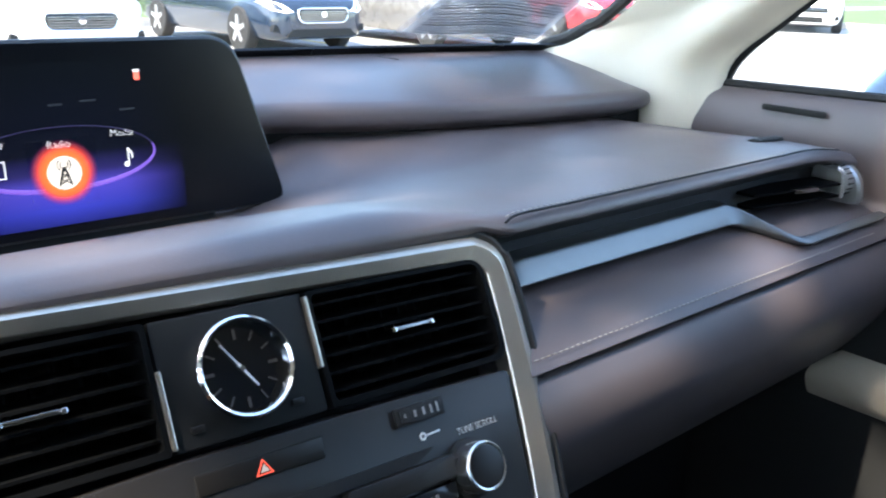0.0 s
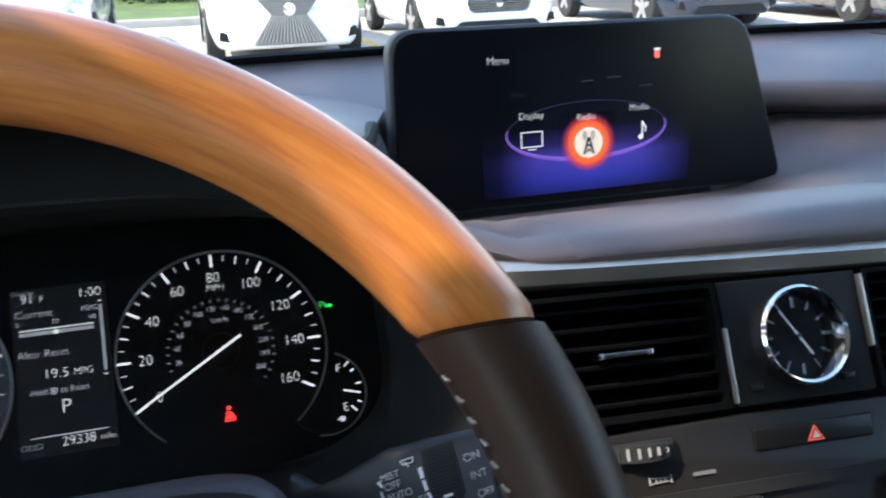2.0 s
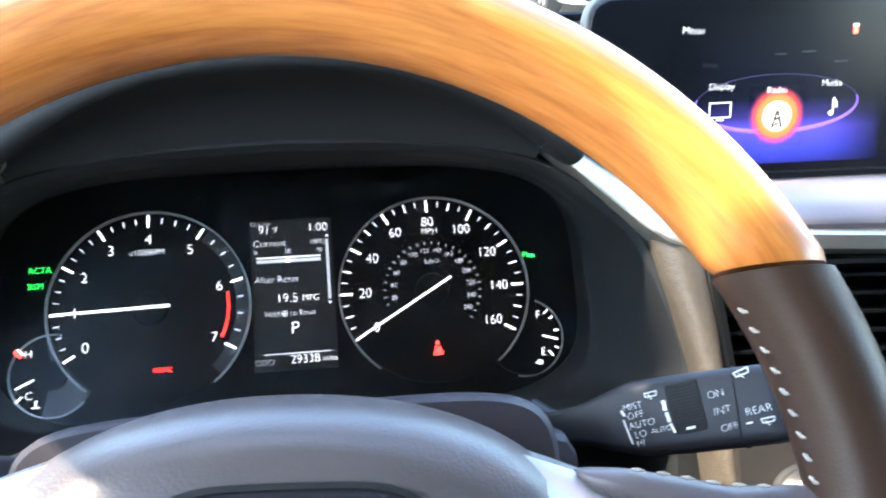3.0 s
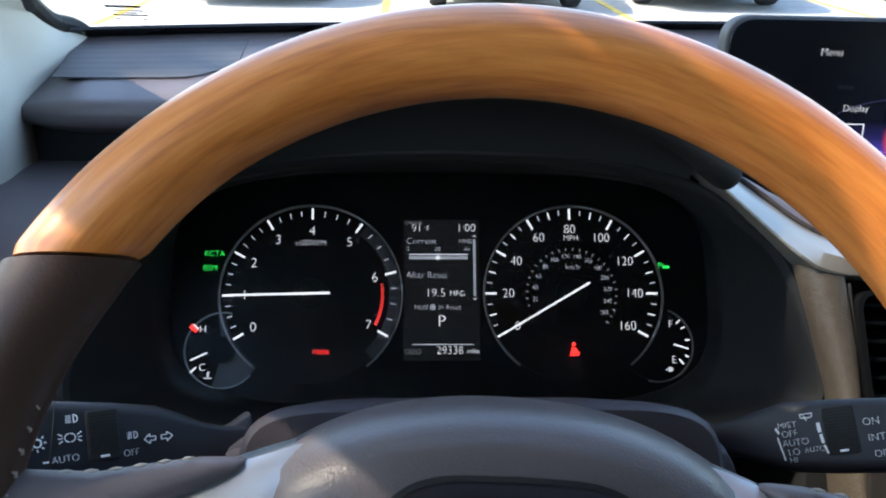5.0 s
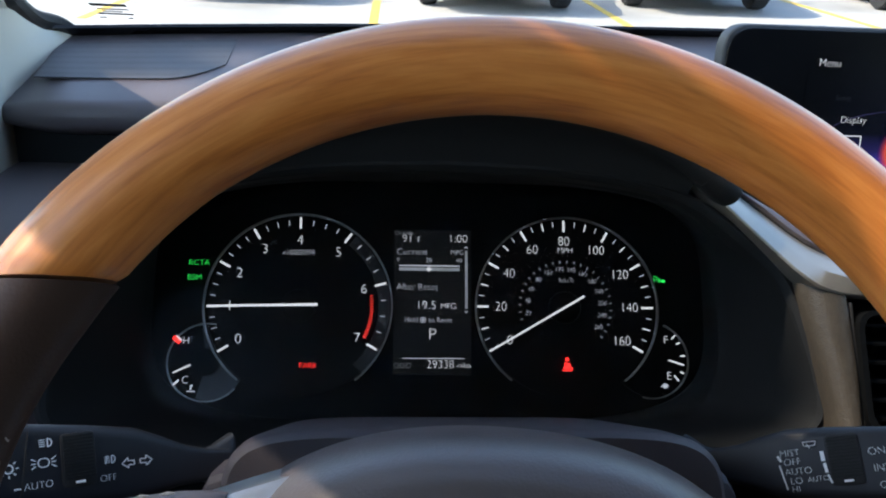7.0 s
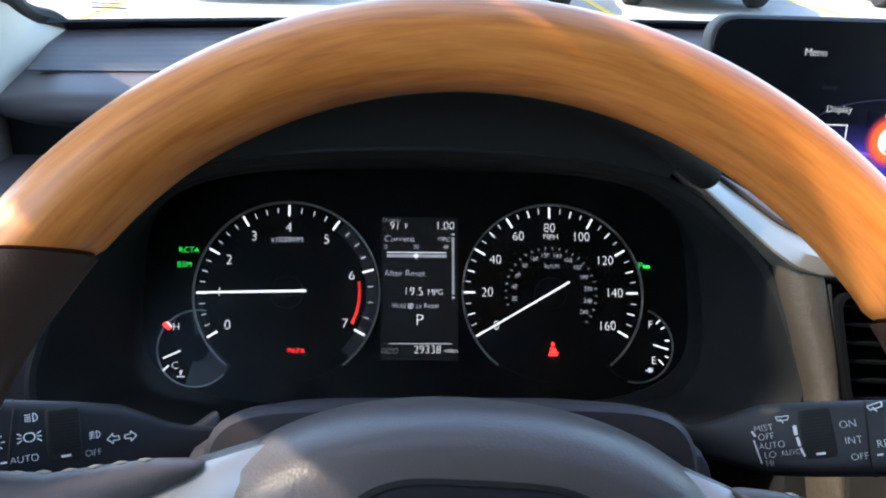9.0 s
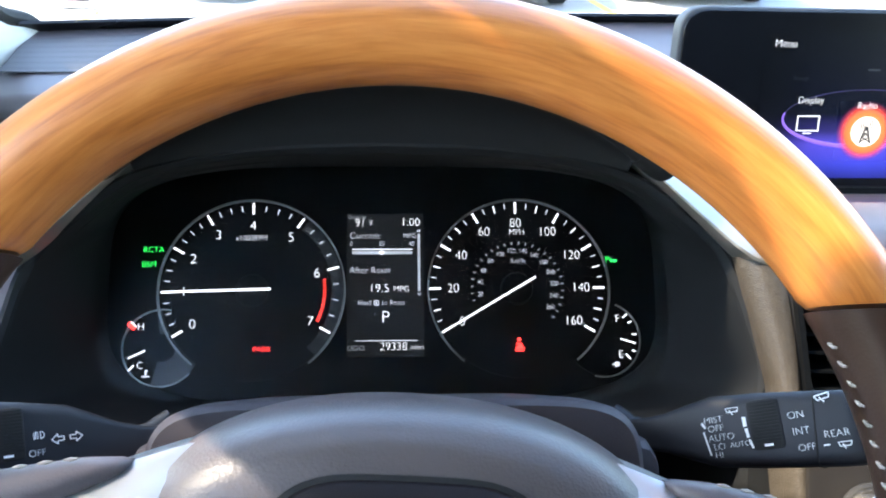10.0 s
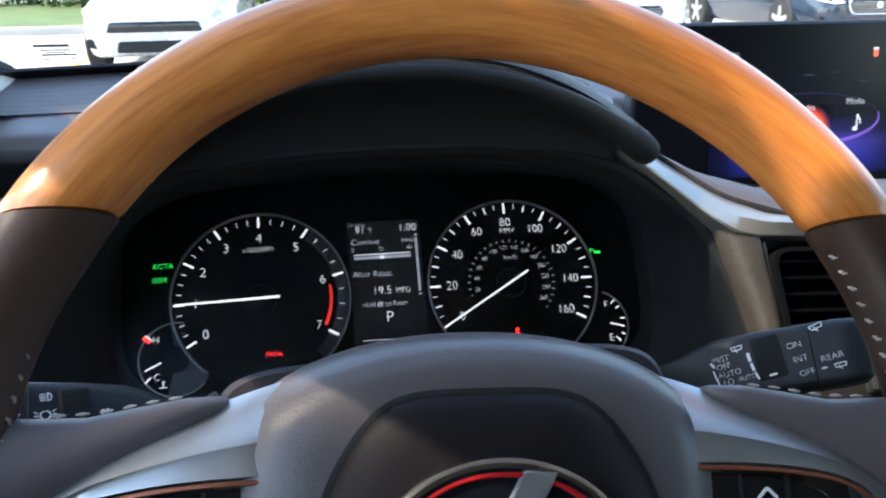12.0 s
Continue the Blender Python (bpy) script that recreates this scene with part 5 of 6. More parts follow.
def thumb(u0, u1, flip):
    t = thing("vent_thumbwheel", ST @ at((u0 + u1) / 2, -0.0482), "ribbed black vent thumbwheel with white marks", "thumbwheel", "vent thumbwheels")
    part("recess", slab(u0, u1, -0.0535, -0.0430, -0.001, 0.0006, 0.001, 0.0004), RUBBER, t, m=ST)
    w = u1 - u0 - 0.004
    c = (u0 + u1) / 2
    loops = []
    for k in range(13):
        a = -1 + 2 * k / 12
        h = 0.0052 * math.sqrt(max(0.12, 1 - 0.55 * a * a))
        loops.append([Vector((c + a * w / 2, -0.0482 + yy * h, 0.0006 + 0.0042 * (1 - a * a) * (1 - 0.35 * yy * yy))) for yy in (-1, -0.5, 0, 0.5, 1)] + [Vector((c + a * w / 2, -0.0482 + h, -0.003)), Vector((c + a * w / 2, -0.0482 - h, -0.003))])
    roller = part("roller", loft(loops), SOFT_BLACK, t, m=ST)
    for k in range(22):
        a = -0.92 + 1.84 * k / 21
        h = 0.0046 * math.sqrt(max(0.12, 1 - 0.55 * a * a))
        part("rib", slab(c + a * w / 2 - 0.0003, c + a * w / 2 + 0.0003, -0.0482 - h, -0.0482 + h, 0.0008 + 0.0038 * (1 - a * a), 0.0014 + 0.0038 * (1 - a * a)), SOFT_GREY, roller, m=ST)
    for k in range(4):
        a = (-0.66 + 0.36 * k) * flip
        hh = 0.0028 - 0.0003 * k
        part("mark", slab(c + a * w / 2 - 0.0007, c + a * w / 2 + 0.0007, -0.0482 - hh, -0.0482 + hh, 0.0012 + 0.0042 * (1 - a * a), 0.0017 + 0.0042 * (1 - a * a)), PRINT_DIM, roller, m=ST)
    a = 0.80 * flip
    part("arrow_mark", merge(bar((c + a * w / 2 - 0.0007 * flip, -0.0470), (c + a * w / 2 + 0.0007 * flip, -0.0482), 0.0005, 0.0005, 0.0030), bar((c + a * w / 2 - 0.0007 * flip, -0.0494), (c + a * w / 2 + 0.0007 * flip, -0.0482), 0.0005, 0.0005, 0.0030)), PRINT_DIM, roller, m=ST)


thumb(-0.1150, -0.0815, 1)
thumb(0.0820, 0.1170, -1)
text("lettering", "TUNE\u00b7SCROLL", 0.0040, ST @ at(0.1385, -0.0668, -0.0012), PRINT, stack, "white printed caption", wide=0.85)
part("vent_symbol", merge(band(0.0985, -0.0625, 0.0010, 0.0024, 0, 359, 0.0004, -0.0016, 24), bar((0.1012, -0.0625), (0.1110, -0.0620), 0.0011, 0.0004, -0.0016)), PRINT, stack, "white vent symbol", m=ST)
part("vent_symbol", merge(*[bar((-0.0905 + d * 0.0058, -0.0646), (-0.0905 + d * 0.0058, -0.0606), 0.0009, 0.0004, -0.0016) for d in (-1, 1)], *[bar((-0.0905 - 0.0046, -0.0626 + e * 0.0013), (-0.0905 + 0.0046, -0.0626 + e * 0.0008), 0.0005, 0.0004, -0.0016) for e in (-1, 1)], *[bar((-0.0930 + 0.0024 * k, -0.0632), (-0.0930 + 0.0024 * k, -0.0620), 0.0006, 0.0004, -0.0016) for k in range(3)]), PRINT_DIM, stack, "pale outlined vent symbol", m=ST)
part("badge_bar", bar((-0.0725, -0.0622), (-0.0600, -0.0622), 0.0018, 0.0004, -0.0016), INK, stack, "small pale badge", m=ST)
slot = part("disc_slot", plate(fillet([(-0.090, -0.0760), (0.088, -0.0760), (0.104, -0.0695), (-0.104, -0.0695)], 0.002), 0.004, 0, -0.004), RUBBER, stack, "black disc slot", m=ST)
part("slot_flap", plate(fillet([(0.034, -0.0895), (0.110, -0.0895), (0.112, -0.0765), (0.040, -0.0765)], 0.002), 0.007, 0.003, -0.002), STACK_GREY, stack, "raised graphite radio button", m=ST)
part("slot_flap", plate(fillet([(-0.110, -0.0895), (-0.034, -0.0895), (-0.040, -0.0765), (-0.112, -0.0765)], 0.002), 0.007, 0.003, -0.002), STACK_GREY, stack, "raised graphite radio button", m=ST)
part("slot_flap", plate(fillet([(0.044, -0.1050), (0.108, -0.1050), (0.110, -0.0915), (0.044, -0.0915)], 0.001), 0.006, 0.001, -0.003), PIANO, stack, "black radio button", m=ST)
part("play_sign", merge(plate([(0.0900, -0.0982), (0.0900, -0.0952), (0.0922, -0.0967)], 0.0004, 0, 0.0031), bar((0.0936, -0.0982), (0.0936, -0.0952), 0.0006, 0.0004, 0.0031), bar((0.0948, -0.0982), (0.0948, -0.0952), 0.0006, 0.0004, 0.0031)), PRINT_DIM, stack, "pale play and pause sign", m=ST)
for s, label in ((1, "silver tuning knob with a dark face"), (-1, "silver volume knob with a dark face")):
    kn = thing("radio_knob", ST @ at(s * 0.125, -0.0885), label, "knob", "radio knobs")
    km = ST @ at(s * 0.125, -0.0885)
    part("base", lathe([(0.0175, -0.004), (0.0175, 0.0), (0.0158, 0.001)], 48), RUBBER, kn, m=km)
    part("body", lathe([(0.0150, -0.002), (0.0150, 0.012), (0.0145, 0.0145), (0.0135, 0.0155), (0.0123, 0.0150)], 64), KNOB_SILVER, kn, "satin silver barrel", m=km)
    part("face", lathe([(0.0005, 0.0162), (0.0095, 0.0160), (0.0121, 0.0154), (0.0122, 0.0140)], 48), STACK_GREY, kn, "dark knob face", m=km)
# taupe leather strip beside the left-hand vent
rows = []
for y, xr, xl in ((0.046, -0.1678, -0.1900), (0.040, -0.1668, -0.1885), (0.030, -0.1652, -0.1858), (0.015, -0.1630, -0.1812), (0.0, -0.1609, -0.1772), (-0.018, -0.1590, -0.1725), (-0.036, -0.1576, -0.1690), (-0.060, -0.1562, -0.1655), (-0.09, -0.1550, -0.163)):
    rows.append([Vector((xr + (xl - xr) * k, y, z)) for k, z in ((0.0, -0.030), (0.0, -0.0075), (0.03, -0.0058), (0.15, -0.0050), (0.5, -0.0050), (0.75, -0.0075), (0.92, -0.0125), (1.0, -0.018), (1.05, -0.034))])
part("side_strip", sheet(rows, 0.002), GOLD_LEATHER, stack, "taupe grained leather strip", m=ST, smooth=50)
part("strip_joint", sweep([ST @ Vector((x, y, -0.0075)) for x, y in ((-0.1640, 0.036), (-0.1622, 0.015), (-0.1600, 0.0), (-0.1582, -0.018), (-0.1566, -0.036), (-0.155, -0.06))], 0.0011, 6), RUBBER, stack, "thin dark joint beside the vent")

# ---- centre screen ----
screen = thing("infotainment_screen", SC, "wide black dash-top screen showing a purple menu", "display screen")
edge = fillet([(-0.1655, -0.048), (0.1905, -0.0505), (0.1480, 0.0962), (-0.1625, 0.0985)], [0.030, 0.018, 0.024, 0.022], 8)
part("housing", plate(edge, 0.016, 0.003, -0.018, 3), SOFT_GREY, screen, "slate grey housing", m=SC)
part("cover_glass", plate([(x * 0.982 + 0.0004, (y - 0.024) * 0.965 + 0.024) for x, y, *_ in edge], 0.0022, 0.0008, -0.0025), SCREEN_GLASS, screen, "glossy black cover glass", m=SC, smooth=0)
part("stand", slab(-0.12, 0.12, -0.075, -0.04, -0.04, -0.006, 0.01), SOFT_BLACK, screen, m=SC)


def display_mat():
    m = bpy.data.materials.new("menu display")
    m.use_nodes = True
    nt = m.node_tree
    b = nt.nodes["Principled BSDF"]
    b.inputs["Base Color"].default_value = (0.004, 0.0045, 0.006, 1)
    b.inputs["Roughness"].default_value = 0.22
    b.inputs["Specular IOR Level"].default_value = 0.22
    tc = nt.nodes.new("ShaderNodeTexCoord")
    sep = nt.nodes.new("ShaderNodeSeparateXYZ")
    nt.links.new(tc.outputs["UV"], sep.inputs[0])
    up = nt.nodes.new("ShaderNodeValToRGB")
    e = up.color_ramp.elements
    e[0].position, e[0].color = 0.0, (0.010, 0.013, 0.13, 1)
    e[1].position, e[1].color = 1.0, (0.0005, 0.001, 0.0015, 1)
    for p, c in ((0.10, (0.025, 0.032, 0.32, 1)), (0.24, (0.055, 0.045, 0.38, 1)), (0.33, (0.016, 0.014, 0.09, 1)), (0.45, (0.001, 0.0015, 0.006, 1))):
        e.new(p).color = c
    nt.links.new(sep.outputs["Y"], up.inputs[0])
    side = nt.nodes.new("ShaderNodeValToRGB")
    e = side.color_ramp.elements
    e[0].position, e[0].color = 0.0, (0.03, 0.03, 0.03, 1)
    e[1].position, e[1].color = 1.0, (0.03, 0.03, 0.03, 1)
    for p, c in ((0.08, (0.08, 0.08, 0.08, 1)), (0.25, (0.75, 0.75, 0.75, 1)), (0.5, (1, 1, 1, 1)), (0.74, (0.8, 0.8, 0.8, 1)), (0.90, (0.3, 0.3, 0.3, 1))):
        e.new(p).color = c
    nt.links.new(sep.outputs["X"], side.inputs[0])
    mul = nt.nodes.new("ShaderNodeMix")
    mul.data_type, mul.blend_type = "RGBA", "MULTIPLY"
    mul.inputs[0].default_value = 1
    nt.links.new(up.outputs[0], mul.inputs[6])
    nt.links.new(side.outputs[0], mul.inputs[7])
    nt.links.new(mul.outputs[2], b.inputs["Emission Color"])
    b.inputs["Emission Strength"].default_value = 0.23
    return m


def halo_mat():
    m = bpy.data.materials.new("orange halo")
    m.use_nodes = True
    nt = m.node_tree
    b = nt.nodes["Principled BSDF"]
    b.inputs["Base Color"].default_value = (0, 0, 0, 1)
    tc = nt.nodes.new("ShaderNodeTexCoord")
    gr = nt.nodes.new("ShaderNodeTexGradient")
    gr.gradient_type = "SPHERICAL"
    mp = nt.nodes.new("ShaderNodeMapping")
    mp.inputs["Location"].default_value, mp.inputs["Scale"].default_value = (-1, -1, 0), (2, 2, 0)
    nt.links.new(tc.outputs["UV"], mp.inputs["Vector"])
    nt.links.new(mp.outputs[0], gr.inputs["Vector"])
    r = nt.nodes.new("ShaderNodeValToRGB")
    e = r.color_ramp.elements
    e[0].position, e[0].color = 0.0, (0.05, 0.01, 0.10, 1)
    e[1].position, e[1].color = 0.42, (1.0, 0.16, 0.03, 1)
    e.new(0.22).color = (0.70, 0.06, 0.04, 1)
    nt.links.new(gr.outputs["Fac"], r.inputs[0])
    nt.links.new(r.outputs[0], b.inputs["Emission Color"])
    b.inputs["Emission Strength"].default_value = 0.19
    # the halo fades into the display behind it
    a = nt.nodes.new("ShaderNodeMapRange")
    a.inputs["From Min"].default_value, a.inputs["From Max"].default_value = 0.0, 0.30
    nt.links.new(gr.outputs["Fac"], a.inputs["Value"])
    nt.links.new(a.outputs[0], b.inputs["Alpha"])
    return m


def uv_quad(x0, x1, y0, y1, z):
    bm = bmesh.new()
    uv = bm.loops.layers.uv.new("UVMap")
    f = bm.faces.new([bm.verts.new(p) for p in ((x0, y0, z), (x1, y0, z), (x1, y1, z), (x0, y1, z))])
    for lp, c in zip(f.loops, ((0, 0), (1, 0), (1, 1), (0, 1))):
        lp[uv].uv = c
    return bm


disp = part("display", uv_quad(-0.092, 0.094, -0.0395, 0.080, 0.0004), display_mat(), screen, "purple and blue lit menu display", m=SC)
PURPLE = glow("purple ring light", (0.26, 0.13, 0.72), 0.2)
PURPLE_DIM = glow("faint purple ring light", (0.05, 0.03, 0.16), 0.03)
WHITE_UI = glow("menu white", (0.95, 0.97, 1.0), 0.28)
UI_DIM = mat("menu dim grey", (0.03, 0.032, 0.036), 0.5)
orbit = [Vector((0.0 + 0.071 * math.cos(a), 0.0105 + 0.0235 * math.sin(a), 0.0008)) for a in [2 * math.pi * i / 64 for i in range(64)]]
part("orbit_ring", sweep(orbit[30:64] + orbit[:3], lambda t: 0.0006 + 0.0012 * math.sin(math.pi * t), 6, flat=0.3, up=(0, 0, 1)), PURPLE, disp, "glowing purple orbit", m=SC)
part("orbit_ring", sweep(orbit[2:31], 0.0004, 6, flat=0.3), PURPLE_DIM, disp, "faint purple orbit", m=SC)
part("halo", uv_quad(-0.0250, 0.0250, -0.0250, 0.0250, 0.0016), halo_mat(), disp, "orange halo round the radio button", m=SC)
part("radio_button", disc(0, 0, 0.0125, 0.0004, 0.0018, 0, 48), glow("button cream", (1.0, 0.90, 0.78), 0.25), disp, "round cream radio button", m=SC)
DARK_UI = mat("menu black", (0.012, 0.012, 0.014), 0.5)
mast = [bar((-0.0045, -0.0095), (-0.0005, 0.0045), 0.0014, 0.0003, 0.0024), bar((0.0045, -0.0095), (0.0005, 0.0045), 0.0014, 0.0003, 0.0024)]
for i in range(3):
    y0, y1 = -0.0085 + 0.004 * i, -0.0045 + 0.004 * i
    w0, w1 = 0.0042 - 0.0011 * i, 0.0031 - 0.0011 * i
    mast += [bar((-w0, y0), (w1, y1), 0.0010, 0.0003, 0.0024), bar((w0, y0), (-w1, y1), 0.0010, 0.0003, 0.0024)]
for r in (0.0025, 0.0045):
    mast += [band(0, 0.006, r, r + 0.0007, -50, 50, 0.0003, 0.0024, 8), band(0, 0.006, r, r + 0.0007, 130, 230, 0.0003, 0.0024, 8)]
part("mast_icon", merge(*mast), DARK_UI, disp, "black radio mast icon", m=SC)
mon = [bar(a, b, 0.0008, 0.0003, 0.0012) for a, b in (((-0.0585, 0.0125), (-0.0585, 0.0005)), ((-0.0405, 0.0125), (-0.0405, 0.0005)), ((-0.0589, 0.0125), (-0.0401, 0.0125)), ((-0.0589, 0.0005), (-0.0401, 0.0005)), ((-0.0530, -0.0016), (-0.0460, -0.0016)))]
part("monitor_icon", merge(*mon), WHITE_UI, disp, "white monitor icon", m=SC)
note = merge(disc(0.0478, 0.0008, 0.0021, 0.0003, 0.0012, 0, 16), bar((0.0494, 0.0010), (0.0494, 0.0135), 0.0010, 0.0003, 0.0012), bar((0.0494, 0.0132), (0.0525, 0.0085), 0.0013, 0.0003, 0.0012), bar((0.0525, 0.0088), (0.0523, 0.0050), 0.0010, 0.0003, 0.0012))
part("note_icon", note, WHITE_UI, disp, "white music note icon", m=SC)
for body, x, y, h in (("Menu", -0.0765, 0.0702, 0.0062), ("Display", -0.0500, 0.0255, 0.0056), ("Radio", -0.0020, 0.0212, 0.0056), ("Media", 0.0455, 0.0255, 0.0056)):
    text("lettering", body, h, SC @ at(x, y, 0.0028), WHITE_UI, disp, wide=0.92)
text("lettering", "Setup", 0.0040, SC @ at(-0.0600, 0.0430, 0.0010), UI_DIM, disp)
for x, y, w in ((0.053, 0.0430, 0.012), (0.000, 0.0500, 0.010), (0.024, 0.0515, 0.012)):
    part("dim_label", slab(x - w / 2, x + w / 2, y - 0.0007, y + 0.0007, 0.0008, 0.0010), UI_DIM, disp, m=SC)
part("status_icon", slab(0.0608, 0.0650, 0.0645, 0.0705, 0.0010, 0.0014, 0.001), glow("status red", (0.9, 0.12, 0.08), 0.6), disp, "small red status icon", m=SC)
part("status_icon", slab(0.0604, 0.0654, 0.0705, 0.0725, 0.0010, 0.0016, 0.0004), WHITE_UI, disp, m=SC)

# ---- steering wheel ----
sw = thing("steering_wheel", WH, "wood and brown leather steering wheel, turned slightly", "steering wheel")
R, RT, TURNED = 0.1682, 0.0156, -3.3


def rim_arc(a0, a1, n, grow=0.0):
    """Part of the rim between two angles, with its grain running along it."""
    bm = bmesh.new()
    uv = bm.loops.layers.uv.new("UVMap")
    sides = 28
    rows = []
    for i in range(n + 1):
        rr = RT + grow
        end = min(i, n - i)
        if grow == 0 and end == 0:
            rr -= 0.0012
        row = []
        for j in range(sides):
            t = 2 * math.pi * j / sides
            # the inner side swells towards the left-hand grip
            at_deg = a0 + (a1 - a0) * i / n
            swell = 0.0026 * max(0.0, 1 - abs(at_deg - 154) / 22) if math.cos(t) < 0 else 0.0
            ro = R + (rr + swell) * math.cos(t)
            # the joints are cut level, not along the radius
            k0, k1 = (math.asin(max(-1, min(1, math.sin(radians(b + TURNED)) * R / ro))) for b in (a0, a1))
            b0, b1 = (math.pi - k if math.cos(radians(b + TURNED)) < 0 else k for k, b in ((k0, a0), (k1, a1)))
            b1 += 2 * math.pi * round((radians(a1 - a0) - (b1 - b0)) / (2 * math.pi))
            a = b0 + (b1 - b0) * i / n
            row.append(bm.verts.new(Vector((math.cos(a), math.sin(a), 0)) * ro + Vector((0, 0, rr * 1.06 * math.sin(t)))))
        rows.append(row)
    for i in range(n):
        for j in range(sides):
            f = bm.faces.new((rows[i][j], rows[i][(j + 1) % sides], rows[i + 1][(j + 1) % sides], rows[i + 1][j]))
            for lp, (p, q) in zip(f.loops, ((i, j), (i, j + 1), (i + 1, j + 1), (i + 1, j))):
                lp[uv].uv = (R * radians(a1 - a0) * p / n, RT * 2 * math.pi * q / sides)
    bm.faces.new(rows[0][::-1])
    bm.faces.new(rows[-1])
    return bm


part("wood_rim", rim_arc(31.0, 148.0, 96), WOOD, sw, "honey-coloured wood arc of the rim", m=WH)
part("leather_rim", rim_arc(148.6, 212, 40, 0.0004), LEATHER_DK, sw, "dark brown leather grip", m=WH)
part("leather_rim", rim_arc(-32, 30.4, 40, 0.0004), LEATHER_DK, sw, "dark brown leather grip", m=WH)
part("wood_rim", rim_arc(212.6, 327.4, 60), WOOD, sw, "honey-coloured wood arc of the rim", m=WH)


def rim_stitch(a0, a1):
    out = []
    n = int(abs(a1 - a0) * R * math.pi / 180 / 0.0072)
    for i in range(n + 1):
        a = radians(a0 + (a1 - a0) * i / n + TURNED)
        c, t = Vector((math.cos(a), math.sin(a), 0)), Vector((-math.sin(a), math.cos(a), 0))
        p = c * (R - RT * 0.98 - 0.0008) + Vector((0, 0, RT * 0.22))
        for d in (-1, 1):
            out.append(sweep([p + t * 0.0009 * d, p + t * 0.0002 * d + c * -0.0004, p - t * 0.0009 * d + Vector((0, 0, 0.0019 * d))], 0.00045, 5))
    return merge(*out)


WT = WH @ pose(0, 0, 0, 0, 0, TURNED)
part("stitching", rim_stitch(151, 182), THREAD, sw, "pale cross stitching on the grip", m=WH, smooth=0)
part("stitching", rim_stitch(29, 2), THREAD, sw, "pale cross stitching on the grip", m=WH, smooth=0)


def arch(w, top, low, n=110, e=2.5):
    pts = []
    for i in range(n + 1):
        a = math.pi * i / n
        c, s = math.cos(a), math.sin(a)
        pts.append((w * math.copysign(abs(c) ** (2 / e), c), top * abs(s) ** (2 / e)))
    for i in range(1, n):
        a = math.pi + math.pi * i / n
        c, s = math.cos(a), math.sin(a)
        pts.append((w * 0.92 * math.copysign(abs(c) ** (2 / e), c), low * abs(s) ** (2 / e)))
    return pts


HUB_GREY = mat("grey-brown grained plastic", (0.086, 0.072, 0.072), 0.38, spec=0.55, grain=0.4, grain_scale=900, var=0.08)


def hub_loop(w, top, low, cx=0.0, n=96):
    """An elliptical arch with a squarer lower half."""
    pts = []
    for i in range(n):
        a = 2 * math.pi * i / n
        c, q = math.cos(a), math.sin(a)
        e = 2.15 if q >= 0 else 2.15 + 1.45 * -q
        pts.append((cx + w * math.copysign(abs(c) ** (2 / e), c), (top if q >= 0 else -low) * math.copysign(abs(q) ** (2 / e), q)))
    return pts


def bag_loop(k, grow=0.0, cx=0.002):
    """Outline of the airbag cover: a flat-topped arch, scaled about its middle by k."""
    half = [(0.0, 0.0276), (0.018, 0.0272), (0.027, 0.0258), (0.0345, 0.0225), (0.0415, 0.0160), (0.047, 0.0082), (0.0515, 0.0), (0.0550, -0.010), (0.0570, -0.024), (0.0545, -0.044), (0.040, -0.062), (0.0, -0.070)]
    pts = spline(half, 6)
    pts = [(p.x, p.y) for p in pts] + [(-p.x, p.y) for p in pts[-2:0:-1]]
    return [(cx + x * (k + grow / 0.055), -0.018 + (y + 0.018) * (k + grow / 0.046)) for x, y in pts]


hub = part("hub_cover", loft([[Vector((x, y, z)) for x, y in hub_loop(w, t, lo, 0.001)] for w, t, lo, z in
                              ((0.0900, 0.0510, -0.095, -0.060), (0.0925, 0.0528, -0.096, -0.036), (0.0905, 0.0512, -0.095, -0.020), (0.0855, 0.0478, -0.092, -0.008), (0.0775, 0.0428, -0.088, 0.0005), (0.0675, 0.0368, -0.082, 0.0050), (0.0560, 0.0290, -0.074, 0.0062))]), HUB_GREY, sw, "grained grey-brown hub cover", m=WT, smooth=60)
part("groove", loft([[Vector((x, y, z)) for x, y in bag_loop(1.0, 0.0014)] for z in (-0.002, 0.0072)]), RUBBER, hub, "dark joint round the airbag cover", m=WT)
bag = part("airbag_cover", loft([[Vector((x, y, z)) for x, y in bag_loop(k)] for k, z in
                                 ((1.0, -0.002), (0.998, 0.0068), (0.975, 0.0094), (0.90, 0.0122), (0.72, 0.0155), (0.45, 0.0172), (0.15, 0.0176))]), AIRBAG, sw, "dark aubergine padded airbag cover", m=WT, smooth=60)
EX, EY = 0.0035, -0.0235
oval = [Vector((EX + 0.0375 * math.cos(a), EY + 0.0275 * math.sin(a), 0.0192)) for a in [2 * math.pi * i / 72 for i in range(72)]]
emb = part("emblem", sweep(oval, 0.0027, 10, True, flat=0.8), CHROME, bag, "chrome oval emblem", m=WT)
part("emblem_field", plate([(EX + (p.x - EX) * 0.95, EY + (p.y - EY) * 0.95) for p in oval], 0.003, 0, 0.0160), PIANO, emb, m=WT)
part("emblem_inlay", sweep([Vector((EX + (p.x - EX) * 0.915, EY + (p.y - EY) * 0.905, 0.0196)) for p in oval], 0.0011, 6, True), mat("red enamel", (0.42, 0.015, 0.018), 0.25), emb, "red inner edge", m=WT)
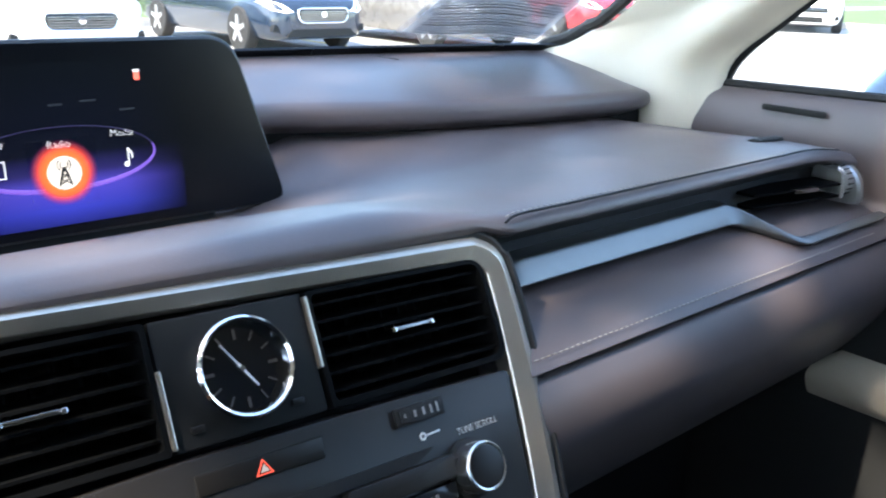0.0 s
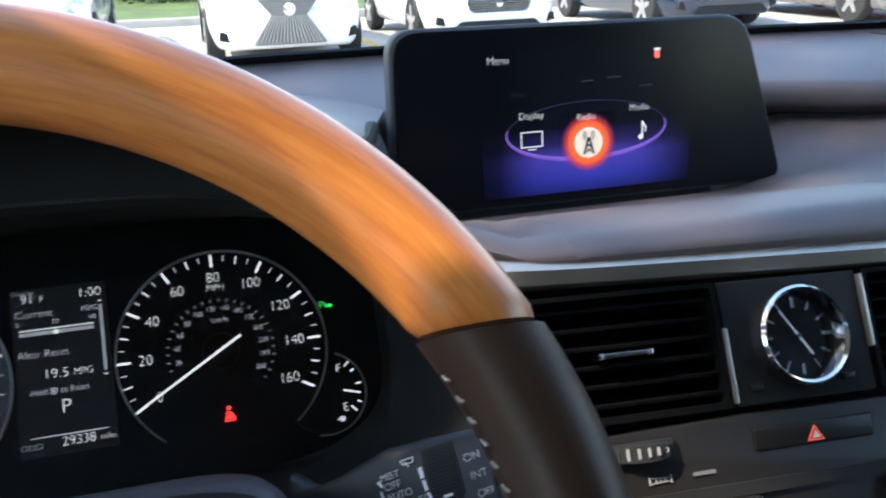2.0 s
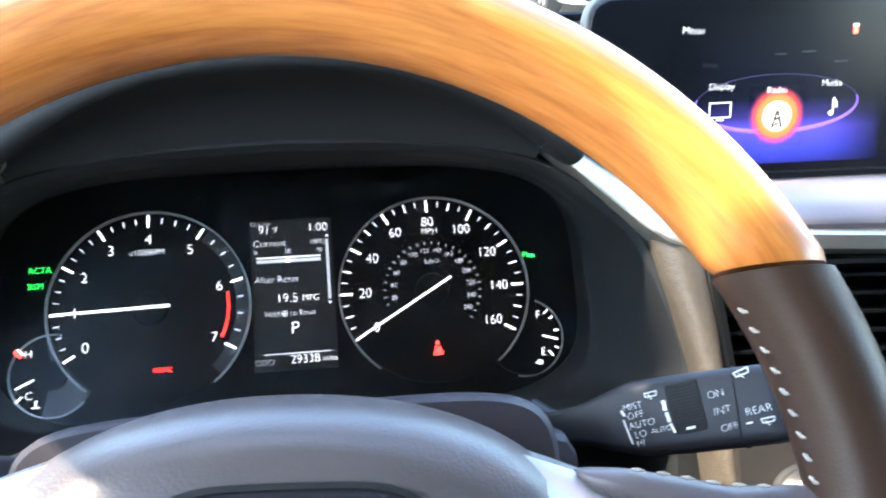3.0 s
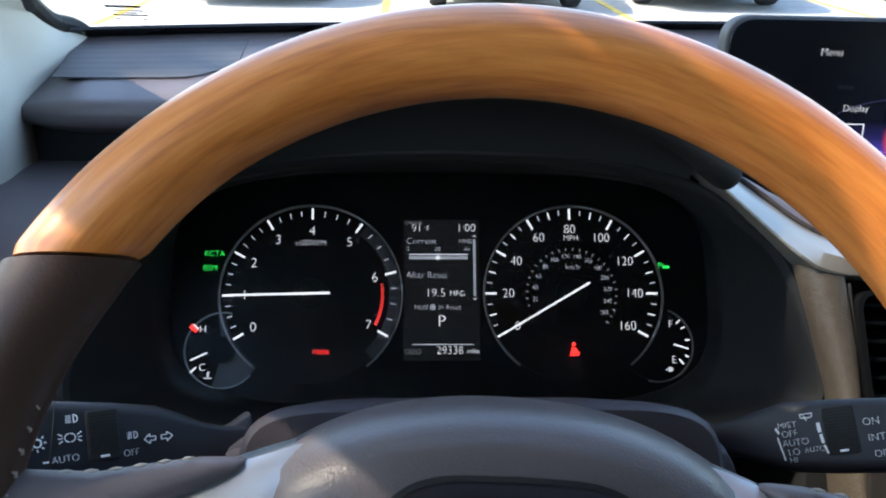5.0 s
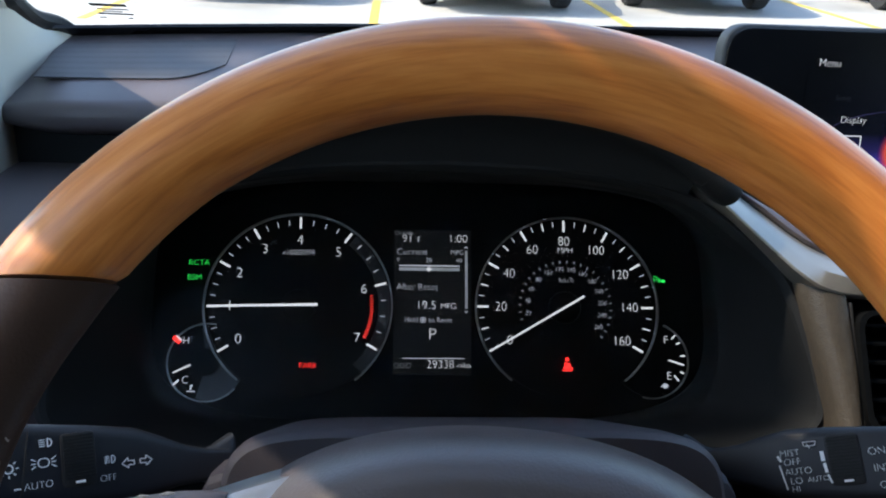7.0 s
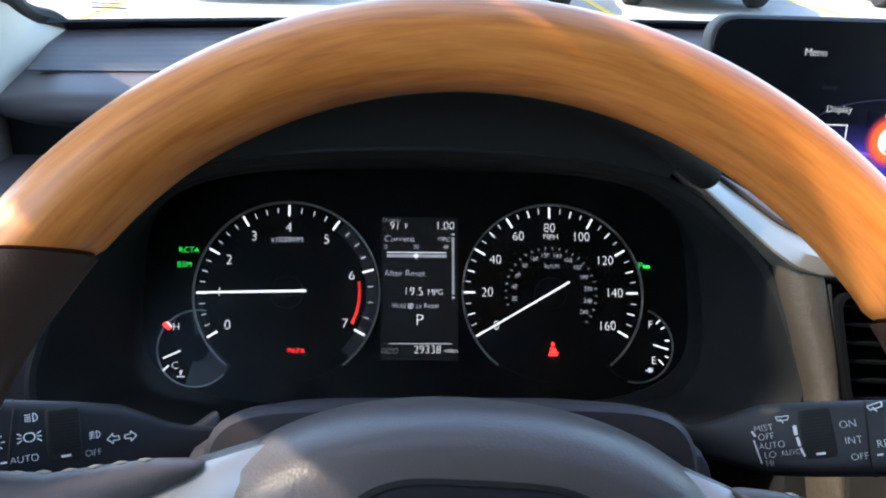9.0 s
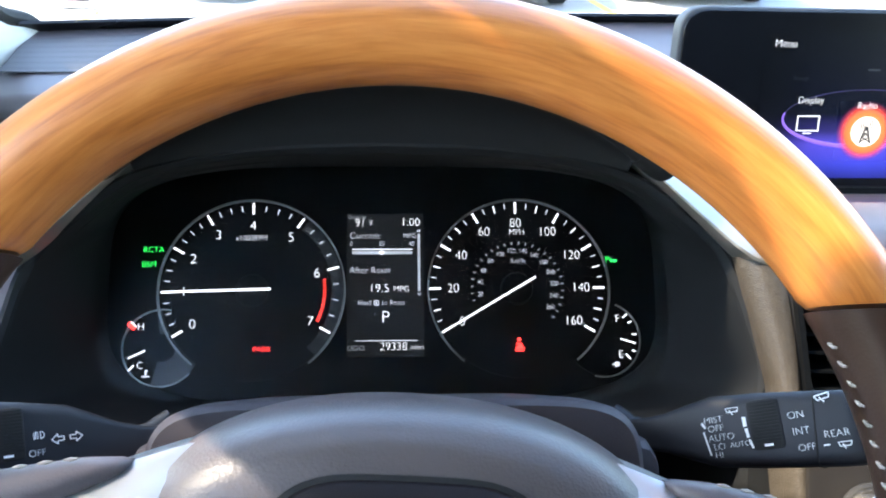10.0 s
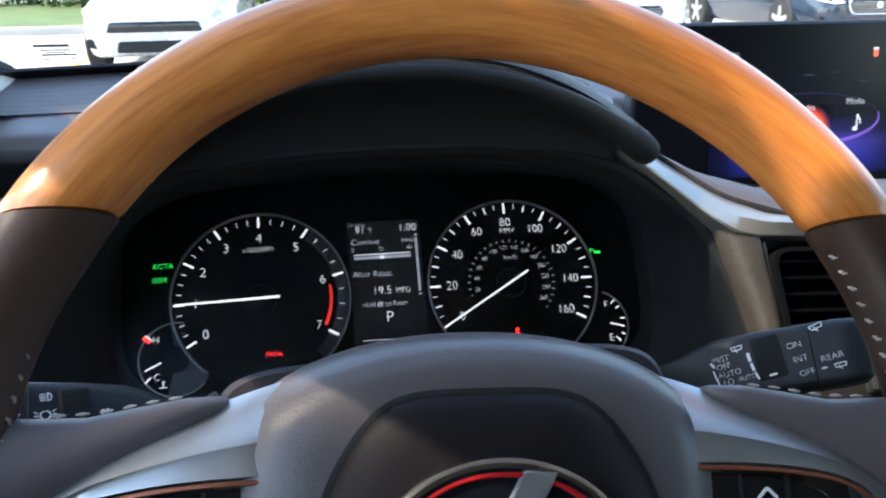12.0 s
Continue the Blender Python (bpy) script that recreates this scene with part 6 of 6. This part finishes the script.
part("emblem_bar", loft([[Vector((EX + x + dx, EY + 0.0265 + y, z)) for dx, z in ((-w / 2, 0.0188), (-w / 2 + 0.001, 0.0214), (w / 2 - 0.001, 0.0214), (w / 2, 0.0188))] for x, y, w in ((0.0125, -0.0015, 0.0125), (0.005, -0.014, 0.0120), (-0.008, -0.040, 0.0115))]), SILVER, emb, "slanted chrome bar", m=WT)
part("emblem_bar", loft([[Vector((EX + x, EY + 0.0265 + y + dy, z)) for dy, z in ((-0.0035, 0.0188), (-0.0028, 0.0210), (0.0028, 0.0210), (0.0035, 0.0188))] for x, y in ((-0.010, -0.0425), (0.006, -0.0425), (0.022, -0.0385))]), SILVER, emb, "curved chrome bar", m=WT)

for s in (-1, 1):
    fl = WT @ Matrix.Diagonal((s, 1, 1, 1))
    # silver spoke arm
    rows = []
    up = spline([(0.030, 0.0420, -0.032), (0.050, 0.0390, -0.022), (0.070, 0.0332, -0.015), (0.088, 0.0268, -0.012), (0.112, 0.0170, -0.010), (0.134, 0.0060, -0.009), (0.149, -0.0060, -0.010), (0.152, -0.030, -0.014)], 5)
    dn = spline([(0.030, 0.0010, -0.020), (0.055, 0.0016, -0.006), (0.072, 0.0016, 0.001), (0.090, 0.0010, 0.002), (0.110, -0.0010, 0.001), (0.130, -0.0056, -0.001), (0.1415, -0.0150, -0.004), (0.146, -0.038, -0.010)], 5)
    for p, q in zip(up, dn):
        rows.append([p + Vector((0, 0.002, -0.02)), p, p.lerp(q, 0.3) + Vector((0, 0, 0.005)), p.lerp(q, 0.62) + Vector((0, 0, 0.0052)), p.lerp(q, 0.72) + Vector((0, 0, 0.0035)), q + Vector((0, 0.001, 0.001)), q + Vector((0, 0, -0.006))])
    arm = part("spoke", sheet(rows, 0.003), SILVER, sw, "satin silver spoke", m=fl, smooth=30)
    part("spoke_line", sweep([p + Vector((0, -0.0008, 0.0002)) for p in dn], 0.0009, 6), mat("copper line", (0.40, 0.14, 0.08), 0.35, metal=0.6), arm, "thin copper-toned edge", m=fl)
    # switch pad
    pad = part("switch_pad", plate(fillet([(0.064, -0.050), (0.125, -0.050), (0.1345, -0.024), (0.122, -0.0085), (0.103, -0.0025), (0.066, 0.0002)], 0.006), 0.012, 0.001, -0.014), PIANO, sw, "gloss black switch pad", m=fl)
    for u0, u1 in ((0.0715, 0.0735), (0.090, 0.0915), (0.1075, 0.109)):
        part("joint", slab(u0, u1, -0.044, -0.002, -0.0022, -0.0014), RUBBER, pad, m=fl)
    # thumb rest
    loops = []
    for cx, cy, w, h, z in ((0.0845, 0.0278, 0.0005, 0.0010, -0.013), (0.0875, 0.0264, 0.003, 0.0030, -0.012), (0.097, 0.0238, 0.005, 0.0052, -0.010), (0.112, 0.0188, 0.006, 0.0075, -0.009), (0.128, 0.0125, 0.007, 0.0105, -0.007), (0.143, 0.0085, 0.008, 0.0145, -0.005), (0.158, 0.0030, 0.009, 0.0200, -0.003)):
        loops.append([Vector((cx + 0.14 * h * math.sin(a), cy + h * math.sin(a), z + (w + 0.003) * math.cos(a))) for a in [2 * math.pi * k / 20 for k in range(20)]])
    part("thumb_rest", loft(loops), LEATHER, sw, "aubergine leather thumb rest", m=fl, smooth=60)
    st = [(0.094, 0.0292, -0.0075), (0.108, 0.0270, -0.0045), (0.124, 0.0240, -0.0020), (0.140, 0.0228, 0.0010)]
    part("stitching", stitches(st, 0.0042, 0.0030, 0.00055, (0, 0.0004, 0.0012)), THREAD, sw, "pale thread stitching on the thumb rest", m=fl, smooth=0)
text("lettering", "MODE", 0.0042, WT @ at(-0.0835, -0.0085, -0.0008), PRINT, pad)
part("button_symbol", merge(bar((-0.1250, -0.0095), (-0.1170, -0.0095), 0.0018, 0.0004, -0.0012), bar((-0.1210, -0.0135), (-0.1210, -0.0055), 0.0018, 0.0004, -0.0012)), PRINT, sw, "white plus sign", m=WT)
for x in (-0.0995, 0.100):
    part("button_symbol", merge(bar((x - 0.0035, -0.0105), (x, -0.0070), 0.0012, 0.0004, -0.0012), bar((x + 0.0035, -0.0105), (x, -0.0070), 0.0012, 0.0004, -0.0012)), PRINT, sw, "white arrow sign", m=WT)

# ---- steering column ----
col = thing("steering_column", WH, "aubergine steering column shroud", "steering column")
part("shroud", loft([[Vector((x, y, z)) for x, y in arch(w, t, lo, e=6.5)] for w, t, lo, z in ((0.098, 0.0505, -0.06, -0.185), (0.0990, 0.0505, -0.06, -0.10), (0.0975, 0.0500, -0.06, -0.080), (0.0965, 0.0490, -0.06, -0.073), (0.094, 0.047, -0.055, -0.069))]), COLUMN, col, "padded column cover", m=WH)
part("release_stud", slab(-0.0026, 0.0026, -0.0006, 0.0006, -0.002, 0.0006, 0.0005, 0.0003), CHROME_DIM, col, "small bright slotted stud", m=basis((-0.4438, 0.0948, 1.1303), (1, 0.0, 0.2), (-0.12, 0.6, 0.8)))
for s in (-1, 1):
    part("stalk_gaiter", loft([[Vector((s * x, p.x, p.y)) for p in fillet([(0.010, -0.135, 0), (h, -0.135, 0), (h - 0.004, -0.088, 0), (0.010, -0.088, 0)], 0.008, 3)] for x, h in ((0.094, 0.038), (0.104, 0.035), (0.107, 0.029))]), COLUMN, col, "dark stalk collar", m=WH)


# ---- stalks ----
STALK = mat("blue-black satin plastic", (0.014, 0.016, 0.020), 0.45, grain=0.12, grain_scale=2200, var=0.08, spec=0.3)


def stalk(name, label, face_at, side, roll):
    """A control stalk; returns the thing and the frame of its flattened face."""
    d = Vector((side * 0.80, -0.45, 0.33)).normalized()
    n = Vector((-side * 0.2, -0.75, 0.60))
    n = (n - d * n.dot(d)).normalized()
    u = n.cross(d) if side > 0 else d.cross(n)
    face = basis(face_at, d if side > 0 else -d, u) @ pose(0, 0, 0, 0, 0, roll)  # the print runs a little askew of the lever
    L = 0.112
    root = Vector(face_at) - n * 0.0106 - d * L * 0.63 - u * 0.003
    st = thing(name, Matrix.Translation(root), label, "control stalk")
    loops = []
    for t, h, w in ((0.05, 0.0070, 0.0066), (0.14, 0.0068, 0.0066), (0.24, 0.0085, 0.0076), (0.34, 0.0120, 0.0092), (0.43, 0.0148, 0.0102), (0.60, 0.0154, 0.0104), (0.90, 0.0150, 0.0104), (0.97, 0.0142, 0.0098), (1.0, 0.0115, 0.0078)):
        c = root + d * L * t
        q = h / 0.0154
        loops.append([c + u * p.x + n * p.y for p in fillet([(-h, -w, 0), (h, -w, 0), (h, w, 0), (-h, w, 0)], [0.0075 * q, 0.0075 * q, 0.0055 * q, 0.0055 * q], 5)])
    part("lever", loft(loops), STALK, st, "charcoal plastic lever", smooth=50)
    fin = []
    for t, lo, hi, w in ((0.16, 0.0062, 0.0064, 0.0062), (0.10, 0.0072, 0.0086, 0.0072), (0.055, 0.0086, 0.0122, 0.0082), (0.030, 0.0092, 0.0140, 0.0084), (0.022, 0.0085, 0.0132, 0.0076)):
        c = root + d * L * t
        fin.append([c + u * p.x + n * p.y for p in fillet([(-lo, -w, 0), (hi, -w * 0.5, 0), (hi, w * 0.5, 0), (-lo, w, 0)], 0.003, 4)])
    part("collar", loft(fin), STALK, st, "flared collar at the foot of the lever", smooth=40)
    part("neck", sweep([root - d * L * 0.10, root + d * L * 0.04], 0.0046, 12), RUBBER, st, "black rubber neck behind the collar")
    ring = [root + d * L * 0.80 + u * p.x + n * p.y for p in fillet([(-0.0153, -0.0105, 0), (0.0153, -0.0105, 0), (0.0153, 0.0105, 0), (-0.0153, 0.0105, 0)], 0.0065, 5)]
    part("joint", sweep(ring, 0.0004, 5, True, up=tuple(d)), RUBBER, st, "thin joint round the lever")
    w = part("thumbwheel", slab(-0.0064, 0.0064, -0.0112, 0.0092, -0.004, 0.0004, 0.002, 0.0003), RUBBER, st, "ribbed black rotary ring", m=face)
    for i in range(13):
        y = -0.0078 + 0.0013 * i
        part("rib", slab(-0.0056, 0.0056, y - 0.00035, y + 0.00035, 0.0, 0.0008), SOFT_BLACK, w, m=face)
    part("mark", slab(-0.0017, 0.0017, -0.0100, -0.0091, 0.0004, 0.0010), PRINT, w, "white pointer mark", m=face)
    return st, face


def wedge_icon(x, y, s):
    """A windscreen and wiper sign."""
    return merge(bar((x - 4 * s, y - 1 * s), (x - 5 * s, y + 2.2 * s), 0.7 * s, 0.0003), bar((x + 4 * s, y - 1 * s), (x + 5 * s, y + 2.2 * s), 0.7 * s, 0.0003),
                 bar((x - 5 * s, y + 2.2 * s), (x + 5 * s, y + 2.2 * s), 0.7 * s, 0.0003), bar((x - 4 * s, y - 1 * s), (x + 4 * s, y - 1 * s), 0.7 * s, 0.0003), bar((x, y - 3.2 * s), (x - 2 * s, y + 0.8 * s), 0.8 * s, 0.0003))


wip, fw = stalk("wiper_stalk", "charcoal wiper stalk with white lettering", (-0.2216, 0.0934, 1.1254), 1, 6)
for body, x, y, h in (("MIST", -0.0208, 0.0034, 0.0027), ("OFF", -0.0204, -0.0002, 0.0027), ("AUTO", -0.0186, -0.0041, 0.0027), ("LO", -0.0200, -0.0079, 0.0027), ("HI", -0.0207, -0.0112, 0.0025), ("ON", 0.0123, 0.0008, 0.0029), ("INT", 0.0132, -0.0058, 0.0029), ("OFF", 0.0142, -0.0124, 0.0027), ("REAR", 0.0262, -0.0084, 0.0029), ("AUTO", -0.0114, -0.0078, 0.0021)):
    text("lettering", body, h, fw @ at(x, y, 0.0004), PRINT, wip)
part("wiper_sign", wedge_icon(-0.0124, 0.0062, 0.00052), PRINT, wip, "white wiper sign", m=fw @ at(0, 0, 0.0003))
part("wiper_sign", wedge_icon(0.0245, 0.0020, 0.00058), PRINT, wip, "white rear washer sign", m=fw @ at(0, 0, 0.0003, 10))
part("wiper_sign", merge(wedge_icon(0.0285, -0.0130, 0.0005), bar((0.0205, -0.0124), (0.0228, -0.0124), 0.0006, 0.0003)), PRINT, wip, "white rear wiper sign", m=fw @ at(0, 0, 0.0003))
part("range_mark", merge(bar((-0.0082, 0.0030), (-0.0082, -0.0010), 0.0015, 0.0003), bar((-0.0080, -0.0018), (-0.0076, -0.0056), 0.0012, 0.0003), bar((-0.0074, -0.0064), (-0.0064, -0.0100), 0.0008, 0.0003)), PRINT, wip, "white tapering speed mark", m=fw @ at(0, 0, 0.0003))
part("range_mark", merge(bar((-0.0258, 0.0028), (-0.0246, 0.0004), 0.0010, 0.0003), bar((-0.0256, -0.0010), (-0.0240, -0.0110), 0.0006, 0.0003)), PRINT, wip, "white position mark", m=fw @ at(0, 0, 0.0003))

ARROW = [(-0.0012, 0.0008), (0.0012, 0.0008), (0.0012, 0.0020), (0.0036, 0.0), (0.0012, -0.0020), (0.0012, -0.0008), (-0.0012, -0.0008), (-0.0012, 0.0008)]  # outline of a turn arrow
lit, fl2 = stalk("light_stalk", "charcoal headlight stalk with white symbols", (-0.5262, 0.0936, 1.1256), -1, 9)


def lamp_sign(x, y, s):
    d = merge(band(x, y, 2.4 * s, 3.1 * s, -90, 90, 0.0003, 0, 12), bar((x, y - 3 * s), (x, y + 3 * s), 0.7 * s, 0.0003))
    for k in range(4):
        yy = y + (-2.2 + 1.45 * k) * s
        d = merge(d, bar((x - 5.6 * s, yy), (x - 1.6 * s, yy), 0.6 * s, 0.0003))
    return d


def side_lamp(x, y, d):
    rays = [bar((x + d * 0.0028, y + 0.0009 * k), (x + d * 0.0044, y + 0.0019 * k), 0.00038, 0.0003) for k in (-1, 0, 1)]
    return merge(band(x + d * 0.0004, y, 0.0014, 0.0018, 80 if d < 0 else -100, 280 if d < 0 else 100, 0.0003, 0, 12), *rays)


part("lamp_sign", lamp_sign(-0.0110, 0.0068, 0.00055), PRINT, lit, "white headlamp sign", m=fl2 @ at(0, 0, 0.0003))
part("lamp_sign", merge(lamp_sign(0.0122, -0.0030, 0.0005), bar((0.0098, -0.0046), (0.0106, -0.0014), 0.0003, 0.0003)), PRINT, lit, "white fog lamp sign", m=fl2 @ at(0, 0, 0.0003))
part("lamp_sign", merge(*[side_lamp(-0.0128, -0.0005, d) for d in (-1, 1)]), PRINT, lit, "white side lamp sign", m=fl2 @ at(0, 0, 0.0003))
part("lamp_sign", merge(band(-0.0250, -0.001, 0.0012, 0.0018, 0, 359, 0.0003, 0, 20), *[bar((-0.0250 + 0.0024 * math.cos(a), -0.001 + 0.0024 * math.sin(a)), (-0.0250 + 0.0034 * math.cos(a), -0.001 + 0.0034 * math.sin(a)), 0.0005, 0.0003) for a in [math.pi * k / 4 for k in range(8)]]), PRINT, lit, "white lamp sign", m=fl2 @ at(0, 0, 0.0003))
for s in (-1, 1):
    x = 0.0222 + s * 0.0024
    part("arrow_sign", merge(*[bar((x + s * a[0], -0.0055 + a[1]), (x + s * b[0], -0.0055 + b[1]), 0.00042, 0.0003) for a, b in zip(ARROW, ARROW[1:])]), PRINT, lit, "white turn arrow", m=fl2 @ at(0, 0, 0.0003))
for body, x, y in (("AUTO", -0.0150, -0.0085), ("OFF", 0.0105, -0.0100)):
    text("lettering", body, 0.0026, fl2 @ at(x, y, 0.0004), PRINT, lit)
part("mark", slab(-0.0235, -0.0212, -0.0090, -0.0084, 0.0003, 0.0006), PRINT, lit, m=fl2)

# ---- things on the windshield and pad ----
rows = []
for k in range(13):
    x = -0.705 + 0.150 * k / 12
    y0, y1 = lip_y(x) + 0.048 + 0.10 * max(0.0, (x + 0.60) / 0.06) ** 2 * 0.6, ws_base(x) - 0.03
    rows.append([Vector((x, y, 1.1775 + 0.0195 * (y - lip_y(x) - 0.05) / (ws_base(x) - 0.008 - lip_y(x) - 0.05))) for y in [y0 + (y1 - y0) * j / 6 for j in range(7)]])
part("speaker_grille", sheet(rows, 0.0012), PERFORATED, dash, "perforated grey speaker grille")


def on_glass(x, t, lift=0.006):
    """A place on the inner face of the windshield, t of the way up."""
    return Vector((x * (1 - 0.13 * t), ws_base(x) + 0.02 - 0.74 * t - 0.02 * (1 - (x / 0.72) ** 2) * t, 1.19 + 0.43 * t - 0.04 * (x / 0.72) ** 2 * t)) + Vector((0, -0.5, -0.86)) * lift


sheet_frame = basis(on_glass(0.57, 0.13, 0.003), (1, 0.0, 0.02), (-0.05, -0.86, 0.5))
paper = thing("paper_sheet", sheet_frame, "translucent printed paper stuck inside the windshield", "paper")
PAPER_THIN = mat("thin paper", (0.66, 0.70, 0.76), 0.6, var=0.06, blotch=25)
PAPER_THIN.node_tree.nodes["Principled BSDF"].inputs["Alpha"].default_value = 0.55
SLEEVE = mat("clear sleeve border", (0.85, 0.87, 0.9), 0.6, var=0.05)
SLEEVE.node_tree.nodes["Principled BSDF"].inputs["Alpha"].default_value = 0.25


def on_page(u, v, lift=0.0):
    """A place on the page, which hangs on the curved glass; u across, v up."""
    low = on_glass(0.463, 0.088, 0.004).lerp(on_glass(0.688, 0.052, 0.004), u)
    top = on_glass(0.462, 0.32, 0.004).lerp(on_glass(0.655, 0.33, 0.004), u)
    return low.lerp(top, v) + Vector((0, -0.5, -0.86)) * (lift + 0.003 * math.sin(7 * u + 3 * v))


def page_strip(u0, u1, v0, v1, lift):
    return sheet([[on_page(u0 + (u1 - u0) * i / 12, v0 + (v1 - v0) * j / 4, lift) for j in range(5)] for i in range(13)], 0.0003)


part("page", page_strip(0.05, 0.95, 0.05, 0.97, 0.0), PAPER_THIN, paper, "pale printed page")
part("sleeve", page_strip(0.0, 1.0, 0.0, 1.0, 0.0016), SLEEVE, paper, "clear plastic sleeve")
_rng = random.Random(6)
for k in range(26):
    v = 0.09 + 0.034 * k
    part("print_line", page_strip(0.09, _rng.choice((0.9, 0.9, 0.86, 0.7)), v, v + _rng.choice((0.008, 0.012, 0.016)), 0.0028), INK, paper)
label_frame = basis(on_glass(-0.662, 0.094, 0.004), (1, -0.1, 0), (0.05, -0.86, 0.5))
sticker = thing("glass_label", label_frame, "small dark printed maker's label on the windshield", "label")
for x0, x1, y, w in ((-0.016, 0.016, 0.012, 0.005), (-0.013, 0.015, 0.003, 0.002), (-0.010, 0.008, -0.002, 0.0018), (-0.016, 0.016, -0.007, 0.003), (-0.018, -0.012, -0.016, 0.002), (0.008, 0.012, -0.016, 0.002)):
    part("print_line", bar((x0, y), (x1, y), w, 0.0003), INK, sticker, m=label_frame)

# ---- tree that shades the car ----
tree = thing("tree", pose(-6.0, 1.4, 0), "leafy shade tree standing beside the parked car", "tree")
part("trunk", merge(sweep(spline([(-6.0, 1.4, 0), (-5.9, 1.4, 1.3), (-5.3, 1.2, 2.5), (-4.3, 0.7, 3.4), (-3.1, 0.2, 4.0)], 6), lambda t: 0.17 - 0.13 * t, 12),
                    *[sweep(spline([(-5.3 + 0.3 * i, 1.2 - 0.1 * i, 2.6 + 0.35 * i), (-4.8 + 0.45 * i, 0.9 + dy * 0.5, 3.5 + 0.25 * i), (-4.0 + 0.5 * i, 0.5 + dy, 4.3 + 0.1 * i)], 5), lambda t: 0.07 - 0.055 * t, 8) for i, dy in ((0, 1.0), (0.4, -0.9), (0.9, 1.1), (1.3, -1.0), (1.8, 0.6))]), BARK, tree, "grey-brown bark", smooth=60)
_rng = random.Random(11)
_clumps = []
for _ in range(95):
    _clumps.append(((-3.1 + _rng.gauss(0, 0.95), 0.65 + _rng.gauss(0, 0.95), 4.15 + _rng.gauss(0, 0.42)), _rng.uniform(0.3, 0.6)))
crown = new("crown", foliage(_rng, _clumps, TREE_LEAVES, 0.12))
crown.parent = tree
crown.matrix_parent_inverse = PLACE[tree].inverted()
